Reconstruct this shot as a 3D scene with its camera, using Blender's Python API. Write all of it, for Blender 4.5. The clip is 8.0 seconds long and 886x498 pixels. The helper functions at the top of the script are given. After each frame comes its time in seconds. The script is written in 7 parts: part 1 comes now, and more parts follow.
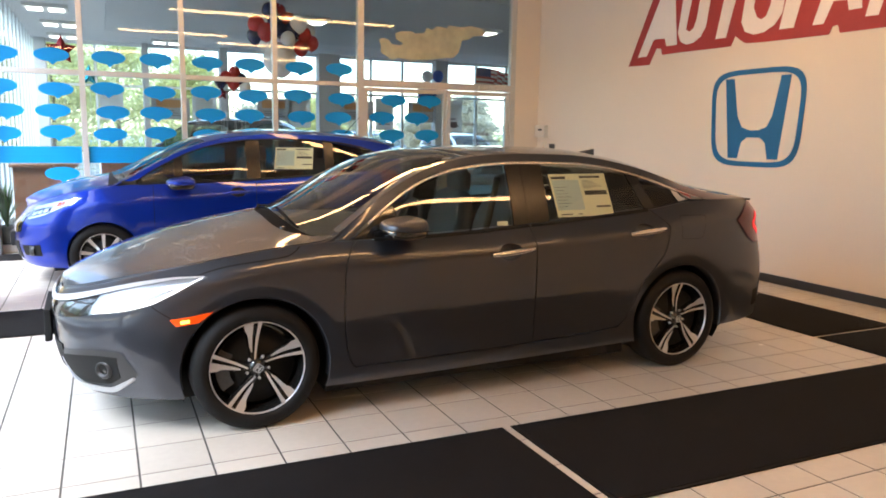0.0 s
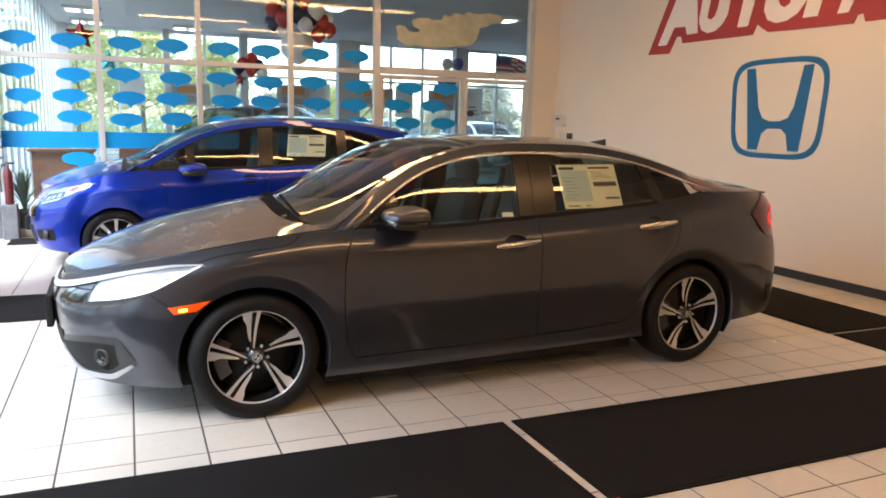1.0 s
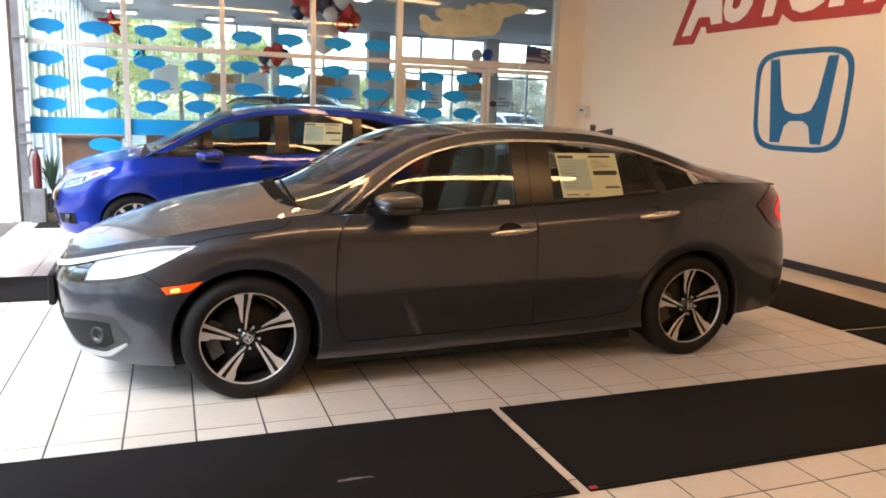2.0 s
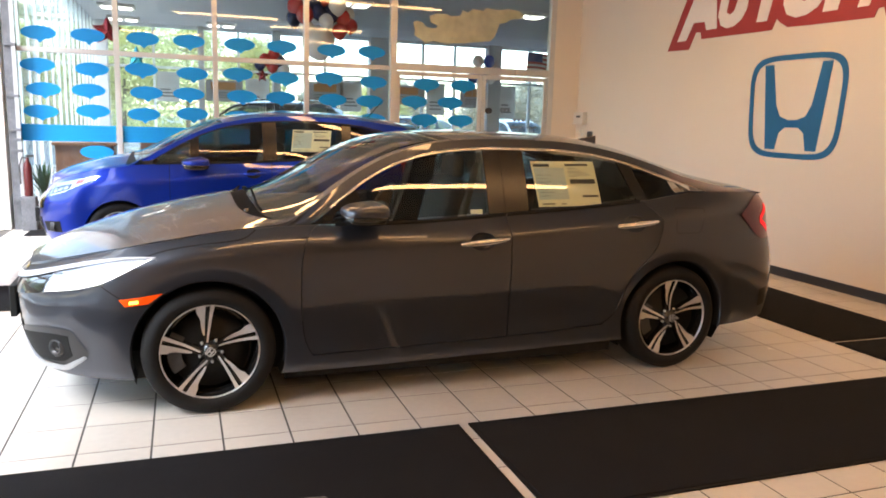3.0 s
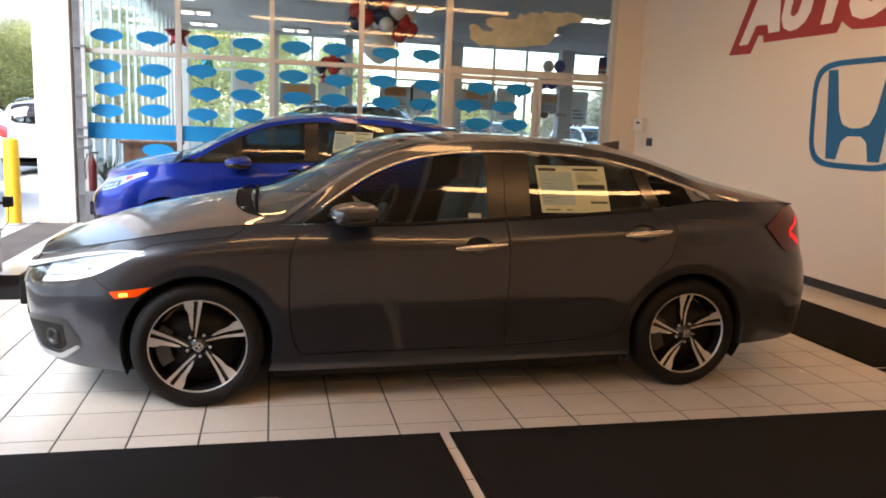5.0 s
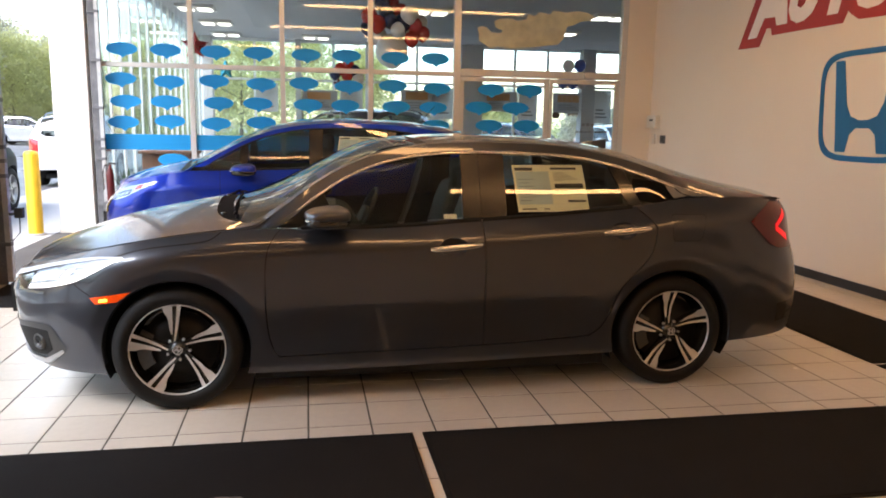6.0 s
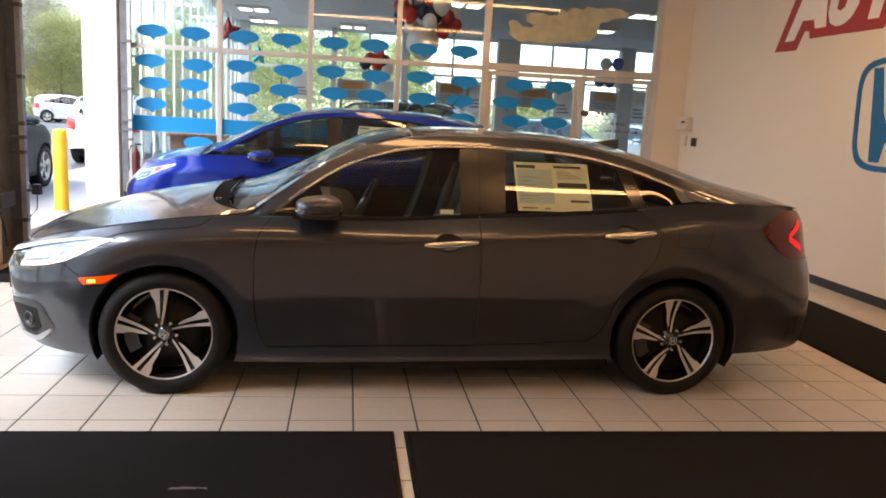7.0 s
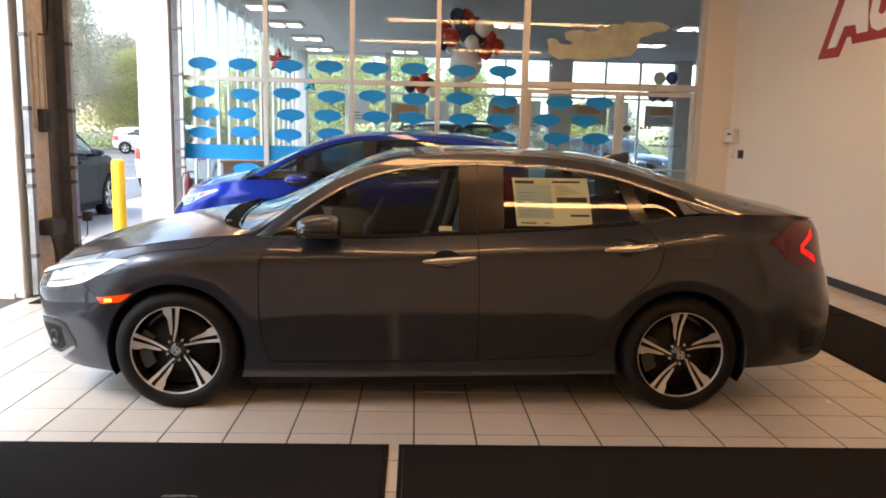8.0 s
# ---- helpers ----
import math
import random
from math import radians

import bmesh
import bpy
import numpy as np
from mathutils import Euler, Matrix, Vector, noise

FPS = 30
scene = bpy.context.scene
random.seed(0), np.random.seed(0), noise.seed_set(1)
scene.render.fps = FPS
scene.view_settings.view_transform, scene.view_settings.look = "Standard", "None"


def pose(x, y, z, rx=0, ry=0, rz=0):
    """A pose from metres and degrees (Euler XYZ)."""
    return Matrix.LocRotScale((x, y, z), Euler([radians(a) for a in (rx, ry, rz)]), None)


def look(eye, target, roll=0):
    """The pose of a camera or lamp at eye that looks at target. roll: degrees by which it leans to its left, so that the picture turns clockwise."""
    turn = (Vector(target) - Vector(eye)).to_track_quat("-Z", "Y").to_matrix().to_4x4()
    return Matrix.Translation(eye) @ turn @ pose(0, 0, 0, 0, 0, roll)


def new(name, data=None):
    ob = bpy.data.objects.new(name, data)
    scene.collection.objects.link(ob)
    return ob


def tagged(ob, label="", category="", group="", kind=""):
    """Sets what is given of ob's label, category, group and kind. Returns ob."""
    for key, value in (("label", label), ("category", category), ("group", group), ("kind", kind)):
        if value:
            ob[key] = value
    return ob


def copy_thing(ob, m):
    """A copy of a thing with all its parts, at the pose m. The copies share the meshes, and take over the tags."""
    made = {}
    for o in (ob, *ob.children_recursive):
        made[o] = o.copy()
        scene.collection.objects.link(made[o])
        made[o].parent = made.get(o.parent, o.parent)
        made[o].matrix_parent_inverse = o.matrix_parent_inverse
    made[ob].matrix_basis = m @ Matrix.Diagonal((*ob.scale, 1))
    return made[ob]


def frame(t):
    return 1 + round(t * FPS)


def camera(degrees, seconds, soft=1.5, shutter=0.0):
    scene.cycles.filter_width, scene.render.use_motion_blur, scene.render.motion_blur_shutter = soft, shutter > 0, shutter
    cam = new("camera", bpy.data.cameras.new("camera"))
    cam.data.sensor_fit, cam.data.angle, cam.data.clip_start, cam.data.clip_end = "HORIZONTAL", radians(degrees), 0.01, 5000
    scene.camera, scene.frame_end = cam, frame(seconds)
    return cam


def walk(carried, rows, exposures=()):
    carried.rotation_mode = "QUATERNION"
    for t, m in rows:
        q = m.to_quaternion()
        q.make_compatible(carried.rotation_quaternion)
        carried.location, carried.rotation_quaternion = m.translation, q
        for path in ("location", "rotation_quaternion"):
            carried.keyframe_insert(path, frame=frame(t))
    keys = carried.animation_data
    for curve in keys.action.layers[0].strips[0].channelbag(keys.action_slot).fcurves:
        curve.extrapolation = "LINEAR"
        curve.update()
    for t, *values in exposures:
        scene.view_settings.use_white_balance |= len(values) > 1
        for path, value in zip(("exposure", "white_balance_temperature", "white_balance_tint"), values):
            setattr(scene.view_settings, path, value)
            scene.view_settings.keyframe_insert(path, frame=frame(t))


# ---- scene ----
cam = camera(61.4, 8.0, soft=1.8)
PATH = [
    (0, (-0.081, 0.039, 1.467), (0.739, 1.839, 1.17), 0.8),
    (0.5, (-0.026, -0.011, 1.465), (0.739, 1.81, 1.151), 0.4),
    (1, (0.034, 0.055, 1.473), (0.8, 1.873, 1.144), 1.3),
    (2.5, (0.357, -0.071, 1.44), (1.01, 1.786, 1.084), 1.8),
    (3, (0.464, -0.013, 1.462), (1.12, 1.846, 1.126), 1.7),
    (3.5, (0.554, 0.011, 1.489), (1.07, 1.913, 1.15), 0.1),
    (4, (0.732, -0.087, 1.465), (1.144, 1.841, 1.129), -0.0),
    (4.5, (0.831, -0.136, 1.462), (1.249, 1.793, 1.142), 0.9),
    (5, (0.925, -0.059, 1.456), (1.373, 1.862, 1.126), 2.5),
    (6.5, (1.357, -0.177, 1.46), (1.659, 1.773, 1.14), 1.1),
    (7, (1.453, -0.081, 1.461), (1.716, 1.872, 1.117), 3.2),
    (7.5, (1.63, -0.115, 1.45), (1.728, 1.856, 1.127), 1.6),
    (8, (1.81, -0.18, 1.464), (1.889, 1.796, 1.167), 1.4),
]
walk(cam, [(t, look(eye, target, roll)) for t, eye, target, roll in PATH],
     exposures=[(0.0, 2.50, 6340, 13), (0.5, 2.36, 6340, 13), (1.2, 2.42, 6420, 13.5), (2.5, 2.53, 6650, 14.5), (3.5, 2.38, 6650, 15), (4.0, 2.04, 6800, 16),
                (4.5, 2.10, 6850, 16.5), (6.5, 2.13, 6880, 17), (8.0, 2.20, 6880, 17)])

# ---- world, sun and exposure ----
world = bpy.data.worlds.new("overcast_sky")
scene.world = world
world.use_nodes = True
wn = world.node_tree
sky = wn.nodes.new("ShaderNodeTexSky")
sky.sky_type = "NISHITA"
sky.sun_disc = False
sky.sun_elevation = radians(48)
sky.sun_rotation = radians(234)
sky.dust_density = 0.8
sky.air_density = 1.2
sky.ozone_density = 0.6
wn.nodes["Background"].inputs["Strength"].default_value = 0.15
wn.links.new(sky.outputs[0], wn.nodes["Background"].inputs["Color"])
sun_data = bpy.data.lights.new("sun", "SUN")
sun_data.energy, sun_data.angle, sun_data.color = 1.5, radians(25), (0.90, 0.96, 1.0)
sun = new("sun", sun_data)
sun.matrix_world = look((-15, -5, 22), (0, 6, 0))

# added fill lamp outside the clear overhead door, in place of bright skylight
sky_data = bpy.data.lights.new("door_sky_fill", "AREA")
sky_data.shape, sky_data.size, sky_data.size_y = "RECTANGLE", 4.5, 2.5
sky_data.energy, sky_data.color = 22.0, (0.80, 0.90, 1.0)
door_sky_fill = new("door_sky_fill", sky_data)
door_sky_fill.matrix_world = look((-2.02, 3.95, 2.34), (0.0, 3.95, 1.80))

TUBE_POWER = 5.2      # ceiling strip lamps of the delivery bay
TROFFER_POWER = 1.0     # ceiling panels of the showroom behind the glass

# ---- materials ----


def material(name, color, rough=0.5, metal=0.0, grain=0.0, grain_scale=40.0, bump=0.0, stain=0.0, stain_scale=3.0,
             coat=0.0, spec=0.5, vary="", vary_amount=0.0, emit=None, emit_strength=0.0, rough_vary=0.0, coat_rough=0.03):
    """A surface with its colour, two scales of variation (grain, stains), bump, and a random tone for each piece."""
    m = bpy.data.materials.new(name)
    m.use_nodes = True
    t = m.node_tree
    b = t.nodes["Principled BSDF"]
    b.inputs["Base Color"].default_value = (*color, 1)
    b.inputs["Roughness"].default_value = rough
    b.inputs["Metallic"].default_value = metal
    b.inputs["Coat Weight"].default_value = coat
    b.inputs["Coat Roughness"].default_value = coat_rough
    b.inputs["Specular IOR Level"].default_value = spec
    if emit:
        b.inputs["Emission Color"].default_value = (*emit, 1)
        b.inputs["Emission Strength"].default_value = emit_strength
    if not (grain or stain or bump or vary or rough_vary):
        return m
    co = t.nodes.new("ShaderNodeNewGeometry")
    n1 = t.nodes.new("ShaderNodeTexNoise")
    n1.inputs["Scale"].default_value = grain_scale
    n1.inputs["Detail"].default_value = 6
    n2 = t.nodes.new("ShaderNodeTexNoise")
    n2.inputs["Scale"].default_value = stain_scale
    n2.inputs["Detail"].default_value = 5
    for n in (n1, n2):
        t.links.new(co.outputs["Position"], n.inputs["Vector"])

    def scaled(sock, low, high):
        r = t.nodes.new("ShaderNodeMapRange")
        r.inputs["From Min"].default_value, r.inputs["From Max"].default_value = 0.25, 0.75
        r.inputs["To Min"].default_value, r.inputs["To Max"].default_value = low, high
        t.links.new(sock, r.inputs["Value"])
        return r.outputs[0]

    def times(a, c):
        x = t.nodes.new("ShaderNodeMath")
        x.operation = "MULTIPLY"
        t.links.new(a, x.inputs[0])
        t.links.new(c, x.inputs[1])
        return x.outputs[0]

    tone = times(scaled(n1.outputs[0], 1 - grain, 1 + grain), scaled(n2.outputs[0], 1 - stain, 1 + stain))
    if vary:
        src = t.nodes.new("ShaderNodeObjectInfo" if vary == "object" else "ShaderNodeNewGeometry")
        r = t.nodes.new("ShaderNodeMapRange")
        r.inputs["To Min"].default_value, r.inputs["To Max"].default_value = 1 - vary_amount, 1 + vary_amount
        t.links.new(src.outputs["Random" if vary == "object" else "Random Per Island"], r.inputs["Value"])
        tone = times(tone, r.outputs[0])
    mix = t.nodes.new("ShaderNodeVectorMath")
    mix.operation = "SCALE"
    mix.inputs[0].default_value = color
    t.links.new(tone, mix.inputs["Scale"])
    t.links.new(mix.outputs[0], b.inputs["Base Color"])
    if rough_vary:
        t.links.new(scaled(n2.outputs[0], max(0.02, rough - rough_vary), rough + rough_vary), b.inputs["Roughness"])
    if bump:
        bp = t.nodes.new("ShaderNodeBump")
        bp.inputs["Strength"].default_value = bump
        bp.inputs["Distance"].default_value = 0.004
        t.links.new(n1.outputs[0], bp.inputs["Height"])
        t.links.new(bp.outputs[0], b.inputs["Normal"])
    return m


def glass_material(name, tint, gloss_floor=0.0, ior=1.5, rough=0.0):
    """A thin pane: clear or tinted, with a true Fresnel gloss."""
    m = bpy.data.materials.new(name)
    m.use_nodes = True
    t = m.node_tree
    t.nodes.remove(t.nodes["Principled BSDF"])
    out = t.nodes["Material Output"]
    clear = t.nodes.new("ShaderNodeBsdfTransparent")
    clear.inputs[0].default_value = (*tint, 1)
    gloss = t.nodes.new("ShaderNodeBsdfGlossy")
    gloss.inputs["Roughness"].default_value = rough
    lw = t.nodes.new("ShaderNodeLayerWeight")
    lw.inputs["Blend"].default_value = 0.5
    power = t.nodes.new("ShaderNodeMath")
    power.operation = "POWER"
    power.inputs[1].default_value = 5.0
    t.links.new(lw.outputs["Facing"], power.inputs[0])
    face_on = ((ior - 1) / (ior + 1)) ** 2
    add = t.nodes.new("ShaderNodeMath")
    add.operation = "MULTIPLY_ADD"
    add.use_clamp = True
    add.inputs[1].default_value = 1 - face_on
    add.inputs[2].default_value = face_on + gloss_floor
    t.links.new(power.outputs[0], add.inputs[0])
    mix = t.nodes.new("ShaderNodeMixShader")
    t.links.new(add.outputs[0], mix.inputs[0])
    t.links.new(clear.outputs[0], mix.inputs[1])
    t.links.new(gloss.outputs[0], mix.inputs[2])
    t.links.new(mix.outputs[0], out.inputs[0])
    return m


def lamp_material(name, color, strength, base=(0.8, 0.8, 0.8)):
    m = bpy.data.materials.new(name)
    m.use_nodes = True
    b = m.node_tree.nodes["Principled BSDF"]
    b.inputs["Base Color"].default_value = (*base, 1)
    b.inputs["Emission Color"].default_value = (*color, 1)
    b.inputs["Emission Strength"].default_value = strength
    return m


def leafy(m, share=0.68):
    """Lets light pass through thin leaves and films."""
    t = m.node_tree
    b = t.nodes["Principled BSDF"]
    thin = t.nodes.new("ShaderNodeBsdfTranslucent")
    t.links.new(b.inputs["Base Color"].links[0].from_socket, thin.inputs["Color"])
    mix = t.nodes.new("ShaderNodeMixShader")
    mix.inputs[0].default_value = share
    t.links.new(b.outputs[0], mix.inputs[1])
    t.links.new(thin.outputs[0], mix.inputs[2])
    t.links.new(mix.outputs[0], t.nodes["Material Output"].inputs[0])
    return m


def beaded(m, scale=75.0, depth=0.004):
    """Adds rain beads to a glossy surface as fine relief."""
    t = m.node_tree
    co = t.nodes.new("ShaderNodeNewGeometry")
    v = t.nodes.new("ShaderNodeTexVoronoi")
    v.inputs["Scale"].default_value = scale
    v.inputs["Randomness"].default_value = 1.0
    t.links.new(co.outputs["Position"], v.inputs["Vector"])
    patch = t.nodes.new("ShaderNodeTexNoise")
    patch.inputs["Scale"].default_value = 5.0
    patch.inputs["Detail"].default_value = 3
    t.links.new(co.outputs["Position"], patch.inputs["Vector"])
    size = t.nodes.new("ShaderNodeMapRange")
    size.inputs["From Min"].default_value, size.inputs["From Max"].default_value = 0.35, 0.65
    size.inputs["To Min"].default_value, size.inputs["To Max"].default_value = 0.04, 0.46
    t.links.new(patch.outputs[0], size.inputs["Value"])
    r = t.nodes.new("ShaderNodeMapRange")
    r.interpolation_type = "SMOOTHSTEP"
    r.inputs["From Min"].default_value = 0.0
    r.inputs["To Min"].default_value, r.inputs["To Max"].default_value = 1.0, 0.0
    t.links.new(size.outputs[0], r.inputs["From Max"])
    t.links.new(v.outputs["Distance"], r.inputs["Value"])
    bp = t.nodes.new("ShaderNodeBump")
    bp.inputs["Strength"].default_value = 0.8
    bp.inputs["Distance"].default_value = depth
    t.links.new(r.outputs[0], bp.inputs["Height"])
    for n in t.nodes:
        if n.type == "BSDF_PRINCIPLED":
            t.links.new(bp.outputs[0], n.inputs["Coat Normal"])
        elif n.type == "BSDF_GLOSSY":
            t.links.new(bp.outputs[0], n.inputs["Normal"])
    return m


WALL = material("painted_wall", (0.75, 0.66, 0.545), 0.62, grain=0.012, grain_scale=90, bump=0.06, stain=0.02, stain_scale=0.8)
PILLAR = material("white_masonry_paint", (0.84, 0.83, 0.79), 0.6, grain=0.03, grain_scale=50, bump=0.15, stain=0.05, stain_scale=2)
CEILING = material("ceiling_panels", (0.60, 0.59, 0.57), 0.85, grain=0.05, grain_scale=60, bump=0.1, stain=0.03)
BACK_WALL = material("brown_panelled_wall", (0.45, 0.40, 0.34), 0.7, grain=0.08, grain_scale=30, bump=0.1, stain=0.12, stain_scale=1.5)
BAY_CEILING = material("bay_ceiling_deck", (0.36, 0.34, 0.31), 0.85, grain=0.06, grain_scale=40, bump=0.1, stain=0.06)
DARK_CEILING = material("grey_soffit_paint", (0.52, 0.52, 0.51), 0.8, grain=0.04, grain_scale=30, stain=0.05)
TILE = material("glazed_floor_tile", (0.64, 0.60, 0.53), 0.24, grain=0.03, grain_scale=26, bump=0.03, stain=0.035, stain_scale=1.7,
                vary="object", vary_amount=0.035, rough_vary=0.04)
TILE_REST = material("glazed_floor_tile_joined", (0.64, 0.60, 0.53), 0.24, grain=0.03, grain_scale=26, bump=0.03, stain=0.035, stain_scale=1.7,
                     vary="island", vary_amount=0.035, rough_vary=0.04)
GROUT = material("grey_grout", (0.085, 0.078, 0.07), 0.9, grain=0.2, grain_scale=120, bump=0.3, stain=0.25, stain_scale=2)
CARPET = material("black_ribbed_runner", (0.0148, 0.0147, 0.0158), 0.95, grain=0.35, grain_scale=420, bump=0.7, stain=0.10, stain_scale=4, spec=0.08)
RUNNER_EDGE = material("black_runner_edging", (0.0125, 0.012, 0.012), 0.85, spec=0.1, grain=0.2, grain_scale=200)
BLACK_VINYL = material("black_vinyl", (0.018, 0.017, 0.017), 0.45, grain=0.1, grain_scale=60, stain=0.1)
ALU = material("anodised_frame", (0.60, 0.60, 0.58), 0.38, metal=0.55, grain=0.05, grain_scale=70, stain=0.05)
WHITE_ALU = material("white_frame", (0.80, 0.81, 0.80), 0.4, grain=0.03, grain_scale=50, stain=0.04)
STEEL = material("galvanised_track", (0.50, 0.50, 0.50), 0.45, metal=0.8, grain=0.15, grain_scale=40, stain=0.2, stain_scale=6)
DARK_STEEL = material("dark_track_steel", (0.15, 0.155, 0.165), 0.55, metal=0.4, grain=0.2, grain_scale=50, stain=0.3, stain_scale=5)
PLANK = material("pine_jamb", (0.74, 0.69, 0.61), 0.6, grain=0.15, grain_scale=30, bump=0.1, stain=0.2, stain_scale=4)
DESK_WOOD = material("brown_desk_wood", (0.22, 0.105, 0.06), 0.45, grain=0.15, grain_scale=20, stain=0.15, stain_scale=3)
PANE = glass_material("window_glass", (0.90, 0.95, 0.96), 0.0, 1.45)
FAR_PANE = glass_material("far_window_glass", (0.92, 0.965, 0.97), 0.0, 1.15)
BLUE_FILM = leafy(material("blue_vinyl_decal", (0.0, 0.40, 0.80), 0.45, grain=0.03, grain_scale=30, stain=0.03), 0.42)
CREAM_FILM = leafy(material("cream_film", (0.72, 0.68, 0.50), 0.6, grain=0.10, grain_scale=9, stain=0.14, stain_scale=5), 0.45)
SIGN_RED = material("red_wall_vinyl", (0.36, 0.035, 0.035), 0.5, grain=0.04, grain_scale=30, stain=0.05)
SIGN_BLUE = material("blue_wall_vinyl", (0.006, 0.125, 0.30), 0.5, grain=0.04, grain_scale=30, stain=0.04)
SIGN_WHITE = material("white_wall_vinyl", (0.80, 0.75, 0.70), 0.5, grain=0.02, grain_scale=30, stain=0.02)
PLASTIC = material("off_white_plastic", (0.68, 0.64, 0.56), 0.45, grain=0.02, grain_scale=40)
GREY_PLASTIC = material("dark_grey_plastic", (0.05, 0.05, 0.05), 0.5, grain=0.05, grain_scale=40)
YELLOW = material("yellow_bollard_paint", (0.80, 0.52, 0.03), 0.45, grain=0.04, grain_scale=30, stain=0.08, stain_scale=5)
ASPHALT = material("wet_asphalt", (0.16, 0.16, 0.165), 0.42, grain=0.25, grain_scale=60, bump=0.4, stain=0.3, stain_scale=0.25, rough_vary=0.22)
CONCRETE = material("apron_concrete", (0.42, 0.40, 0.37), 0.5, grain=0.1, grain_scale=40, bump=0.2, stain=0.2, stain_scale=0.8, rough_vary=0.2)
GRASS = material("verge_grass", (0.09, 0.15, 0.035), 0.9, grain=0.4, grain_scale=60, bump=0.5, stain=0.3, stain_scale=1)
BARK = material("bark", (0.16, 0.135, 0.11), 0.9, grain=0.3, grain_scale=25, bump=0.6, stain=0.2)
# leaf colours far paler than foliage: haze and outdoor white-out are painted in
LEAF_A = leafy(material("hazed_spring_leaves", (0.62, 0.62, 0.32), 0.6, grain=0.12, grain_scale=1.2, vary="island", vary_amount=0.14), 0.74)
LEAF_B = leafy(material("hazed_grey_leaves", (0.52, 0.50, 0.40), 0.6, grain=0.12, grain_scale=1.2, vary="island", vary_amount=0.14), 0.74)
FAR_FLOOR = material("showroom_floor", (0.42, 0.39, 0.35), 0.3, grain=0.06, grain_scale=20, stain=0.06, rough_vary=0.1)
POSTER_GREY = leafy(material("poster_grey", (0.50, 0.48, 0.45), 0.5, grain=0.1, grain_scale=8), 0.5)
POSTER_ORANGE = leafy(material("poster_orange", (0.68, 0.36, 0.15), 0.5, grain=0.05, grain_scale=8), 0.5)
POSTER_PRINT = leafy(material("poster_print", (0.26, 0.25, 0.24), 0.5, grain=0.05, grain_scale=8), 0.4)
POSTER_WHITE = leafy(material("poster_white", (0.74, 0.72, 0.68), 0.5, grain=0.04, grain_scale=8), 0.45)
RED_BALLOON = material("red_latex", (0.45, 0.03, 0.025), 0.25, spec=0.6)
NAVY_BALLOON = material("navy_latex", (0.012, 0.02, 0.07), 0.22, spec=0.6)
WHITE_BALLOON = material("white_latex", (0.72, 0.70, 0.67), 0.3, spec=0.6)
BLUE_BALLOON = material("blue_latex", (0.03, 0.10, 0.42), 0.25, spec=0.6)
TEAL_FOIL = material("teal_foil", (0.02, 0.32, 0.40), 0.22, metal=0.5)
DARK_RED = material("dark_red_enamel", (0.09, 0.008, 0.008), 0.4, grain=0.05, grain_scale=40, stain=0.1)
RED_FOIL = material("red_foil", (0.33, 0.02, 0.025), 0.25, metal=0.5)
FLAG_RED = material("flag_red_cloth", (0.50, 0.10, 0.09), 0.7, grain=0.1, grain_scale=60)
FLAG_BLUE = material("flag_blue_cloth", (0.06, 0.09, 0.22), 0.7, grain=0.1, grain_scale=60)
STRING = material("ribbon", (0.6, 0.6, 0.6), 0.5)
TUBE_LAMP = lamp_material("strip_lamp_diffuser", (1.0, 0.55, 0.22), TUBE_POWER)
TROFFER_LAMP = lamp_material("troffer_diffuser", (1.0, 0.93, 0.82), TROFFER_POWER)
FIXTURE = material("fixture_white", (0.7, 0.68, 0.62), 0.5, grain=0.02)

# car surfaces


def car_paint(name, color, rough, metal):
    """Flake basecoat under a hard, mirror-clear lacquer."""
    m = material(name, color, rough, metal=metal, grain=0.12, grain_scale=900, coat=1.0, coat_rough=0.03)
    m.node_tree.nodes["Principled BSDF"].inputs["Coat IOR"].default_value = 1.46
    return m


GREY_PAINT = car_paint("dark_grey_metallic_paint", (0.0535, 0.059, 0.0735), 0.35, 0.78)
WET_PAINT = beaded(car_paint("rain_wet_grey_paint", (0.0535, 0.059, 0.0735), 0.35, 0.78))
BLUE_PAINT = car_paint("bright_blue_metallic_paint", (0.0002, 0.027, 0.36), 0.36, 0.75)
SILVER_PAINT = material("silver_paint", (0.55, 0.56, 0.57), 0.35, metal=0.4, coat=1.0, grain=0.05, grain_scale=300)
WHITE_PAINT = material("white_paint", (0.78, 0.78, 0.77), 0.35, coat=1.0, grain=0.01, grain_scale=100)
TEAL_PAINT = material("grey_green_paint", (0.016, 0.023, 0.025), 0.5, metal=0.0, spec=0.2, grain=0.05, grain_scale=300)
BLACK_PAINT = material("black_paint", (0.012, 0.012, 0.013), 0.3, coat=1.0, grain=0.05, grain_scale=200)
CAR_GLASS = glass_material("car_side_glass", (0.86, 0.90, 0.87), 0.045)
TINT_FILM = glass_material("tint_film", (0.45, 0.50, 0.48), -2.0)
CAR_SCREEN = glass_material("car_windscreen_glass", (0.70, 0.77, 0.74), 0.0)
WET_SCREEN = beaded(glass_material("rain_wet_windscreen", (0.70, 0.77, 0.74), 0.05), 130.0, 0.0008)
TINT_GLASS = glass_material("tinted_rear_glass", (0.36, 0.40, 0.38), 0.02)
COWL_BLACK = material("black_cowl_plastic", (0.008, 0.008, 0.008), 0.85, spec=0.06, grain=0.1, grain_scale=150)
CHARCOAL = material("charcoal_bumper_plastic", (0.030, 0.030, 0.032), 0.38, grain=0.1, grain_scale=120)
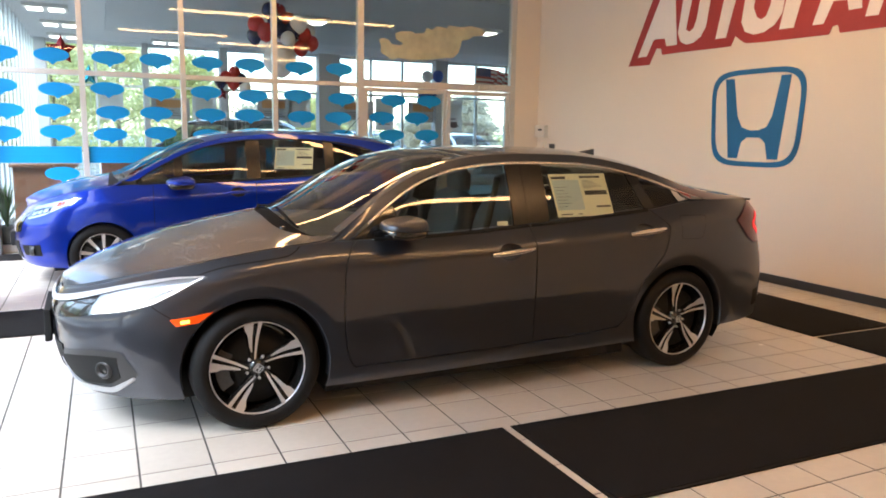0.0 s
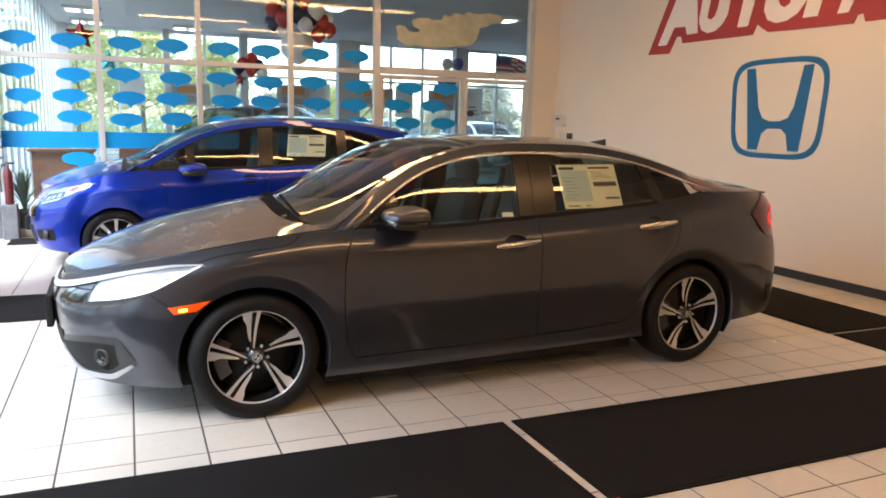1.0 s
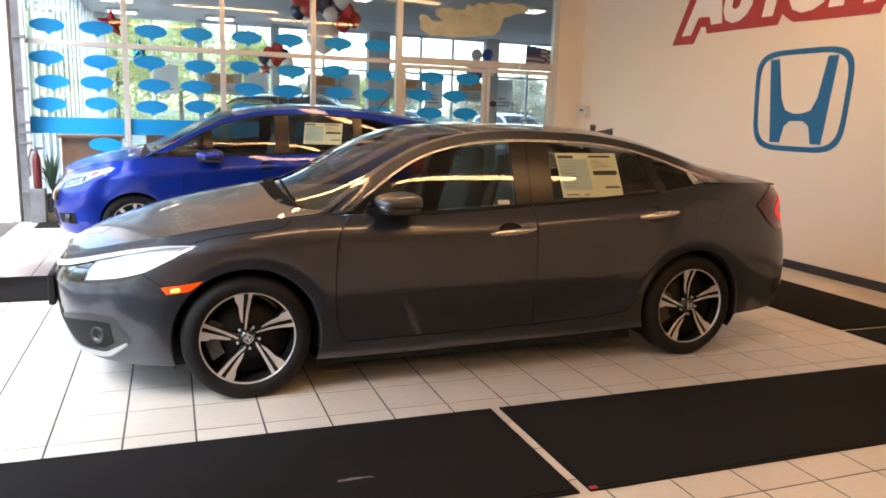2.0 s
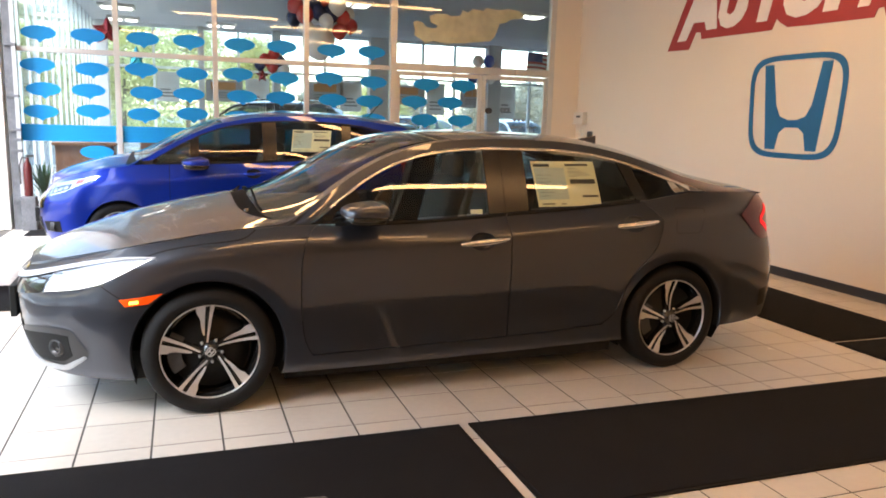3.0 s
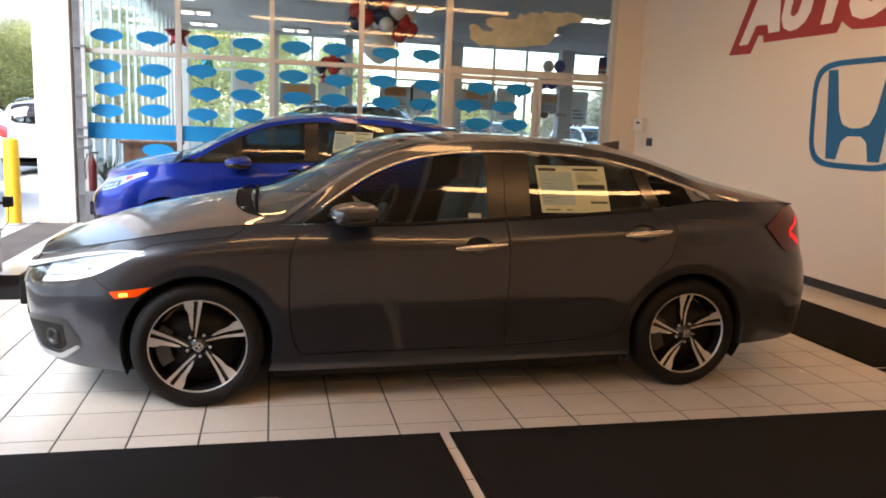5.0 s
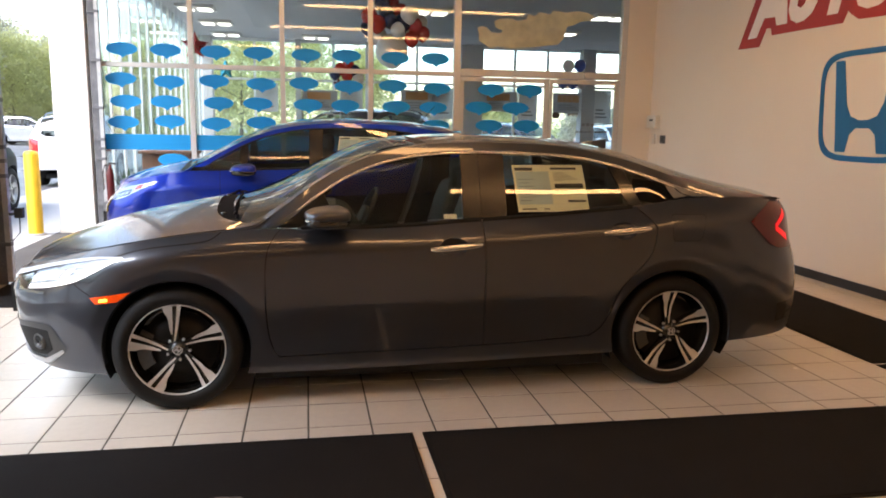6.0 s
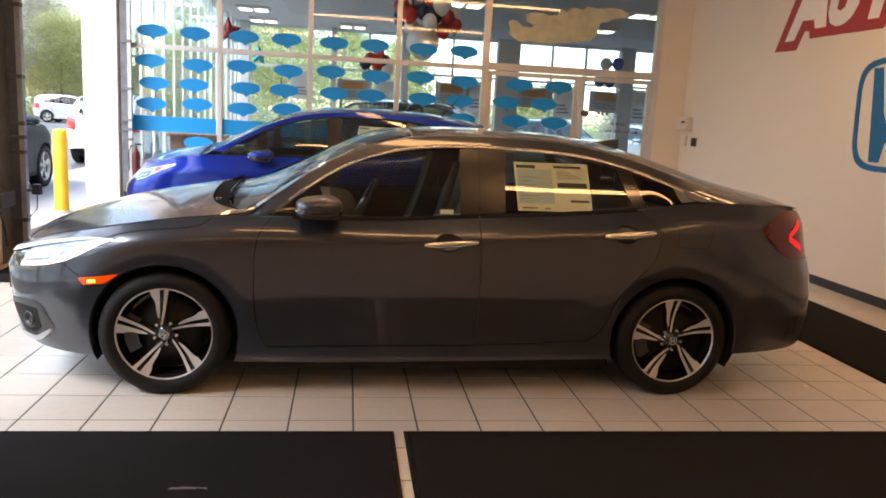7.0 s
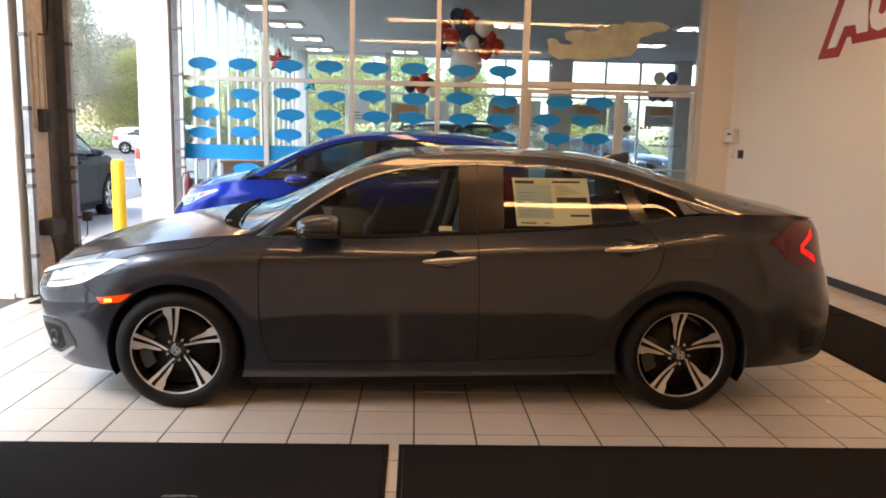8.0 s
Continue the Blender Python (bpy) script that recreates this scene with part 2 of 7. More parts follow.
LIP_PAINT = material("pale_lower_lip", (0.42, 0.43, 0.45), 0.35, metal=0.5, coat=0.6, grain=0.05, grain_scale=200)
GLOSS_BLACK = material("gloss_black_trim", (0.010, 0.010, 0.010), 0.12, coat=0.5, grain=0.02, grain_scale=50)
MATT_BLACK = material("matt_black_trim", (0.014, 0.014, 0.014), 0.7, spec=0.22, grain=0.1, grain_scale=150, bump=0.1)
PILLAR_BLACK = material("satin_pillar_trim", (0.009, 0.0075, 0.007), 0.24, grain=0.05, grain_scale=90)
CHROME = material("chrome", (0.78, 0.77, 0.75), 0.10, metal=1.0, grain=0.01, grain_scale=40)
RUBBER = material("tyre_rubber", (0.0075, 0.0075, 0.008), 0.6, spec=0.22, grain=0.15, grain_scale=90, bump=0.2, stain=0.15, stain_scale=9)
MACHINED = material("machined_alloy", (0.66, 0.66, 0.655), 0.36, metal=0.7, grain=0.05, grain_scale=120)
RIM_BLACK = material("rim_black", (0.013, 0.013, 0.013), 0.22, coat=0.6, grain=0.05, grain_scale=60)
DISC = material("brake_disc_steel", (0.018, 0.018, 0.018), 0.5, metal=0.8, grain=0.1, grain_scale=60)
CALIPER = material("caliper_grey", (0.07, 0.07, 0.07), 0.5, metal=0.6, grain=0.1, grain_scale=60)
LAMP_LENS = glass_material("headlamp_lens", (0.88, 0.90, 0.92), 0.05)
LAMP_INNER = material("lamp_reflector", (0.48, 0.50, 0.53), 0.22, metal=0.6, grain=0.08, grain_scale=60)
DRL = lamp_material("headlamp_light", (1.0, 0.98, 0.95), 0.6)
LED = lamp_material("headlamp_led_unit", (1.0, 0.98, 0.95), 0.10)
AMBER = material("amber_lens", (0.60, 0.07, 0.006), 0.2, coat=1.0, emit=(1.0, 0.075, 0.003), emit_strength=0.12, grain=0.1, grain_scale=90)
AMBER_BULB = lamp_material("amber_bulb", (1.0, 0.42, 0.04), 1.6, (0.6, 0.2, 0.02))
RED_LENS = material("red_tail_lens", (0.06, 0.002, 0.003), 0.2, coat=0.25, emit=(1.0, 0.01, 0.015), emit_strength=0.004, grain=0.1, grain_scale=60)
RED_BAR = lamp_material("tail_light_bar", (1.0, 0.010, 0.012), 0.22, (0.3, 0.004, 0.004))
SEAT = material("dark_seat_fabric", (0.10, 0.098, 0.094), 0.85, grain=0.2, grain_scale=200, bump=0.2, stain=0.1)
GREY_SEAT = material("grey_seat_fabric", (0.16, 0.155, 0.145), 0.85, grain=0.2, grain_scale=200, bump=0.2, stain=0.1)
DASH = material("dashboard", (0.03, 0.03, 0.03), 0.6, grain=0.1, grain_scale=120)
PAPER = material("window_label_paper", (0.84, 0.82, 0.58), 0.6, grain=0.03, grain_scale=30)
PAPER_BLUE = material("label_blue_field", (0.52, 0.62, 0.58), 0.6, grain=0.05, grain_scale=60)
INK = material("label_print", (0.05, 0.05, 0.04), 0.6)
WHEEL_SILVER = material("silver_wheel", (0.55, 0.55, 0.55), 0.3, metal=0.8, grain=0.05, grain_scale=60)
PLANT = material("pot_plant_leaves", (0.05, 0.13, 0.03), 0.55, vary="island", vary_amount=0.4)

# ---- building helpers ----


def part(name, bm, mat, parent=None, label="", smooth=False):
    """Links a bmesh as one mesh object, under a parent where one is given."""
    me = bpy.data.meshes.new(name)
    bm.to_mesh(me)
    bm.free()
    for m in (mat if isinstance(mat, (list, tuple)) else [mat]):
        me.materials.append(m)
    if smooth:
        for p in me.polygons:
            p.use_smooth = True
    ob = new(name, me)
    if parent is not None:
        ob.parent = parent
    if label:
        ob["label"] = label
    return ob


def empty(name, m=None):
    ob = new(name)
    ob.empty_display_size = 0.2
    if m is not None:
        ob.matrix_world = m
    return ob


def box(bm, x0, x1, y0, y1, z0, z1, mat=0):
    v = [bm.verts.new((x, y, z)) for z in (z0, z1) for y in (y0, y1) for x in (x0, x1)]
    for a in ((0, 2, 3, 1), (4, 5, 7, 6), (0, 1, 5, 4), (2, 6, 7, 3), (0, 4, 6, 2), (1, 3, 7, 5)):
        f = bm.faces.new([v[i] for i in a])
        f.material_index = mat
    return v


def bevelled(bm, width, segments=2):
    bmesh.ops.bevel(bm, geom=bm.edges[:], offset=width, segments=segments, affect="EDGES", profile=0.5)
    return bm


def block(x0, x1, y0, y1, z0, z1, bevel=0.0):
    bm = bmesh.new()
    box(bm, x0, x1, y0, y1, z0, z1)
    if bevel:
        bevelled(bm, bevel)
    return bm


def prism(bm, pts, d0, d1, axes="xz", mat=0):
    """A flat outline, given in two axes, thickened along the third from d0 to d1."""
    third = next(a for a in "xyz" if a not in axes)

    def at(p, d):
        w = {axes[0]: p[0], axes[1]: p[1], third: d}
        return (w["x"], w["y"], w["z"])
    a = [bm.verts.new(at(p, d0)) for p in pts]
    b = [bm.verts.new(at(p, d1)) for p in pts]
    for f in (bm.faces.new(a), bm.faces.new(b[::-1])):
        f.material_index = mat
    for i in range(len(pts)):
        f = bm.faces.new((a[i], b[i], b[i - 1], a[i - 1]))
        f.material_index = mat
    return bm


def tube(bm, pts, radius, sides=8, mat=0, cap=True):
    """A round bar along a line of points; radius may be one number or one for each point."""
    pts = [Vector(p) for p in pts]
    rings = []
    for i, p in enumerate(pts):
        d = (pts[min(i + 1, len(pts) - 1)] - pts[max(i - 1, 0)]).normalized()
        side = d.cross(Vector((0, 0, 1)) if abs(d.z) < 0.9 else Vector((1, 0, 0))).normalized()
        up = side.cross(d)
        r = radius[i] if isinstance(radius, (list, tuple)) else radius
        rings.append([bm.verts.new(p + r * (math.cos(a) * side + math.sin(a) * up)) for a in (2 * math.pi * k / sides for k in range(sides))])
    for a, b in zip(rings, rings[1:]):
        for k in range(sides):
            f = bm.faces.new((a[k - 1], a[k], b[k], b[k - 1]))
            f.material_index, f.smooth = mat, True
    if cap:
        bm.faces.new(rings[0]).material_index = mat
        bm.faces.new(rings[-1][::-1]).material_index = mat
    return bm


def lathe(bm, profile, centre=(0, 0, 0), axis="z", steps=32, mat=0):
    """Turns a line of (radius, height) round an axis."""
    cx, cy, cz = centre
    rings = []
    for r, h in profile:
        ring = []
        for k in range(steps):
            a = 2 * math.pi * k / steps
            u, v = r * math.cos(a), r * math.sin(a)
            ring.append(bm.verts.new((cx + u, cy + v, cz + h) if axis == "z" else (cx + u, cy + h, cz + v) if axis == "y" else (cx + h, cy + u, cz + v)))
        rings.append(ring)
    for a, b in zip(rings, rings[1:]):
        for k in range(steps):
            f = bm.faces.new((a[k - 1], a[k], b[k], b[k - 1]))
            f.material_index, f.smooth = mat, True
    return bm


def rounded(bm, centre, radii, e1=1.0, e2=1.0, nu=14, nv=24, mat=0, turn=None):
    """A rounded solid: exponents of 1 give an egg, smaller ones a soft box."""
    def pw(x, e):
        return math.copysign(abs(x) ** e, x)
    rows = []
    for i in range(nu + 1):
        u = -math.pi / 2 + math.pi * i / nu
        row = []
        for k in range(nv):
            v = 2 * math.pi * k / nv
            p = Vector((radii[0] * pw(math.cos(u), e1) * pw(math.cos(v), e2), radii[1] * pw(math.cos(u), e1) * pw(math.sin(v), e2), radii[2] * pw(math.sin(u), e1)))
            if turn is not None:
                p = turn @ p
            row.append(bm.verts.new(p + Vector(centre)))
        rows.append(row)
    for a, b in zip(rows, rows[1:]):
        for k in range(nv):
            f = bm.faces.new((a[k - 1], a[k], b[k], b[k - 1]))
            f.material_index, f.smooth = mat, True
    bmesh.ops.remove_doubles(bm, verts=rows[0] + rows[-1], dist=1e-5)
    return bm


def curve(*pts):
    """A smooth function through (x, value) pairs."""
    xs = [p[0] for p in pts]
    ys = [p[1] for p in pts]
    n = len(xs)
    sl = [(ys[i + 1] - ys[i]) / (xs[i + 1] - xs[i]) for i in range(n - 1)]
    tg = [sl[0]] + [0 if sl[i - 1] * sl[i] <= 0 else 2 * sl[i - 1] * sl[i] / (sl[i - 1] + sl[i]) for i in range(1, n - 1)] + [sl[-1]]

    def value(x):
        if x <= xs[0]:
            return ys[0]
        if x >= xs[-1]:
            return ys[-1]
        i = next(k for k in range(n - 1) if x <= xs[k + 1])
        h = xs[i + 1] - xs[i]
        u = (x - xs[i]) / h
        return ((1 + 2 * u) * (1 - u) ** 2 * ys[i] + u * (1 - u) ** 2 * h * tg[i] + u * u * (3 - 2 * u) * ys[i + 1] + u * u * (u - 1) * h * tg[i + 1])
    return value


def eased(f, lo, hi, reach=0.10, step=0.005):
    """The same line with its bends drawn out softly, so that light glides along it."""
    n = int((hi - lo) / step) + 1
    table = []
    for i in range(n + 1):
        x = lo + i * step
        w = min(reach, 0.5 * max(0.0, x - lo), 0.5 * max(0.0, hi - x))
        table.append(sum((5 - abs(k)) * f(x + w * k / 5) for k in range(-4, 5)) / 25)

    def value(x):
        u = min(max((x - lo) / step, 0.0), n - 0.001)
        i = int(u)
        return table[i] + (u - i) * (table[i + 1] - table[i])
    return value


def cut_round(bm, cx, cz, radius, high=1.0):
    """Cuts a clean round opening, seen along y, out of a sheet; high stretches it upright."""
    def away(p):
        return math.hypot(p.x - cx, (p.z - cz) / high) - radius

    def off(v):
        return away(v.co)
    on = set()
    for e in list(bm.edges):
        a, b = e.verts
        if off(a) * off(b) < 0:
            lo, hi, neg = 0.0, 1.0, off(a) < 0
            for _ in range(24):
                m = (lo + hi) / 2
                p = a.co.lerp(b.co, m)
                if (away(p) < 0) == neg:
                    lo = m
                else:
                    hi = m
            on.add(bmesh.utils.edge_split(e, a, min(0.999, max(0.001, lo)))[1])
    for f in list(bm.faces):
        cut = [v for v in f.verts if v in on]
        if len(cut) == 2 and not any(set(e.verts) == set(cut) for e in f.edges):
            bmesh.utils.face_split(f, cut[0], cut[1])
    gone = [f for f in bm.faces if away(f.calc_center_median()) < 0]
    bmesh.ops.delete(bm, geom=gone, context="FACES")
    return bm


def sheet(bm, rows, mat=0, skirt=0.0, inward=None, arch=None):
    """A grid of points as a smooth sheet; skirt folds its rim inward by that depth; arch (x, z, radius) cuts out a wheel opening."""
    vs = [[bm.verts.new(p) for p in row] for row in rows]
    for a, b in zip(vs, vs[1:]):
        for k in range(len(a) - 1):
            f = bm.faces.new((a[k], a[k + 1], b[k + 1], b[k]))
            f.material_index, f.smooth = mat, True
    if arch:
        cut_round(bm, *arch)
        return bm
    if skirt:
        rim = vs[0] + [r[-1] for r in vs[1:]] + vs[-1][-2::-1] + [r[0] for r in vs[-2:0:-1]]
        low = [bm.verts.new(v.co + inward(v.co) * skirt) for v in rim]
        for i in range(len(rim)):
            f = bm.faces.new((rim[i - 1], rim[i], low[i], low[i - 1]))
            f.material_index = mat
            for e in f.edges:
                e.smooth = False
    return bm
# ---- the bay: plan ----
T = 0.3048                       # floor tile
X_LEFT, X_RIGHT = -1.50, 6.255   # inner faces of the side walls
Y_BACK, Y_GLASS = -7.0, 10.43
Z_CEIL = 4.05
Z_DOOR = 3.65                    # head of the overhead doors

# walls
wall = part("wall_east", block(X_RIGHT, X_RIGHT + 0.2, Y_BACK - 0.2, Y_GLASS + 0.35, 0, Z_CEIL), WALL)
tagged(wall, "smooth cream-white painted wall with printed marks", "wall", kind="structure")
wall = part("wall_south", block(X_LEFT - 0.45, X_RIGHT, Y_BACK - 0.2, Y_BACK, 0, Z_CEIL), BACK_WALL)
tagged(wall, "plain brown wall closing the bay", "wall", kind="structure")
bm = bmesh.new()
box(bm, X_LEFT - 0.45, X_LEFT, Y_BACK, 1.64, 0, Z_CEIL)
box(bm, X_LEFT - 0.45, X_LEFT, 1.64, Y_GLASS + 0.1, Z_DOOR, Z_CEIL)
wall = part("wall_west", bm, PILLAR)
tagged(wall, "white painted wall over two overhead door openings", "wall", kind="structure")
for y0, y1 in ((6.23, 7.0), (10.25, Y_GLASS + 0.1)):
    pier = part("wall_pier", block(X_LEFT - 0.45, X_LEFT - 0.02, y0, y1, 0, Z_DOOR, 0.012), PILLAR)
    tagged(pier, "white painted masonry pier between overhead doors", "pier", kind="structure")
    skirt = part("baseboard", block(X_LEFT - 0.455, X_LEFT - 0.10, y0 - 0.012, y0, 0, 0.05), PLANK)
    tagged(skirt, "worn tan strip at the foot of a pier", "skirting", kind="structure")
wall = part("wall_return", block(5.83, X_RIGHT, Y_GLASS - 0.05, Y_GLASS + 0.15, 0, Z_CEIL), WALL)
tagged(wall, "narrow cream-white wall beside the glass door", "wall", kind="structure")
wall = part("wall_header", block(X_LEFT, 5.83, Y_GLASS - 0.03, Y_GLASS + 0.1, 3.62, Z_CEIL), WALL)
tagged(wall, "cream-white wall above the glazed screen", "wall", kind="structure")
ceil = part("ceiling", block(X_LEFT - 0.45, X_RIGHT + 0.2, Y_BACK - 0.2, Y_GLASS + 0.1, Z_CEIL, Z_CEIL + 0.2), BAY_CEILING)
tagged(ceil, "plain grey-beige ceiling over the delivery bay", "ceiling", kind="structure")

bm = block(X_RIGHT - 0.012, X_RIGHT, Y_BACK, Y_GLASS - 0.05, 0, 0.088)
base = part("baseboard", bm, BLACK_VINYL)
tagged(base, "black vinyl skirting along the cream wall", "skirting", kind="structure")
base = part("baseboard", block(5.83, X_RIGHT - 0.012, Y_GLASS - 0.062, Y_GLASS - 0.05, 0, 0.088), BLACK_VINYL)
tagged(base, "black vinyl skirting beside the glass door", "skirting", kind="structure")

# floor bed; the tiles follow at the end of the file
floor = part("floor", block(X_LEFT - 0.5, X_RIGHT + 0.2, Y_BACK - 0.2, Y_GLASS + 0.1, -0.25, -0.0018), GROUT)
tagged(floor, "pale glazed square floor tiles with grey grout", "floor", kind="structure")

# black runners laid round the car
CARPETS = [(-1.42, 1.711, 2.325, 3.212), (1.757, 5.70, 2.325, 3.212), (4.785, 5.70, 3.216, 3.862), (4.785, 5.70, 3.895, 6.03), (-1.40, 5.70, 6.042, 6.93)]
for x0, x1, y0, y1 in CARPETS:
    mat = empty("floor_runner")
    part("mat_top", block(x0 + 0.022, x1 - 0.022, y0 + 0.022, y1 - 0.022, 0.0005, 0.010, 0.002), CARPET, mat)
    for a, b, c, d in ((x0, x1, y0, y0 + 0.021), (x0, x1, y1 - 0.021, y1), (x0, x0 + 0.021, y0 + 0.0212, y1 - 0.0212), (x1 - 0.021, x1, y0 + 0.0212, y1 - 0.0212)):
        part("edging", block(a, b, c, d, 0.0005, 0.008, 0.0025), RUNNER_EDGE, mat)
    tagged(mat, "flat black ribbed runner on pale tiles", "runner", group="runners round the car")
scuff = empty("floor_scuff")
for a, b, w in ((0.0, 0.060, 0.012), (0.035, 0.105, 0.016), (0.095, 0.150, 0.010)):
    bm = bmesh.new()
    prism(bm, [(0.815 + a, 2.668 + 0.1 * a), (0.815 + b, 2.664 + w * 0.3), (0.815 + b - 0.01, 2.668 + w), (0.815 + a + 0.01, 2.671 + w)], 0.0102, 0.0112, "xy")
    part("smear", bm, POSTER_PRINT, scuff)
tagged(scuff, "small pale scuff on the black runner", "scuff")
tape = part("red_tape", block(1.760, 1.795, 2.326, 2.350, 0.0102, 0.0122), SIGN_RED)
tagged(tape, "small scrap of red tape on the tiles", "tape")
mat = part("door_mat", block(-1.30, -0.55, 9.72, 10.2, 0.0005, 0.012, 0.003), CARPET)
tagged(mat, "black mat by the far overhead door", "mat")

# strip lamps on the bay's ceiling


def strip_lamp():
    lamp = empty("strip_lamp")
    bm = bmesh.new()
    prism(bm, [(-0.095, 0.10), (0.095, 0.10), (0.090, 0.040), (-0.090, 0.040)], -1.22, 1.22, "yz")
    part("housing", bm, FIXTURE, lamp)
    bm = bmesh.new()
    prism(bm, [(-0.085, 0.039), (0.085, 0.039), (0.075, 0.010), (0.045, 0.0), (-0.045, 0.0), (-0.075, 0.010)], -1.20, 1.20, "yz")
    part("diffuser", bm, TUBE_LAMP, lamp, "glowing warm fluorescent tube")
    return tagged(lamp, "long warm fluorescent strip lamp under the ceiling", "strip lamp", group="strip lamps in rows")


ZL = 3.78
first = strip_lamp()
spots = [(4.94, -3.3), (-0.1, -3.3), (4.00, 0.2), (1.60, 1.7), (2.42, 5.25), (4.55, 5.25), (-0.1, 8.2), (2.42, 8.2)]
for i, (x, y) in enumerate(spots):
    lamp = first if i == 0 else copy_thing(first, pose(x, y, ZL))
    if i == 0:
        lamp.matrix_world = pose(x, y, ZL)
for x, y in spots:
    for d in (-0.9, 0.9):
        bm = bmesh.new()
        tube(bm, [(x + d, y, ZL + 0.09), (x + d, y, Z_CEIL)], 0.006, 6)
        tagged(part("lamp_hanger", bm, STEEL), "thin steel rod that holds a strip lamp", "hanger", group="lamp hangers")

# ---- glazed screen ----
SCREEN = empty("glazed_screen")
tagged(SCREEN, "aluminium framed glass wall with a door", "glass wall", kind="structure")
MULL = (-1.435, -0.262, 0.918, 2.103, 3.318)


def bar(name, x0, x1, z0, z1, y0=-0.05, y1=0.05, mat=None, parent=None):
    return part(name, block(x0, x1, Y_GLASS + y0, Y_GLASS + y1, z0, z1, 0.003), mat or ALU, parent or SCREEN)


for x in MULL:
    w = 0.032 if x < 3 else 0.045
    bar("mullion", x - w, x + w, 0, 3.62)
bar("mullion", 5.745, 5.828, 0, 3.62)
for a, b in zip(MULL[:-1], MULL[1:]):
    wa, wb = 0.033, 0.033 if b < 3 else 0.046
    bar("transom", a + wa, b - wb, 2.155, 2.215, -0.045, 0.045)
    bar("sill", a + wa, b - wb, 0.0, 0.09, -0.045, 0.045)
    bar("head", a + wa, b - wb, 3.56, 3.62, -0.045, 0.045)
    for z0, z1 in ((0.09, 2.155), (2.215, 3.56)):
        pane = part("pane", block(a + wa, b - wb, Y_GLASS - 0.004, Y_GLASS + 0.004, z0, z1), PANE, SCREEN)
        pane.visible_shadow = False
bar("transom", 3.364, 5.744, 2.165, 2.265, -0.048, 0.048)
bar("head", 3.364, 5.744, 3.56, 3.62, -0.045, 0.045)
pane = part("pane", block(3.364, 5.744, Y_GLASS - 0.004, Y_GLASS + 0.004, 2.265, 3.56), PANE, SCREEN)
pane.visible_shadow = False

# double leaf of the door


def door_leaf(name, x0, x1, pull):
    leaf = empty(name)
    st = 0.055
    for a, b in ((x0, x0 + st), (x1 - st, x1)):
        part("stile", block(a, b, Y_GLASS - 0.024, Y_GLASS + 0.024, 0.012, 2.155, 0.003), ALU, leaf)
    for z0, z1 in ((0.012, 0.20), (2.095, 2.155)):
        part("rail", block(x0 + st, x1 - st, Y_GLASS - 0.022, Y_GLASS + 0.022, z0, z1, 0.003), ALU, leaf)
    g = part("pane", block(x0 + st, x1 - st, Y_GLASS - 0.004, Y_GLASS + 0.004, 0.20, 2.095), PANE, leaf)
    g.visible_shadow = False
    bm = bmesh.new()
    tube(bm, [(x0 + st, Y_GLASS - 0.03, 1.07), (x0 + st, Y_GLASS - 0.07, 1.07), (x1 - st, Y_GLASS - 0.07, 1.07), (x1 - st, Y_GLASS - 0.03, 1.07)], 0.014, 8)
    part("push_bar", bm, ALU, leaf, "aluminium push bar")
    return tagged(leaf, "aluminium framed glass door leaf, shut", "door", kind="structure")


door_leaf("door_1", 3.368, 4.668, True)
door_leaf("door_2", 4.680, 5.742, True)
closer = part("door_closer", block(5.18, 5.60, Y_GLASS - 0.10, Y_GLASS - 0.05, 2.175, 2.24, 0.006), ALU)
tagged(closer, "bronze-grey closer box over the glass door", "door closer")

# small oval mark on the meeting stile
bm = bmesh.new()
bmesh.ops.create_circle(bm, cap_ends=True, radius=0.055, segments=20, matrix=pose(4.80, Y_GLASS - 0.008, 1.645, 90, 0, 0) @ Matrix.Diagonal((1.1, 0.8, 1, 1)))
ob = part("door_decal", bm, GREY_PLASTIC)
tagged(ob, "small dark oval sticker on the glass door", "sticker")

# rows of small print on the leaf, too faint to read
for z, a, b, hgt in ((1.64, 4.98, 5.16, 0.05), (1.50, 5.20, 5.42, 0.045), (1.40, 5.12, 5.62, 0.030)):
    print_row = empty("door_print")
    n = max(3, round((b - a) / 0.065))
    for k in range(n):
        x0 = a + (b - a) * k / n
        part("print_bar", block(x0, x0 + 0.68 * (b - a) / n, Y_GLASS - 0.0066, Y_GLASS - 0.0052, z, z + hgt * (0.8 + 0.2 * (k % 2))), POSTER_PRINT, print_row)
    tagged(print_row, "row of small faint grey print on the glass door", "door lettering", group="print rows on the glass door")

# speech bubbles and band stuck on the glass
bub = bmesh.new()
outline = []
for k in range(40):
    a = 2 * math.pi * k / 40
    outline.append((0.195 * math.cos(a), 0.082 * math.sin(a)))
cut = [p for p in outline if not (-0.004 < p[0] < 0.056 and p[1] < 0)]
lowest = max(range(len(cut)), key=lambda i: -cut[i][1] if cut[i][0] < 0 else -9)
cut.insert(lowest + 1, (0.012, -0.118))
prism(bub, cut, -0.0012, 0.0012, "xz")
bubble = part("speech_bubble_decal", bub, BLUE_FILM)
tagged(bubble, "flat blue speech bubble decal on the glass", "window decal", group="blue speech bubbles on the glass")
COLS = (-1.125, -0.582, 0.050, 0.602, 1.232, 1.778, 2.445, 3.010)
SPOTS = []
for c, x in enumerate(COLS):
    for r, z in enumerate((2.385, 1.992, 1.718, 1.455)):
        dx = (0.0, 0.03, -0.02, 0.02)[r] * (1 if c % 2 else -1)
        SPOTS.append((x + dx, z + 0.012 * math.sin(3.1 * c + 1.7 * r)))
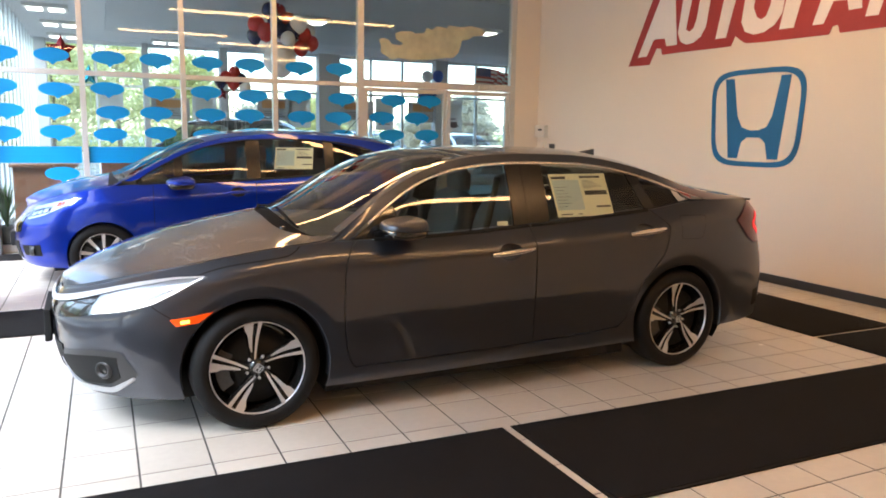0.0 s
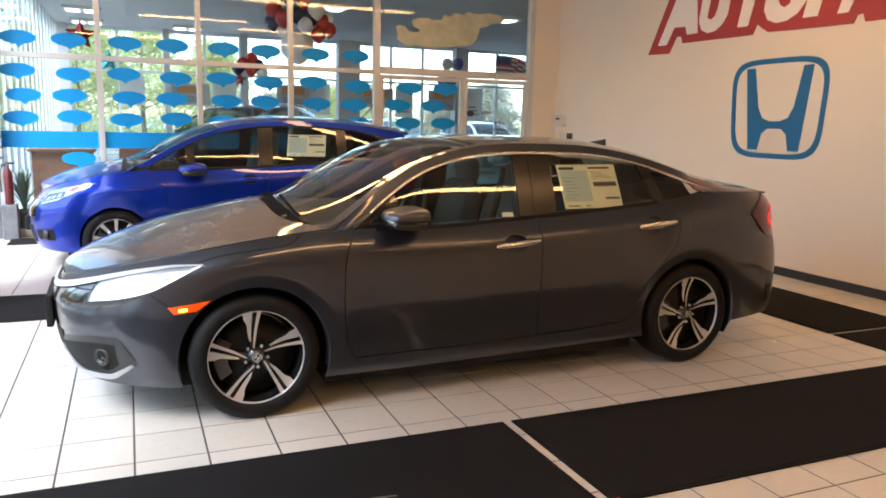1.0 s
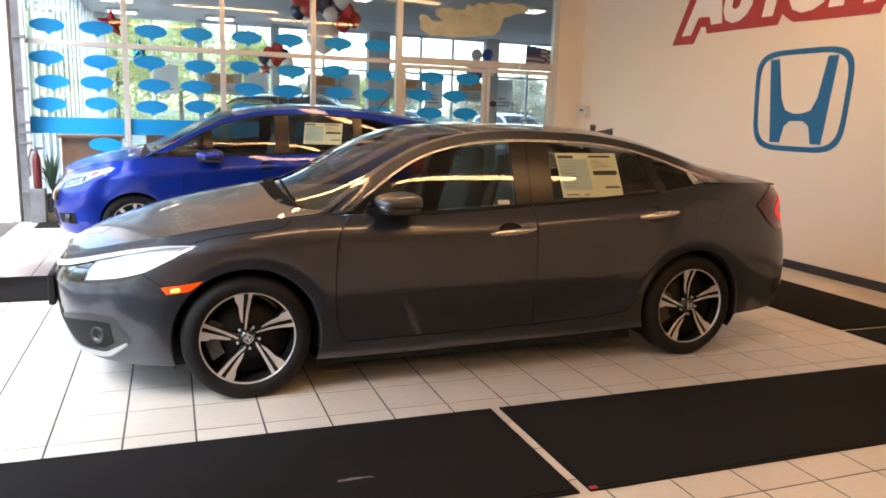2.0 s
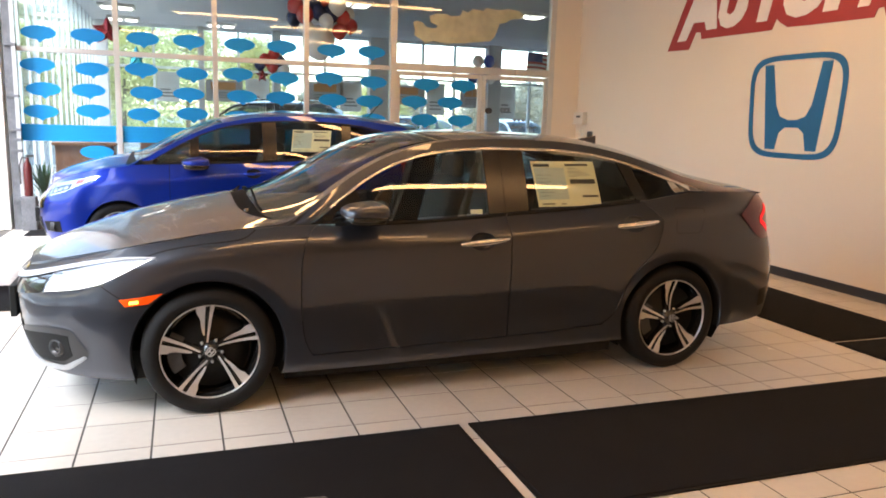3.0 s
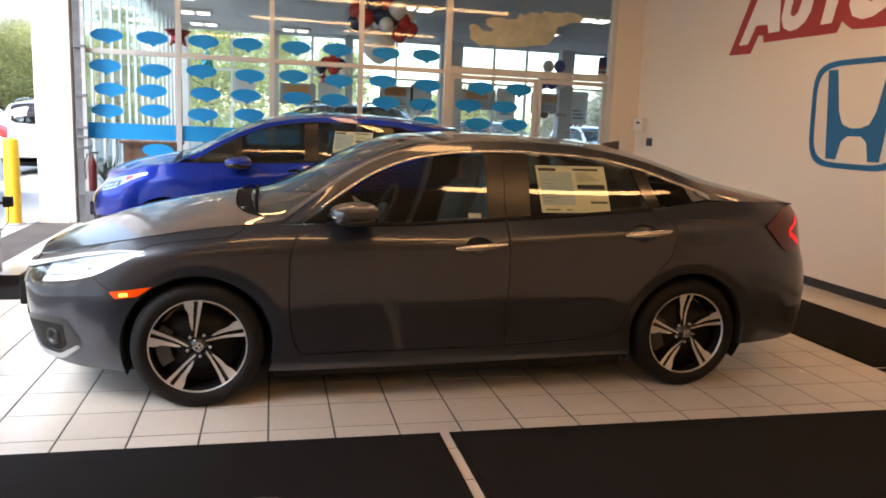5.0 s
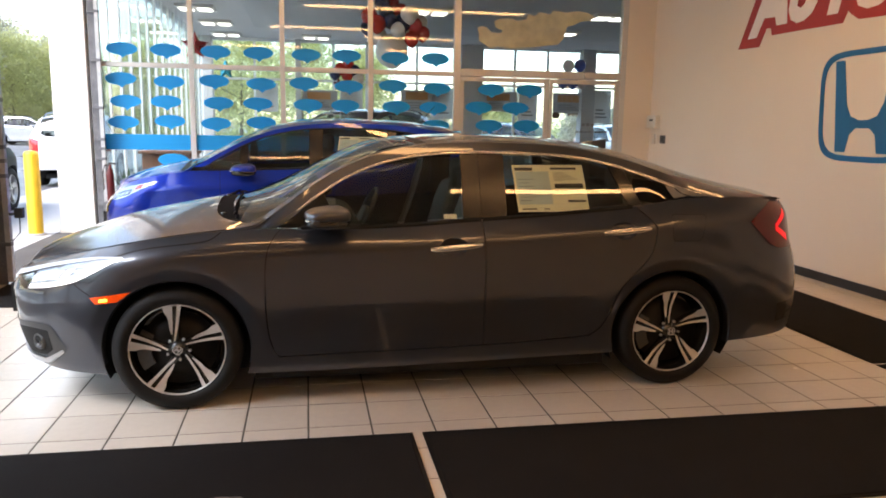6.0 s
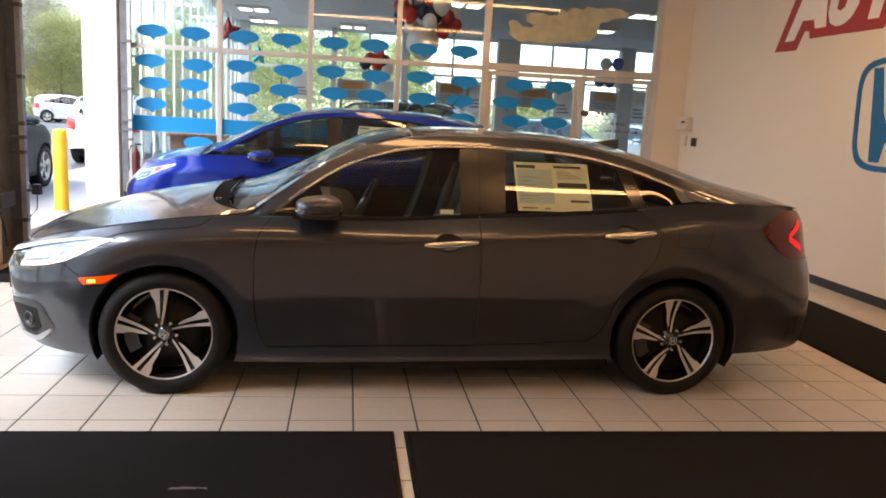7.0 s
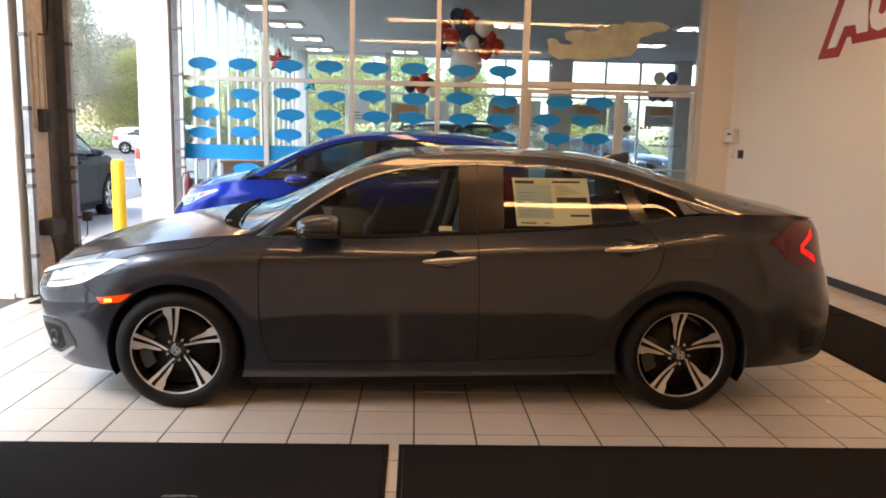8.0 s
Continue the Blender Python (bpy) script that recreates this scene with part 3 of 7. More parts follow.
SPOTS += [(-0.54, 0.955), (0.60, 0.95), (1.78, 0.95), (3.0, 0.95)]
SPOTS += [(3.822, 1.985), (4.388, 1.99), (3.648, 1.735), (4.19, 1.738), (3.80, 1.482), (4.358, 1.488)]
for i, (x, z) in enumerate(SPOTS):
    m = pose(x, Y_GLASS - 0.0065, z, 0, 0.7 * math.sin(5 * i), 0)
    if i == 0:
        bubble.matrix_world = m
    else:
        copy_thing(bubble, m)
for a, b in zip(MULL[:-1], MULL[1:]):
    ob = part("blue_band_decal", block(a + 0.034, b - 0.047, Y_GLASS - 0.0078, Y_GLASS - 0.0054, 1.085, 1.287), BLUE_FILM)
    tagged(ob, "wide flat blue band stuck across a glass pane", "window decal", group="blue bands on the glass")

# torn cream film on the pane over the door
bm = bmesh.new()
film = [(3.60, 2.83), (3.66, 2.86), (3.74, 2.84), (3.80, 2.78), (3.92, 2.77), (3.97, 2.80), (3.86, 2.85), (3.84, 2.93), (3.93, 2.97), (4.10, 2.98), (4.16, 2.95), (4.30, 2.97),
        (4.34, 3.05), (4.42, 3.02), (4.50, 3.08), (4.66, 3.06), (4.70, 3.11), (4.90, 3.09), (5.06, 3.12), (5.22, 3.10), (5.32, 3.05), (5.26, 2.99), (5.10, 2.97), (5.02, 2.92),
        (4.92, 2.90), (4.86, 2.72), (4.78, 2.64), (4.60, 2.62), (4.40, 2.59), (4.10, 2.57), (3.90, 2.59), (3.80, 2.56), (3.72, 2.60), (3.62, 2.66), (3.63, 2.74)]
prism(bm, [(x, z) for x, z in film], Y_GLASS - 0.0075, Y_GLASS - 0.0055, "xz")
ob = part("torn_film", bm, CREAM_FILM)
tagged(ob, "torn remains of cream film on the glass", "film")

# ---- right-hand wall: printed marks and boxes ----
XW = X_RIGHT - 0.004


def on_wall(name, pts, mat, label, category, depth=0.003, proud=0.0, parent=None):
    bm = bmesh.new()
    prism(bm, pts, XW - depth - proud, XW - proud + 0.003, "yz")
    ob = part(name, bm, mat, parent)
    return tagged(ob, label, category) if parent is None else ob


# red banner with slanted white blocks
banner = empty("wall_banner")
tagged(banner, "red wall banner with slanted white blocks", "wall sign")
red = [(8.158, 2.41), (7.747, 2.40), (7.632, 2.59), (7.545, 2.58), (7.521, 2.503), (6.955, 2.499), (6.761, 2.495), (6.408, 2.492), (6.35, 2.60), (6.30, 2.56), (6.196, 2.501),
       (5.919, 2.49), (5.184, 2.477), (5.15, 2.55), (5.092, 2.555), (5.064, 2.48), (4.45, 2.476), (4.20, 3.34), (7.66, 3.34)]
on_wall("backing", red, SIGN_RED, "", "", parent=banner)


def wedge(y0, y1, z):
    """A block that narrows upwards, with a notch at its foot."""
    w = y0 - y1
    return [(y0, z - 0.09), (y0 - 0.24 * w, z - 0.09), (y0 - 0.41 * w, z + 0.105), (y0 - 0.69 * w, z + 0.095), (y0 - 0.74 * w, z), (y1, z), (y1 + 0.08, 3.24), (y1 + 0.30, 3.24)]


def bar_block(y0, w):
    return [(y0, 2.594), (y0 - w, 2.592), (y0 - w - 0.18, 3.24), (y0 - 0.14, 3.24)]


def cup(y0, y1, lean):
    """A round-footed block with a slot down its middle."""
    w = y0 - y1
    rim = [(y0 - lean, 3.24), (y0, 2.73), (y0 - 0.11 * w, 2.625), (y0 - 0.34 * w, 2.580), (y0 - 0.60 * w, 2.592), (y0 - 0.84 * w, 2.650), (y1, 2.75), (y1 - lean, 3.24)]
    slot = [(y1 + 0.17 - lean, 3.24), (y1 + 0.155, 2.86), (y1 + 0.20, 2.755), (y1 + 0.26, 2.725), (y1 + 0.32, 2.755), (y0 - 0.155, 2.86), (y0 - 0.16 - lean, 3.24)]
    return rim + slot


for pts in (wedge(7.975, 7.263, 2.597), cup(7.256, 6.80, 0.08), bar_block(6.64, 0.155), cup(6.277, 5.745, 0.07), bar_block(5.767, 0.175),
            wedge(5.372, 4.855, 2.675), bar_block(4.817, 0.128)):
    on_wall("block", pts, SIGN_WHITE, "", "", proud=0.002, parent=banner)

# blue emblem: soft square ring with two tapered uprights and a bridge
emblem = empty("wall_emblem")
tagged(emblem, "blue rounded square ring with two tapered uprights on cream wall", "wall sign")


def ring_point(a, top, bottom, h, cy, cz, e=0.42):
    c, s = math.cos(a), math.sin(a)
    v = math.copysign(abs(s) ** e, s)
    half = bottom + (top - bottom) * (v + 1) / 2
    return (cy + half * math.copysign(abs(c) ** e, c), cz + h * v)


bm = bmesh.new()
N = 72
outer = [ring_point(2 * math.pi * k / N, 0.645, 0.585, 0.515, 6.005, 1.712) for k in range(N)]
inner = [ring_point(2 * math.pi * k / N, 0.585, 0.528, 0.462, 6.005, 1.712) for k in range(N)]
for d in (XW - 0.003, XW + 0.003):
    o = [bm.verts.new((d, *p)) for p in outer]
    n = [bm.verts.new((d, *p)) for p in inner]
    for k in range(N):
        bm.faces.new((o[k - 1], o[k], n[k], n[k - 1]))
part("ring", bm, SIGN_BLUE, emblem)
up = [(0.435, 0.425), (0.315, 0.425), (0.235, 0.02), (0.17, -0.095), (0.06, -0.13), (-0.06, -0.13), (-0.17, -0.095), (-0.235, 0.02), (-0.315, 0.425), (-0.435, 0.425),
      (-0.335, -0.43), (-0.205, -0.43), (-0.165, -0.26), (-0.09, -0.205), (0.09, -0.205), (0.165, -0.26), (0.205, -0.43), (0.335, -0.43)]
on_wall("bridge_mark", [(6.005 + a, 1.712 + b) for a, b in up], SIGN_BLUE, "", "", parent=emblem)

# control box with its lower conduit stub, and a small dark switch
ctrl = empty("wall_thermostat")
tagged(ctrl, "off-white thermostat box on the cream wall", "thermostat")
part("guard", block(X_RIGHT - 0.085, X_RIGHT - 0.002, 10.05, 10.33, 1.50, 1.67, 0.012), PLASTIC, ctrl)
part("dial", block(X_RIGHT - 0.094, X_RIGHT - 0.083, 10.12, 10.22, 1.585, 1.615, 0.003), GREY_PLASTIC, ctrl)
part("lower_edge", block(X_RIGHT - 0.10, X_RIGHT - 0.002, 10.04, 10.34, 1.485, 1.502, 0.004), PLASTIC, ctrl)
stub = part("conduit_stub", block(X_RIGHT - 0.03, X_RIGHT - 0.002, 10.16, 10.24, 1.26, 1.41, 0.006), PLASTIC)
tagged(stub, "short off-white conduit cover under the thermostat", "conduit")
sw = empty("wall_switch")
tagged(sw, "small dark wall switch plate", "switch")
part("plate", block(X_RIGHT - 0.02, X_RIGHT - 0.002, 9.86, 10.0, 1.27, 1.385, 0.004), GREY_PLASTIC, sw)
part("rocker", block(X_RIGHT - 0.028, X_RIGHT - 0.019, 9.905, 9.955, 1.30, 1.355, 0.003), BLACK_VINYL, sw)

# ---- overhead doors on the west side ----


def door_track(y, flip, slim=0.0, flange=0.10):
    """Steel angle and slotted roller track at a jamb, from floor to door head."""
    tr = empty("door_track")
    s = 1 if flip else -1
    bm = bmesh.new()
    prism(bm, [(X_LEFT + 0.015, y), (X_LEFT + 0.015, y + s * flange), (X_LEFT + 0.022, y + s * flange), (X_LEFT + 0.022, y + s * 0.007), (X_LEFT + 0.10 - slim, y + s * 0.007), (X_LEFT + 0.10 - slim, y)], 0, 3.6, "xy")
    part("angle", bm, DARK_STEEL, tr)
    bm = bmesh.new()
    box(bm, X_LEFT + 0.105 - slim, X_LEFT + 0.15 - slim, y - 0.028, y - 0.022, 0.03, 3.6)
    box(bm, X_LEFT + 0.105 - slim, X_LEFT + 0.15 - slim, y + 0.022, y + 0.028, 0.03, 3.6)
    box(bm, X_LEFT + 0.145 - slim, X_LEFT + 0.15 - slim, y - 0.022, y + 0.022, 0.03, 3.6)
    part("roller_track", bm, STEEL, tr)
    for z in (0.35, 0.95, 1.08, 1.20, 1.6, 2.2, 2.8, 3.4):
        part("bracket", block(X_LEFT + 0.02, X_LEFT + 0.153 - slim, y - 0.034, y + 0.034, z, z + 0.035, 0.003), DARK_STEEL, tr)
    return tagged(tr, "dark steel overhead door track with slotted brackets", "door track", group="overhead door tracks")


door_track(10.27, True)
door_track(6.95, False, 0.0, 0.23)
door_track(6.30, True, 0.075)
# timber facing of the pier, between the tracks
face = part("jamb_plank", block(X_LEFT - 0.02, X_LEFT + 0.012, 6.38, 6.86, 0.02, 3.6, 0.004), PLANK)
tagged(face, "tan timber plank on the pier between door tracks", "plank")
cable = empty("wall_cable")
bm = bmesh.new()
tube(bm, [(X_LEFT + 0.03, 6.80, 3.55), (X_LEFT + 0.035, 6.79, 2.9), (X_LEFT + 0.03, 6.80, 2.45), (X_LEFT + 0.04, 6.74, 2.27), (X_LEFT + 0.03, 6.62, 2.26)], 0.010, 8)
part("flex", bm, BLACK_VINYL, cable)
for y in (6.50, 6.60, 6.70):
    bm = bmesh.new()
    tube(bm, [(X_LEFT + 0.022, y, 2.27), (X_LEFT + 0.022, y, 1.45)], 0.009, 6)
    part("conduit", bm, PLASTIC, cable)
tagged(cable, "black cable and tan conduits on the jamb plank", "cable")
push = empty("door_control")
part("case", block(X_LEFT + 0.012, X_LEFT + 0.07, 6.55, 6.68, 1.42, 1.62, 0.008), GREY_PLASTIC, push)
for z in (1.47, 1.52, 1.57):
    part("button", block(X_LEFT + 0.07, X_LEFT + 0.078, 6.595, 6.635, z - 0.012, z + 0.012, 0.003), BLACK_VINYL, push)
tagged(push, "black push button box on the jamb plank", "door control")
eye = empty("photo_eye")
part("arm", block(X_LEFT + 0.02, X_LEFT + 0.22, 6.93, 6.955, 0.62, 0.645, 0.002), DARK_STEEL, eye)
part("sensor", block(X_LEFT + 0.20, X_LEFT + 0.27, 6.90, 6.96, 0.60, 0.69, 0.006), BLACK_VINYL, eye)
bm = bmesh.new()
tube(bm, [(X_LEFT + 0.235, 6.93, 0.60), (X_LEFT + 0.23, 6.93, 0.47), (X_LEFT + 0.17, 6.93, 0.40), (X_LEFT + 0.11, 6.93, 0.42)], 0.005, 6)
part("lead", bm, BLACK_VINYL, eye)
tagged(eye, "black photo eye on an arm at the door track", "door sensor")
junk = empty("floor_motor_box")
part("case", block(X_LEFT + 0.02, X_LEFT + 0.14, 6.45, 6.72, 0.52, 0.66, 0.012), GREY_PLASTIC, junk)
bm = bmesh.new()
tube(bm, [(X_LEFT + 0.05, 6.6, 0.52), (X_LEFT + 0.07, 6.66, 0.30), (X_LEFT + 0.05, 6.72, 0.16)], 0.008, 6)
part("lead", bm, BLACK_VINYL, junk)
tagged(junk, "dark latch and reel fixed low on the jamb", "latch box")

# nearer overhead door: shut, with clear panels
DOOR = empty("overhead_door")
for i in range(5):
    z0, z1 = 0.01 + i * 0.726, 0.01 + (i + 1) * 0.726 - 0.006
    for j in range(5):
        y0, y1 = 1.668 + j * 0.912, 1.668 + (j + 1) * 0.912 - 0.004
        sec = part("panel_frame", bmesh.new(), WHITE_ALU, DOOR)
        bm = bmesh.new()
        for a, b, c, d in ((y0, y1, z0, z0 + 0.07), (y0, y1, z1 - 0.07, z1), (y0, y0 + 0.06, z0 + 0.07, z1 - 0.07), (y1 - 0.06, y1, z0 + 0.07, z1 - 0.07)):
            box(bm, X_LEFT - 0.445, X_LEFT - 0.40, a, b, c, d)
        bm.to_mesh(sec.data)
        bm.free()
        g = part("pane", block(X_LEFT - 0.425, X_LEFT - 0.419, y0 + 0.06, y1 - 0.06, z0 + 0.07, z1 - 0.07), FAR_PANE, DOOR)
        g.visible_shadow = False
tagged(DOOR, "shut overhead door of clear panes in white frames", "overhead door", kind="structure")

# ---- outdoors ----
bm = bmesh.new()
box(bm, -400, 400, -60, 600, -0.40, -0.26)
ground = part("ground", bm, ASPHALT)
tagged(ground, "wet grey asphalt of a car park", "ground", kind="structure")
lot = part("road", block(-60, X_LEFT - 0.46, -30, 70, -0.2599, -0.03), ASPHALT)
tagged(lot, "wet grey asphalt car park lane", "road", kind="structure")
lot = part("road", block(X_LEFT - 0.45, 60, 21.6, 70, -0.2599, -0.03), ASPHALT)
tagged(lot, "wet grey asphalt parking rows", "road", kind="structure")
apron = part("pavement", block(-4.2, X_LEFT - 0.51, 1.5, 21.5, -0.0299, -0.008), CONCRETE)
tagged(apron, "pale wet concrete apron before the doors", "pavement", kind="structure")
verge = part("verge", block(-90, 90, 64, 110, -0.0299, 0.12), GRASS)
tagged(verge, "green grass verge below the trees", "verge", kind="structure")

post = empty("bollard", pose(-2.20, 10.11, -0.008))
bm = bmesh.new()
lathe(bm, [(0.0, 1.075), (0.05, 1.07), (0.078, 1.055), (0.088, 1.03), (0.088, 0.0)], steps=28)
part("post", bm, YELLOW, post, smooth=True)
bm = bmesh.new()
lathe(bm, [(0.088, 0.0), (0.12, 0.0), (0.12, 0.02), (0.09, 0.025)], steps=28)
part("collar", bm, CONCRETE, post)
tagged(post, "bright yellow painted steel bollard outside", "bollard")

# parking bay lines
for k in range(9):
    ob = part("bay_line", block(-7 + 2.8 * k, -6.9 + 2.8 * k, 22.4, 27.4, -0.0299, -0.026), WHITE_PAINT)
    tagged(ob, "white painted parking bay line", "road marking", group="parking bay lines", kind="structure")

# ---- showroom beyond the glass ----
Y_FAR, Z_SHOW = 21.0, 3.70
sf = part("floor_showroom", block(X_LEFT - 0.5, 13.2, Y_GLASS + 0.1, Y_FAR + 0.2, -0.25, -0.002), FAR_FLOOR)
tagged(sf, "pale polished showroom floor", "floor", kind="structure")
sc = part("ceiling_showroom", block(X_LEFT - 0.2, 13.2, Y_GLASS + 0.1, Y_FAR + 0.2, Z_SHOW, Z_SHOW + 0.2), CEILING)
tagged(sc, "off-white showroom ceiling", "ceiling", kind="structure")
so = part("soffit", block(0.10, 13.0, Y_GLASS + 0.6, 17.9, Z_SHOW - 0.10, Z_SHOW - 0.001), DARK_CEILING)
tagged(so, "lowered mid-grey ceiling field", "soffit", kind="structure")
sw_ = part("wall_showroom", block(13.0, 13.2, Y_GLASS + 0.1, Y_FAR + 0.2, 0, Z_SHOW), WALL)
tagged(sw_, "plain off-white showroom wall", "wall", kind="structure")
bw = part("wall_showroom_back", block(X_RIGHT + 0.2, 13.0, Y_GLASS + 0.15, Y_GLASS + 0.35, 0, Z_SHOW), WALL)
tagged(bw, "plain off-white wall of the showroom", "wall", kind="structure")

# side glazing: slim white mullions in depth
side = empty("window_1")
tagged(side, "tall side glazing with slim white mullions", "window", kind="structure")
XS = X_LEFT + 0.02
n = 15
for k in range(n + 1):
    y = Y_GLASS + 0.16 + k * (Y_FAR - Y_GLASS - 0.2) / n
    deep = 0.05 if k % 3 == 0 else 0.03
    part("mullion", block(XS - deep, XS + 0.005, y - 0.028, y + 0.028, 0, Z_SHOW, 0.003), WHITE_ALU, side)
    if k < n:
        y1 = Y_GLASS + 0.16 + (k + 1) * (Y_FAR - Y_GLASS - 0.2) / n
        g = part("pane", block(XS - 0.02, XS - 0.014, y + 0.028, y1 - 0.028, 0.08, Z_SHOW), FAR_PANE, side)
        g.visible_shadow = False
part("sill", block(XS - 0.06, XS + 0.015, Y_GLASS + 0.19, Y_FAR - 0.05, 0, 0.08), WHITE_ALU, side)

# far glazing
far = empty("window_2")
tagged(far, "far glazed front of the showroom with columns", "window", kind="structure")
cols = [(-1.45, -1.20), (0.95, 1.10), (2.85, 3.05), (5.50, 6.12), (9.05, 9.45), (12.6, 13.0)]
for a, b in cols:
    part("column", block(a, b, Y_FAR - 0.25, Y_FAR + 0.1, 0, Z_SHOW, 0.01), DARK_CEILING, far)
xs = []
for (a0, a1), (b0, b1) in zip(cols, cols[1:]):
    k = max(1, round((b0 - a1) / 1.0))
    for i in range(k):
        x0, x1 = a1 + (b0 - a1) * i / k, a1 + (b0 - a1) * (i + 1) / k
        g = part("pane", block(x0 + 0.03, x1 - 0.03, Y_FAR - 0.004, Y_FAR + 0.004, 0.10, 3.62), FAR_PANE, far)
        g.visible_shadow = False
        if i:
            part("mullion", block(x0 - 0.03, x0 + 0.03, Y_FAR - 0.05, Y_FAR + 0.05, 0.10, 3.62, 0.003), WHITE_ALU, far)
    part("sill", block(a1, b0, Y_FAR - 0.05, Y_FAR + 0.05, 0, 0.10), WHITE_ALU, far)
    part("head", block(a1, b0, Y_FAR - 0.05, Y_FAR + 0.05, 3.62, Z_SHOW), WHITE_ALU, far)
    part("transom", block(a1, b0, Y_FAR - 0.045, Y_FAR - 0.006, 2.60, 2.66), WHITE_ALU, far)

# ceiling panels


def troffer():
    lamp = empty("ceiling_light")
    part("frame", block(-0.36, 0.36, -0.32, 0.32, 0.0, 0.06, 0.006), FIXTURE, lamp)
    for a, b in ((-0.30, -0.05), (0.05, 0.30)):
        part("diffuser", block(a, b, -0.20, 0.20, -0.012, -0.001), TROFFER_LAMP, lamp, "glowing white diffuser")
    return tagged(lamp, "square recessed ceiling light with two bright panels", "ceiling light", group="showroom ceiling lights")


lights = [(-0.88, 13.6), (-0.88, 15.67), (-0.74, 17.84), (-0.74, 20.0), (1.50, 20.0), (3.53, 14.18), (6.96, 13.87), (6.87, 16.44)]
base_light = troffer()
for i, (x, y) in enumerate(lights):
    low = Z_SHOW - 0.06 - (0.10 if x > 0.1 and y < 17.9 else 0)
    if i == 0:
        base_light.matrix_world = pose(x, y, low)
    else:
        copy_thing(base_light, pose(x, y, low))

# ---- cars ----


class Shape:
    """The outer skin of a car in its own axes: x back from the front axle, y across, z up from the ground."""

    def __init__(self, nose, tail, front, rear, nf, nr, half, base, hub, arch, low, shoulder, crease, section, bottom, belt, rail, rail_half, ridge, crown):
        self.nose = nose
        self.flared = False
        self.tail = tail
        self.front = front
        self.rear = rear
        self.nf = nf
        self.nr = nr
        self.half = half
        self.base = base
        self.hub = hub
        self.arch = arch
        self.low = low
        self.shoulder = shoulder
        self.crease = crease
        self.section = section
        self.bottom = bottom
        self.belt = belt
        self.rail = rail
        self.rail_half = rail_half
        self.ridge = ridge
        self.crown = crown
        self.lean = None
        self.roll = None
        self.tuck = None

    def inset(self, x, z):
        zc, zb = self.crease(x), self.belt(x)
        if z >= zc:
            u = min(1.0, (z - zc) / max(0.02, zb - zc))
            return (self.shoulder(x) if callable(self.shoulder) else self.shoulder) * u ** (self.roll(x) if self.roll else 1.12)
        tuck = 0.0
        if self.tuck:
            depth, line = self.tuck
            tuck = depth(x) * min(1.0, max(0.0, (line(x) - z) / 0.09))
        return self.section((z - self.low) / (zc - self.low)) + tuck

    def plan(self, x, z):
        if x < self.front:
            a = min(1.0, (self.front - x) / (self.front - self.nose(z)))
            return self.half * max(0.0, 1 - a ** self.nf) ** (1 / self.nf)
        if x > self.rear:
            a = min(1.0, (x - self.rear) / (self.tail(z) - self.rear))
            return self.half * max(0.0, 1 - a ** self.nr) ** (1 / self.nr)
        return self.half

    def side(self, x, z):
        w = self.plan(x, z) - self.inset(x, z) * min(1.0, self.plan(x, z) / 0.4)
        if self.flared:
            return max(0.0, w + self.flare(x, z))
        for ax in (0.0, self.base):
            r = math.hypot(x - ax, z - self.hub)
            w += 0.006 * math.exp(-((r - self.arch) / 0.05) ** 2)
        return max(0.0, w)

    def flare(self, x, z):
        """The swage round a wheel opening: a soft ring crease, and under it a face that turns in towards the tyre."""
        d = 0.0
        for ax in (0.0, self.base):
            r = math.hypot(x - ax, z - self.hub) - self.arch
            fade = min(1.0, max(0.0, (z - self.hub + 0.06) / 0.22))
            ring = 0.006 * math.exp(-((r - 0.06) / 0.09) ** 2) if r > 0.06 else -0.006 + 0.012 * max(0.0, r) / 0.06
            d += ring * fade * fade * (3 - 2 * fade)
        return d

    def rim_half(self, x):
        w = self.rail_half(x)
        if self.lean:
            zb = self.belt(x)
            w += self.share(x) * (self.side(x, zb) + self.lean(zb) - self.lean(self.rail(x)) - w)
        return min(w, 0.97 * self.plan(x, self.belt(x))) if x > self.rear else w

    def share(self, x):
        """How far the side glass follows the one common curve: full along the doors, none at the screens."""
        u = min(1.0, max(0.0, (x - 0.75) / 0.3)) * min(1.0, max(0.0, (2.85 - x) / 0.4))
        return u * u * (3 - 2 * u)

    def end_point(self, angle, v, back=False, proud=0.0):
        """A point round the nose (or the tail): angle 0 at the flank, 90 at the middle; v from the bottom edge to the top edge."""
        n = self.nr if back else self.nf
        a, w = math.sin(angle) ** (2 / n), max(0.0, math.cos(angle)) ** (2 / n)
        f0 = self.rear if back else self.front
        x = f0 + a * ((self.tail if back else self.nose)(0.5) - f0)
        for _ in range(3):
            z0, z1 = self.bottom(x), self.belt(x)
            z = z0 + v * (z1 - z0)
            x = f0 + a * ((self.tail if back else self.nose)(z) - f0)
        y = self.half * w
        y = max(0.0, y - self.inset(x, z) * min(1.0, y / 0.4))
        if self.flared:
            y += self.flare(x, z) * min(1.0, y / 0.6)
        return Vector((x, y, z))

    def glasshouse(self, x, z):
        zb, zr = self.belt(x), self.rail(x)
        u = (z - zb) / max(0.01, zr - zb)
        wb = self.side(x, zb)
        y = wb + (self.rim_half(x) - wb) * u + 0.010 * math.sin(math.pi * min(1, max(0, u)))
        if self.lean:
            y += self.share(x) * (wb + self.lean(zb) - self.lean(z) - y)
        return y

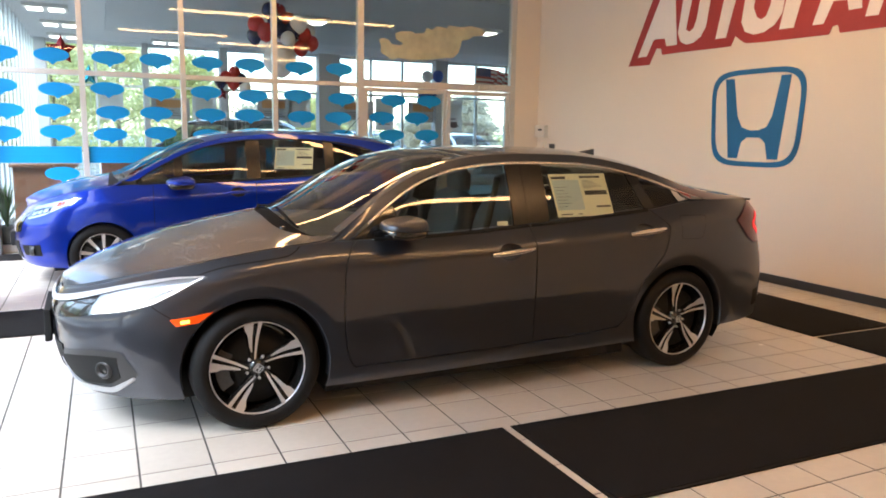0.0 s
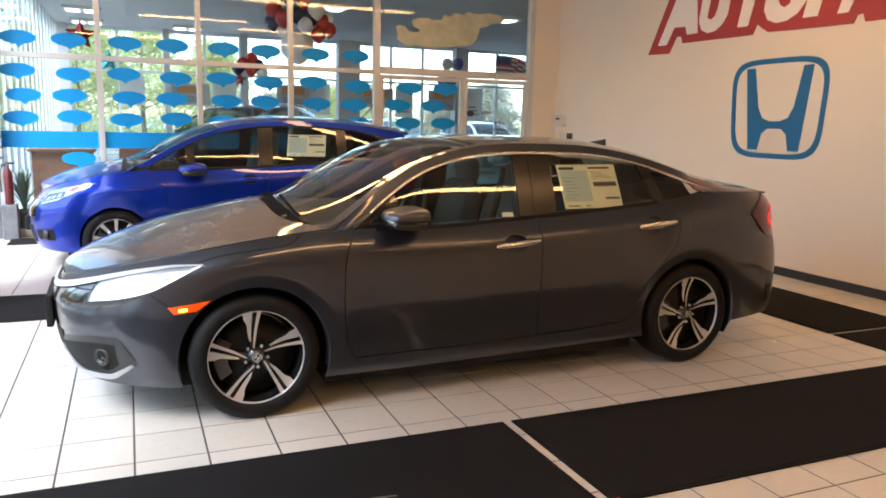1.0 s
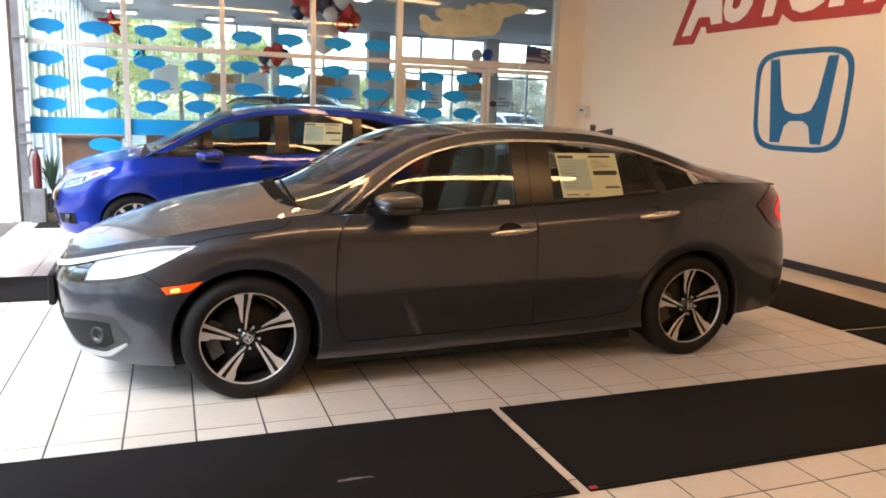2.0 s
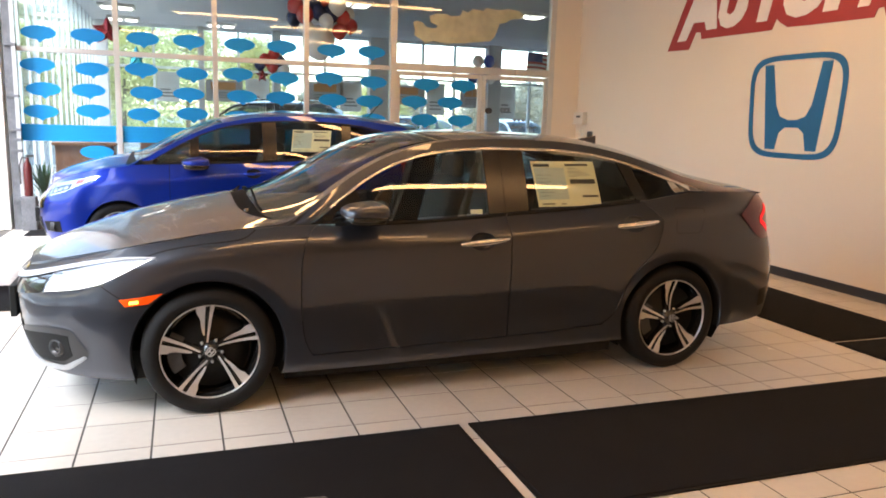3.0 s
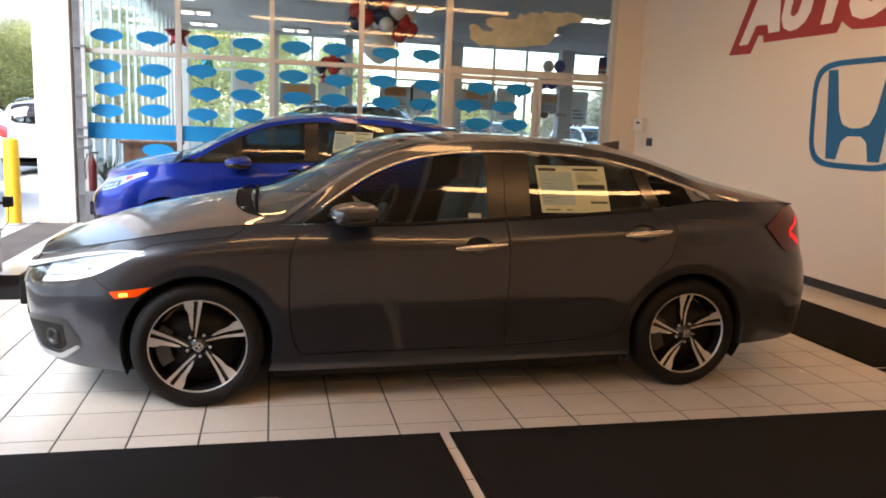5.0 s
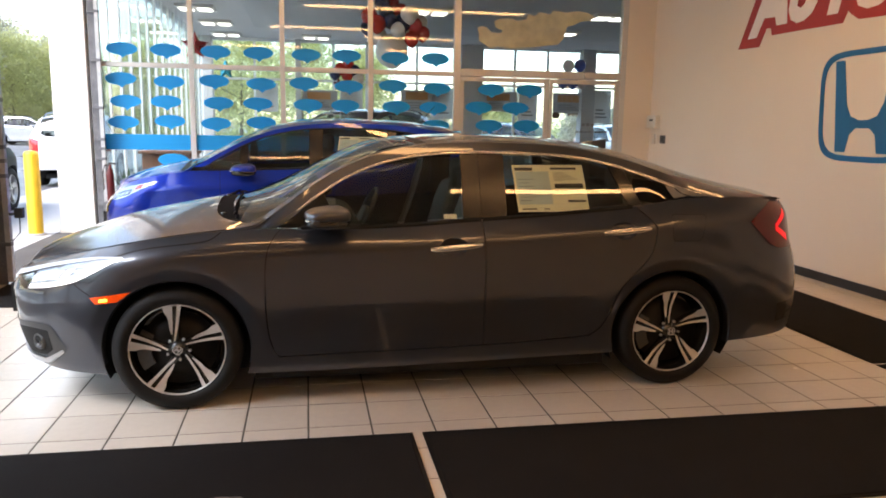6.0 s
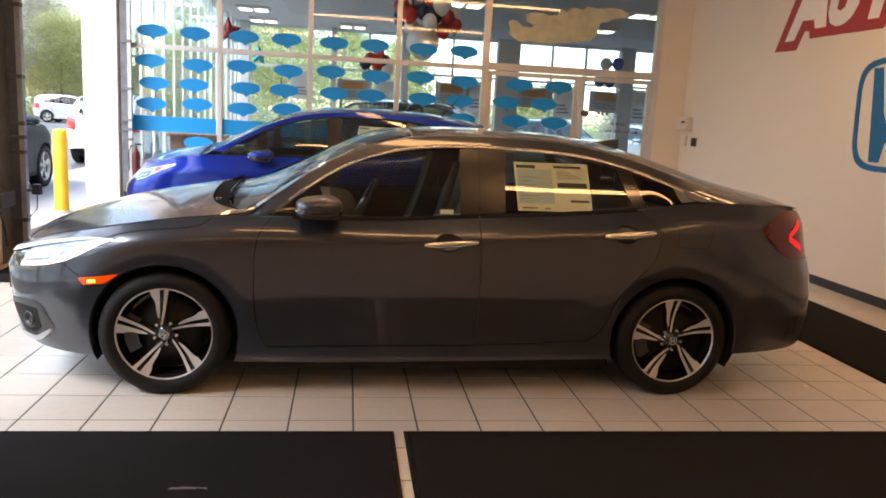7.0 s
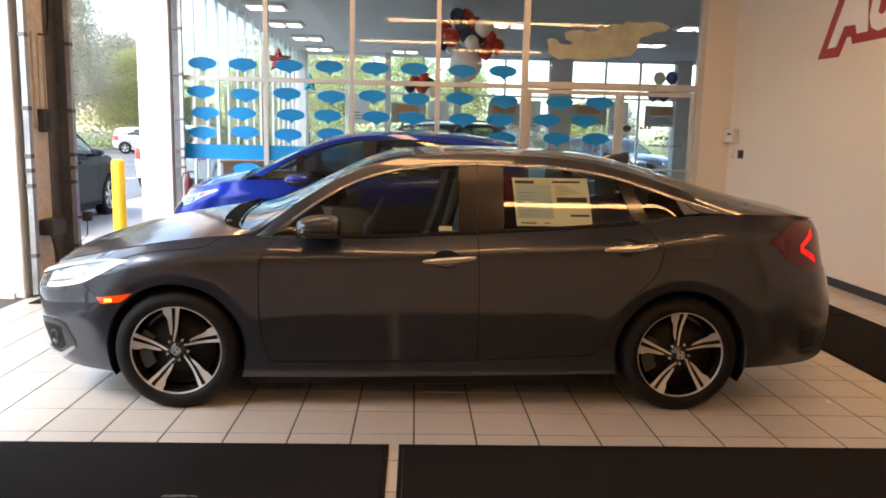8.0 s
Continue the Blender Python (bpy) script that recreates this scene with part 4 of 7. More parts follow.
    def top(self, x, f):
        """A point on hood, roof or deck; f from 0 at the middle line to 1 at the edge."""
        zb, zt = self.belt(x), self.ridge(x)
        rise = self.rail(x) - zb
        if x < 1.0:
            # the hood's edge runs softly into the foot of the windscreen pillar
            u = min(1.0, max(0.0, (rise + 0.12) / 0.24))
            wide = self.side(x, zb) + u * u * (3 - 2 * u) * (self.rim_half(x) - self.side(x, zb))
            z1 = zb + 0.5 * (rise + math.hypot(rise, 0.05))
        else:
            wide = self.rim_half(x) if rise > 0.012 else self.side(x, zb)
            z1 = max(self.rail(x), zb)
        return Vector((x, f * wide, z1 + max(0.0, zt - z1) * (1 - f ** (self.crown - 0.75 * min(1.0, max(0.0, (0.50 - x) / 0.4))))))


def flank(shape, name, x_lo, x_hi, z_lo, z_hi, mat, parent, sign, nx=24, nz=14, off=0.0, upper=False, arches=True, skirt=0.014, label="", holes=()):
    """A panel on the flank between two upright edges x(u) and two level edges z(x), with the wheel openings cut out."""
    fun = shape.glasshouse if upper else shape.side
    bm = bmesh.new()
    rows = []
    for j in range(nz + 1):
        u = j / nz
        row = []
        for i in range(nx + 1):
            s = i / nx
            x = x_lo(u) + s * (x_hi(u) - x_lo(u))
            z = z_lo(x) + u * (z_hi(x) - z_lo(x))
            row.append((x, z))
        rows.append(row)
    vs = [[bm.verts.new((x, sign * (fun(x, z) + off), z)) for x, z in row] for row in rows]
    for j in range(nz):
        for i in range(nx):
            bm.faces.new((vs[j][i], vs[j][i + 1], vs[j + 1][i + 1], vs[j + 1][i])).smooth = True
    if arches:
        for cx in (0.0, shape.base):
            cut_round(bm, cx, shape.hub, shape.arch)
    for hole in holes:
        cut_round(bm, *hole)
    if skirt:
        rim = [e for e in bm.edges if e.is_boundary]
        res = bmesh.ops.extrude_edge_only(bm, edges=rim)
        for v in res["geom"]:
            if isinstance(v, bmesh.types.BMVert):
                v.co += Vector((0, -sign * skirt, 0))
            elif isinstance(v, bmesh.types.BMFace):
                v.smooth = False
        for e in rim:
            e.smooth = False
    return part(name, bm, mat, parent, label)


def const(v):
    return lambda *_: v


def nose_panel(shape, name, a0, a1, v0, v1, mat, parent, sign, off=0.0, n=14, m=8, back=False, skirt=0.012, label=""):
    """A panel round the nose or tail: angles in degrees, v0 and v1 as functions of the way along, both sides when sign is 0."""
    bm = bmesh.new()
    for sg in ((1, -1) if sign == 0 else (sign,)):
        rows = []
        for j in range(m + 1):
            row = []
            for i in range(n + 1):
                s = i / n
                a = radians(a0 + s ** (1.5 if a0 == 0 else 1.0) * (a1 - a0))
                v = v0(s) + (v1(s) - v0(s)) * j / m
                p = shape.end_point(a, v, back)
                q = shape.end_point(min(a + 0.02, math.pi / 2), v, back)
                q2 = shape.end_point(max(a - 0.02, 0), v, back)
                t = (q - q2)
                nrm = Vector((t.y, -t.x, 0))
                nrm = -nrm if not back else nrm
                if nrm.length > 1e-6:
                    nrm.normalize()
                if nrm.y < 0:
                    nrm = -nrm
                if a > 1.5:
                    nrm = Vector((1 if back else -1, 0, 0))
                p = p + nrm * (off(s) if callable(off) else off)
                row.append((p.x, sg * p.y, p.z))
            rows.append(row)
        cx = shape.base if back else 0.0
        if a0 < 35:
            sheet(bm, rows, skirt=0, arch=(cx, shape.hub, shape.arch))
        else:
            sheet(bm, rows, skirt=skirt, inward=lambda co: Vector((-1 if back else 1, 0, 0)))
    if sign == 0:
        bmesh.ops.remove_doubles(bm, verts=bm.verts[:], dist=0.0008)
    return part(name, bm, mat, parent, label)


def fair(ob):
    """Draws a pane to one even sweep, as bent glass is."""
    co = np.empty(len(ob.data.vertices) * 3)
    ob.data.vertices.foreach_get("co", co)
    co = co.reshape(-1, 3)
    x, y = (co[:, 0] - co[:, 0].mean()) / 0.5, co[:, 1] / 0.7
    terms = np.stack([x ** i * y ** j for i in range(4) for j in (0, 2, 4) if i + j < 6], 1)
    co[:, 2] = terms @ np.linalg.lstsq(terms, co[:, 2], rcond=None)[0]
    ob.data.vertices.foreach_set("co", co.ravel())
    ob.data.update()


def top_panel(shape, name, x0, x1, mat, parent, f_edge=1.0, nx=18, ny=9, off=0.0, bow0=0.0, bow1=0.0, skirt=0.012, label="", bend=(2, 2)):
    """A panel across hood, screen, roof or deck. bow: how far its ends curve at the middle; bend: how late they curve."""
    bm = bmesh.new()
    rows = []
    for i in range(nx + 1):
        row = []
        for j in range(-ny, ny + 1):
            f = f_edge * j / ny
            a = x0 + bow0 * (1 - abs(f) ** bend[0])
            b = x1 + bow1 * (1 - abs(f) ** bend[1])
            x = a + (b - a) * i / nx
            p = shape.top(x, abs(f))
            row.append((p.x, math.copysign(p.y, f), p.z + off))
        rows.append(row)
    sheet(bm, rows, skirt=skirt, inward=lambda co: Vector((0, 0, -1)))
    return part(name, bm, mat, parent, label)


def wheel(radius, rim, width, parent, x, y, z, sign, style, name="wheel", turn=0.0):
    """A road wheel; its face looks along sign*y."""
    w = empty(name)
    w.parent = parent
    w.location = (x, y, z)
    s = sign
    bm = bmesh.new()
    sh = [(rim, -0.010), (rim + 0.006, 0.004), (rim + 0.03, 0.012), (radius - 0.04, 0.010), (radius - 0.016, -0.004), (radius - 0.003, -0.022), (radius, -0.05),
          (radius, -width + 0.05), (radius - 0.004, -width + 0.02), (radius - 0.04, -width + 0.002), (rim, -width + 0.01)]
    lathe(bm, [(r, s * h) for r, h in sh], axis="y", steps=56)
    part("tyre", bm, RUBBER, w)
    bm = bmesh.new()
    lathe(bm, [(rim - 0.004, s * -0.012), (rim - 0.010, s * -0.03), (rim - 0.022, s * -0.09), (rim - 0.03, s * -width + s * 0.02)], axis="y", steps=48)
    lathe(bm, [(rim - 0.03, s * -0.10), (0.03, s * -0.10)], axis="y", steps=48)
    part("rim", bm, RIM_BLACK if style != "silver" else WHEEL_SILVER, w)
    bm = bmesh.new()
    lathe(bm, [(rim + 0.001, s * -0.004), (rim - 0.001, s * 0.001), (rim - 0.0045, s * 0.0), (rim - 0.006, s * -0.010)], axis="y", steps=56)
    part("rim_lip", bm, MACHINED, w)
    bm = bmesh.new()
    lathe(bm, [(rim - 0.045, s * -0.075), (rim - 0.045, s * -0.062), (0.05, s * -0.062)], axis="y", steps=40)
    part("brake_disc", bm, DISC, w)
    bm = bmesh.new()
    for k in range(9):
        a0, a1 = radians(150 + 7 * k), radians(150 + 7 * (k + 1))
        r0, r1 = rim - 0.10, rim - 0.035
        pts = [(r0 * math.cos(a0), r0 * math.sin(a0)), (r1 * math.cos(a0), r1 * math.sin(a0)), (r1 * math.cos(a1), r1 * math.sin(a1)), (r0 * math.cos(a1), r0 * math.sin(a1))]
        prism(bm, pts, s * -0.06, s * -0.04, "xz")
    bmesh.ops.remove_doubles(bm, verts=bm.verts[:], dist=1e-4)
    part("caliper", bm, CALIPER, w)
    count = {"twin": 5, "silver": 5, "ten": 9}[style]
    for k in range(count):
        c = radians(90 + 360 / count * k + (1 if style == "twin" else 0))

        def pt(r, d, h):
            return (r * math.cos(c) - d * math.sin(c), s * h, r * math.sin(c) + d * math.cos(c))
        if style == "twin":
            spoke = empty("spoke")
            spoke.parent = w
            wide = [(0.080, 0.026, 0.006), (0.100, 0.0285, 0.013), (0.130, 0.0300, 0.019), (0.158, 0.0305, 0.022), (0.176, 0.0325, 0.028), (0.192, 0.0365, 0.040), (0.230, 0.0385, 0.048)]
            slim = [(0.046, 0.013, 0.008), (0.080, 0.0075, 0.011), (0.115, 0.0015, 0.013), (0.150, -0.004, 0.0145), (0.190, -0.011, 0.017), (0.230, -0.0185, 0.021)]
            web = [(0.040, 0.012, 0.030), (0.100, 0.014, 0.040), (0.160, 0.012, 0.056), (0.228, 0.014, 0.074)]
            for nm, stations, drop, mat in (("blade", wide, 0.0, MACHINED), ("blade", slim, 0.0, MACHINED), ("web", web, 0.012, RIM_BLACK)):
                bm = bmesh.new()
                rings = []
                for r, dd, ww in stations:
                    u = (r - 0.046) / 0.184
                    h = -0.014 - 0.018 * math.sin(math.pi * max(0, min(1, u * 1.05))) + 0.010 * u - drop
                    rings.append([bm.verts.new(pt(r, dd - ww / 2, h)), bm.verts.new(pt(r, dd + ww / 2, h + 0.002)), bm.verts.new(pt(r, dd + ww / 2 + 0.004, h - 0.035)), bm.verts.new(pt(r, dd - ww / 2 - 0.004, h - 0.035))])
                for a, b in zip(rings, rings[1:]):
                    for q in range(4):
                        f = bm.faces.new((a[q - 1], a[q], b[q], b[q - 1]))
                        f.material_index = 0 if q == 1 else 1
                bm.faces.new(rings[-1])
                bm.faces.new(rings[0])
                part(nm, bm, [mat, RIM_BLACK], spoke, "machined silver spoke blade" if nm == "blade" else "black spoke body")
        else:
            bm = bmesh.new()
            wd = 0.075 if style == "silver" else 0.03
            rings = []
            for i in range(5):
                u = i / 4
                r = 0.045 + u * (rim - 0.012 - 0.045)
                ww = wd * (0.6 + 0.5 * u)
                h = -0.012 - 0.02 * math.sin(math.pi * u)
                rings.append([bm.verts.new(pt(r, -ww / 2, h)), bm.verts.new(pt(r, ww / 2, h)), bm.verts.new(pt(r, ww / 2, h - 0.03)), bm.verts.new(pt(r, -ww / 2, h - 0.03))])
            for a, b in zip(rings, rings[1:]):
                for q in range(4):
                    bm.faces.new((a[q - 1], a[q], b[q], b[q - 1]))
            part("spoke", bm, [MACHINED if style == "ten" else WHEEL_SILVER], w)
    bm = bmesh.new()
    lathe(bm, [(0.0, s * -0.006), (0.026, s * -0.008), (0.032, s * -0.016), (0.050, s * -0.028), (0.056, s * -0.06)], axis="y", steps=28)
    hubp = part("hub", bm, RIM_BLACK if style != "silver" else WHEEL_SILVER, w)
    if style == "twin":
        bm = bmesh.new()
        sq = [(0.022 * math.copysign(abs(math.cos(t)) ** 0.5, math.cos(t)), 0.022 * math.copysign(abs(math.sin(t)) ** 0.5, math.sin(t))) for t in (2 * math.pi * k / 24 for k in range(24))]
        inn = [(0.8 * a, 0.8 * b) for a, b in sq]
        o = [bm.verts.new((a, s * -0.001, b)) for a, b in sq]
        n_ = [bm.verts.new((a, s * -0.001, b)) for a, b in inn]
        for k in range(24):
            bm.faces.new((o[k - 1], o[k], n_[k], n_[k - 1]))
        for a in (-0.009, 0.009):
            prism(bm, [(a - 0.003, -0.014), (a + 0.003, -0.014), (a + 0.003, 0.014), (a - 0.003, 0.014)], s * -0.007, s * -0.001, "xz")
        prism(bm, [(-0.007, -0.003), (0.007, -0.003), (0.007, 0.003), (-0.007, 0.003)], s * -0.007, s * -0.0012, "xz")
        part("cap_badge", bm, SILVER_PAINT, hubp).rotation_euler[1] = turn
    for k in range(5):
        c = radians(90 + 72 * k + 44)
        bm = bmesh.new()
        lathe(bm, [(0.0, s * -0.016), (0.006, s * -0.017), (0.008, s * -0.03)], (0.057 * math.cos(c), 0, 0.057 * math.sin(c)), "y", 8)
        part("wheel_nut", bm, WHEEL_SILVER, w)
    return w


def underbody(shape, parent, z=0.15):
    """The closed underside between the wheels: floor pan, sills' inner faces and end trays."""
    bm = bmesh.new()
    x0, x1 = -0.42, shape.base + 0.44
    low, up = [], []
    for k in range(45):
        x = x0 + (x1 - x0) * k / 44
        near = min(abs(x), abs(x - shape.base))
        wide = min(shape.side(x, 0.30) - 0.05, 0.60 if near < 0.47 else 9.0)
        lift = 0.05 * max(0.0, (x - shape.base) / (x1 - shape.base)) + 0.03 * max(0.0, -x / -x0)
        low.append([(x, wide * f, z + lift + 0.012 * (abs(f) < 0.2)) for f in (-1, -0.6, -0.22, -0.18, 0.18, 0.22, 0.6, 1)])
        up.append((x, wide, z + 0.13))
    sheet(bm, low)
    for sg in (-1, 1):
        sheet(bm, [[(x, sg * y, h) for x, y, h in up], [(p[-1][0], sg * p[-1][1], p[-1][2]) for p in low]])
    return part("underbody", bm, MATT_BLACK, parent, "black floor pan")


def ring_lip(shape, name, cx, mat, parent, sign, width=0.03):
    """The folded edge of a wheel opening and the dark well behind it."""
    R = shape.arch
    bm = bmesh.new()
    rows = [[], [], []]
    for k in range(41):
        a = radians(-12 + 204 * k / 40)
        x, z = cx + R * math.cos(a), shape.hub + R * math.sin(a)
        y = shape.side(x, z)
        rows[0].append((x, sign * (y + 0.002), z))
        rows[1].append((cx + (R - 0.008) * math.cos(a), sign * (y - 0.006), shape.hub + (R - 0.008) * math.sin(a)))
        rows[2].append((cx + (R - 0.008) * math.cos(a), sign * (y - width - 0.02), shape.hub + (R - 0.008) * math.sin(a)))
    sheet(bm, rows)
    part(name, bm, mat, parent)
    bm = bmesh.new()
    rows = [[], [], []]
    for k in range(41):
        a = radians(-25 + 230 * k / 40)
        x, z = cx + (R + 0.012) * math.cos(a), max(0.14, shape.hub + (R + 0.012) * math.sin(a))
        y = shape.side(x, max(z, shape.low + 0.02)) - 0.02
        rows[0].append((x, sign * y, z))
        rows[1].append((x, sign * (y - 0.30), z))
        rows[2].append((cx, sign * (y - 0.30), shape.hub))
    sheet(bm, rows)
    part("wheel_well", bm, MATT_BLACK, parent)


def seats(parent, mat, rows, half, h0, name="seat"):
    for x, kind in rows:
        ys = (-half, half) if kind == "bucket" else (0,)
        for y in ys:
            w = 0.25 if kind == "bucket" else 0.58
            st = empty(name)
            st.parent = parent
            st.location = (x, y, h0)
            bm = bmesh.new()
            rounded(bm, (0, 0, 0.10), (0.27, w, 0.10), 0.5, 0.4)
            part("cushion", bm, mat, st)
            bm = bmesh.new()
            rounded(bm, (0.30, 0, 0.42), (0.09, w * 0.95, 0.33), 0.55, 0.5, turn=Matrix.Rotation(radians(14), 3, "Y"))
            part("backrest", bm, mat, st)
            for hy in ((0,) if kind == "bucket" else (-0.34, 0.34)):
                bm = bmesh.new()
                rounded(bm, (0.40, hy, 0.80), (0.055, 0.13, 0.085), 0.55, 0.6)
                part("headrest", bm, mat, st)


def mirror(parent, x, y, z, sign, mat, size=1.0):
    m = empty("door_mirror")
    m.parent = parent
    m.location = (x, sign * y, z)
    bm = bmesh.new()
    rounded(bm, (0, sign * 0.10 * size, 0.012), (0.120 * size, 0.112 * size, 0.062 * size), 0.62, 0.66, 18, 32)
    for v in bm.verts:
        back = min(1.0, max(0.0, (v.co.x / size + 0.12) / 0.24))
        v.co.z = 0.004 + (v.co.z - 0.004) * (0.50 + 0.50 * back ** 0.6)
        v.co.x += 0.25 * (abs(v.co.y) - 0.1) * 0.6
        v.co.z *= 1 - 0.25 * (abs(v.co.y) / 0.2 - 0.5)
        if v.co.z < -0.002:
            v.co.z = -0.002 + 0.25 * (v.co.z + 0.002)
    part("shell", bm, mat, m)
    bm = bmesh.new()
    rounded(bm, (0.004, sign * 0.098 * size, -0.018), (0.119 * size, 0.110 * size, 0.037 * size), 0.6, 0.64, 14, 26)
    part("lower_shell", bm, GLOSS_BLACK, m)
    bm = bmesh.new()
    prism(bm, [(-0.05, -0.06), (0.06, -0.06), (0.05, -0.02), (-0.03, -0.02)], sign * -0.06, sign * 0.06, "xz")
    part("arm", bm, GLOSS_BLACK, m)
    bm = bmesh.new()
    rounded(bm, (-0.104 * size, sign * 0.115 * size, -0.003), (0.018, 0.085 * size, 0.005), 0.7, 0.7, 8, 16)
    part("turn_lamp", bm, CHROME, m)
    bm = bmesh.new()
    rounded(bm, (0.108 * size, sign * 0.10 * size, 0.008), (0.005, 0.072 * size, 0.030 * size), 0.6, 0.6, 8, 20)
    part("mirror_glass", bm, CHROME, m)


def bowl_of(x0, x1, z0, z1):
    """The oval hollow behind a door handle, as an opening in the door."""
    return (x0 + 0.45 * (x1 - x0), z0 + 0.45 * (z1 - z0), 0.076, 0.048 / 0.076)


def door_handle(shape, x0, x1, z0, z1, sign, parent, mat, bowl=True, paint=None):
    h = empty("handle")
    h.parent = parent
    bm = bmesh.new()
    rows = []
    for i in range(13):
        u = i / 12
        x, z = x0 + u * (x1 - x0), z0 + u * (z1 - z0)
        y = shape.side(x, z) + 0.012 + 0.016 * math.sin(math.pi * u) ** 0.6
        t = 0.0165 * (0.55 + 0.45 * math.sin(math.pi * u) ** 0.5)
        rows.append([(x, sign * (y - 0.012), z + t), (x, sign * y, z + t * 0.8), (x, sign * (y + 0.002), z), (x, sign * y, z - t * 0.8), (x, sign * (y - 0.012), z - t), (x, sign * (y - 0.012), z + t)])
    sheet(bm, rows)
    part("grip", bm, mat, h, "polished grip")
    if bowl:
        bm = bmesh.new()
        xc = x0 + 0.45 * (x1 - x0)
        zc = z0 + 0.45 * (z1 - z0)
        rows = []
        for k in range(25):
            a = 2 * math.pi * k / 24
            row = []
            for q, d in ((1.0, 0.0), (0.93, 0.016), (0.75, 0.027), (0.45, 0.032), (0.01, 0.033)):
                x, z = xc + 0.076 * q * math.cos(a), zc + 0.048 * q * math.sin(a)
                row.append((x, sign * (shape.side(x, z) - d), z))
            rows.append(row)
        sheet(bm, rows)
        part("bowl", bm, paint or mat, h)


def strip_on(shape, name, pts, width, mat, parent, sign, upper=False, off=0.002, label="", height=0.004):
    """A narrow moulding along points (x, z) of the flank."""
    fun = shape.glasshouse if upper else shape.side
    bm = bmesh.new()
    rows = [[], [], [], []]
    for i, (x, z) in enumerate(pts):
        a, b = pts[max(0, i - 1)], pts[min(len(pts) - 1, i + 1)]
        d = Vector((b[0] - a[0], b[1] - a[1])).normalized()
        nx_, nz_ = -d.y * width / 2, d.x * width / 2
        for k, (s, o) in enumerate(((1, 0.0), (0.8, height), (-0.8, height), (-1, 0.0))):
            xx, zz = x + s * nx_, z + s * nz_
            rows[k].append((xx, sign * (fun(xx, zz) + off + o), zz))
    sheet(bm, rows)
    return part(name, bm, mat, parent, label)


def span(f, x0, x1, n=30):
    return [(x0 + (x1 - x0) * i / n, f(x0 + (x1 - x0) * i / n)) for i in range(n + 1)]

# ---- dark grey sedan ----
S = Shape(
    nose=curve((0.15, -0.80), (0.24, -0.87), (0.40, -0.915), (0.55, -0.925), (0.66, -0.88), (0.80, -0.70)),
    tail=curve((0.18, 3.66), (0.28, 3.74), (0.40, 3.765), (0.55, 3.755), (0.70, 3.72), (0.80, 3.675), (0.95, 3.63), (1.06, 3.60)),
    front=0.22, rear=2.80, nf=3.0, nr=3.1, half=0.905, base=2.70, hub=0.318, arch=0.367, low=0.15, shoulder=curve((-1.0, 0.08), (1.7, 0.08), (2.3, 0.092), (2.8, 0.088), (3.2, 0.070), (3.7, 0.055)),
    crease=curve((-0.95, 0.60), (-0.5, 0.715), (0.0, 0.775), (0.6, 0.80), (1.6, 0.862), (2.4, 0.915), (3.2, 0.955), (3.7, 0.965)),
    section=curve((0.0, 0.060), (0.10, 0.034), (0.20, 0.032), (0.32, 0.028), (0.60, 0.012), (0.85, 0.004), (1.0, 0.0)),
    bottom=curve((-0.95, 0.235), (-0.75, 0.205), (-0.45, 0.195), (0.45, 0.185), (2.3, 0.215), (3.1, 0.252), (3.40, 0.264), (3.6, 0.285), (3.77, 0.33)),
    belt=curve((-0.94, 0.635), (-0.86, 0.675), (-0.70, 0.735), (-0.50, 0.790), (-0.20, 0.858), (0.10, 0.905), (0.35, 0.925), (0.60, 0.930), (0.85, 0.930), (1.6, 0.968),
               (2.42, 1.028), (2.85, 1.085), (3.10, 1.088), (3.35, 1.070), (3.55, 1.045), (3.75, 1.02)),
    rail=curve((-1.0, 0.40), (0.25, 0.72), (0.42, 0.945), (0.56, 1.055), (0.70, 1.155), (0.85, 1.238), (1.0, 1.300), (1.18, 1.345), (1.40, 1.370), (1.60, 1.376), (1.92, 1.370), (2.16, 1.346),
               (2.42, 1.292), (2.64, 1.225), (2.88, 1.160), (3.10, 1.114), (3.30, 1.090), (3.50, 1.060), (3.62, 1.036)),
    rail_half=curve((0.30, 0.81), (0.56, 0.772), (0.85, 0.712), (1.18, 0.668), (1.6, 0.658), (2.2, 0.668), (2.64, 0.672), (3.0, 0.700), (3.3, 0.745), (3.62, 0.76)),
    ridge=curve((-0.94, 0.640), (-0.86, 0.715), (-0.69, 0.802), (-0.52, 0.864), (-0.35, 0.918), (-0.18, 0.957), (0.0, 0.992), (0.18, 1.022), (0.32, 1.036), (0.64, 1.178), (0.96, 1.332),
                (1.20, 1.392), (1.58, 1.416), (2.05, 1.408), (2.40, 1.370), (2.77, 1.276), (3.05, 1.190), (3.30, 1.134), (3.48, 1.104), (3.58, 1.078), (3.64, 1.042)),
    crown=2.3)
dlo = curve((0.47, 0.925), (0.56, 0.985), (0.70, 1.088), (0.85, 1.183), (1.0, 1.247), (1.18, 1.292), (1.39, 1.316), (1.59, 1.323), (1.91, 1.317), (2.16, 1.296), (2.41, 1.244), (2.64, 1.170), (2.88, 1.094))
S.flared = True
S.belt, S.crease = eased(S.belt, -0.95, 3.78), eased(S.crease, -0.96, 3.72)
S.rail, S.ridge, S.rail_half = eased(S.rail, -0.98, 3.66), eased(S.ridge, -0.94, 3.66), eased(S.rail_half, 0.20, 3.66)
S.roll = curve((-0.6, 2.3), (0.1, 2.2), (0.75, 2.0), (1.05, 1.6), (1.4, 1.12), (2.4, 1.12), (2.9, 1.7), (3.7, 2.0))
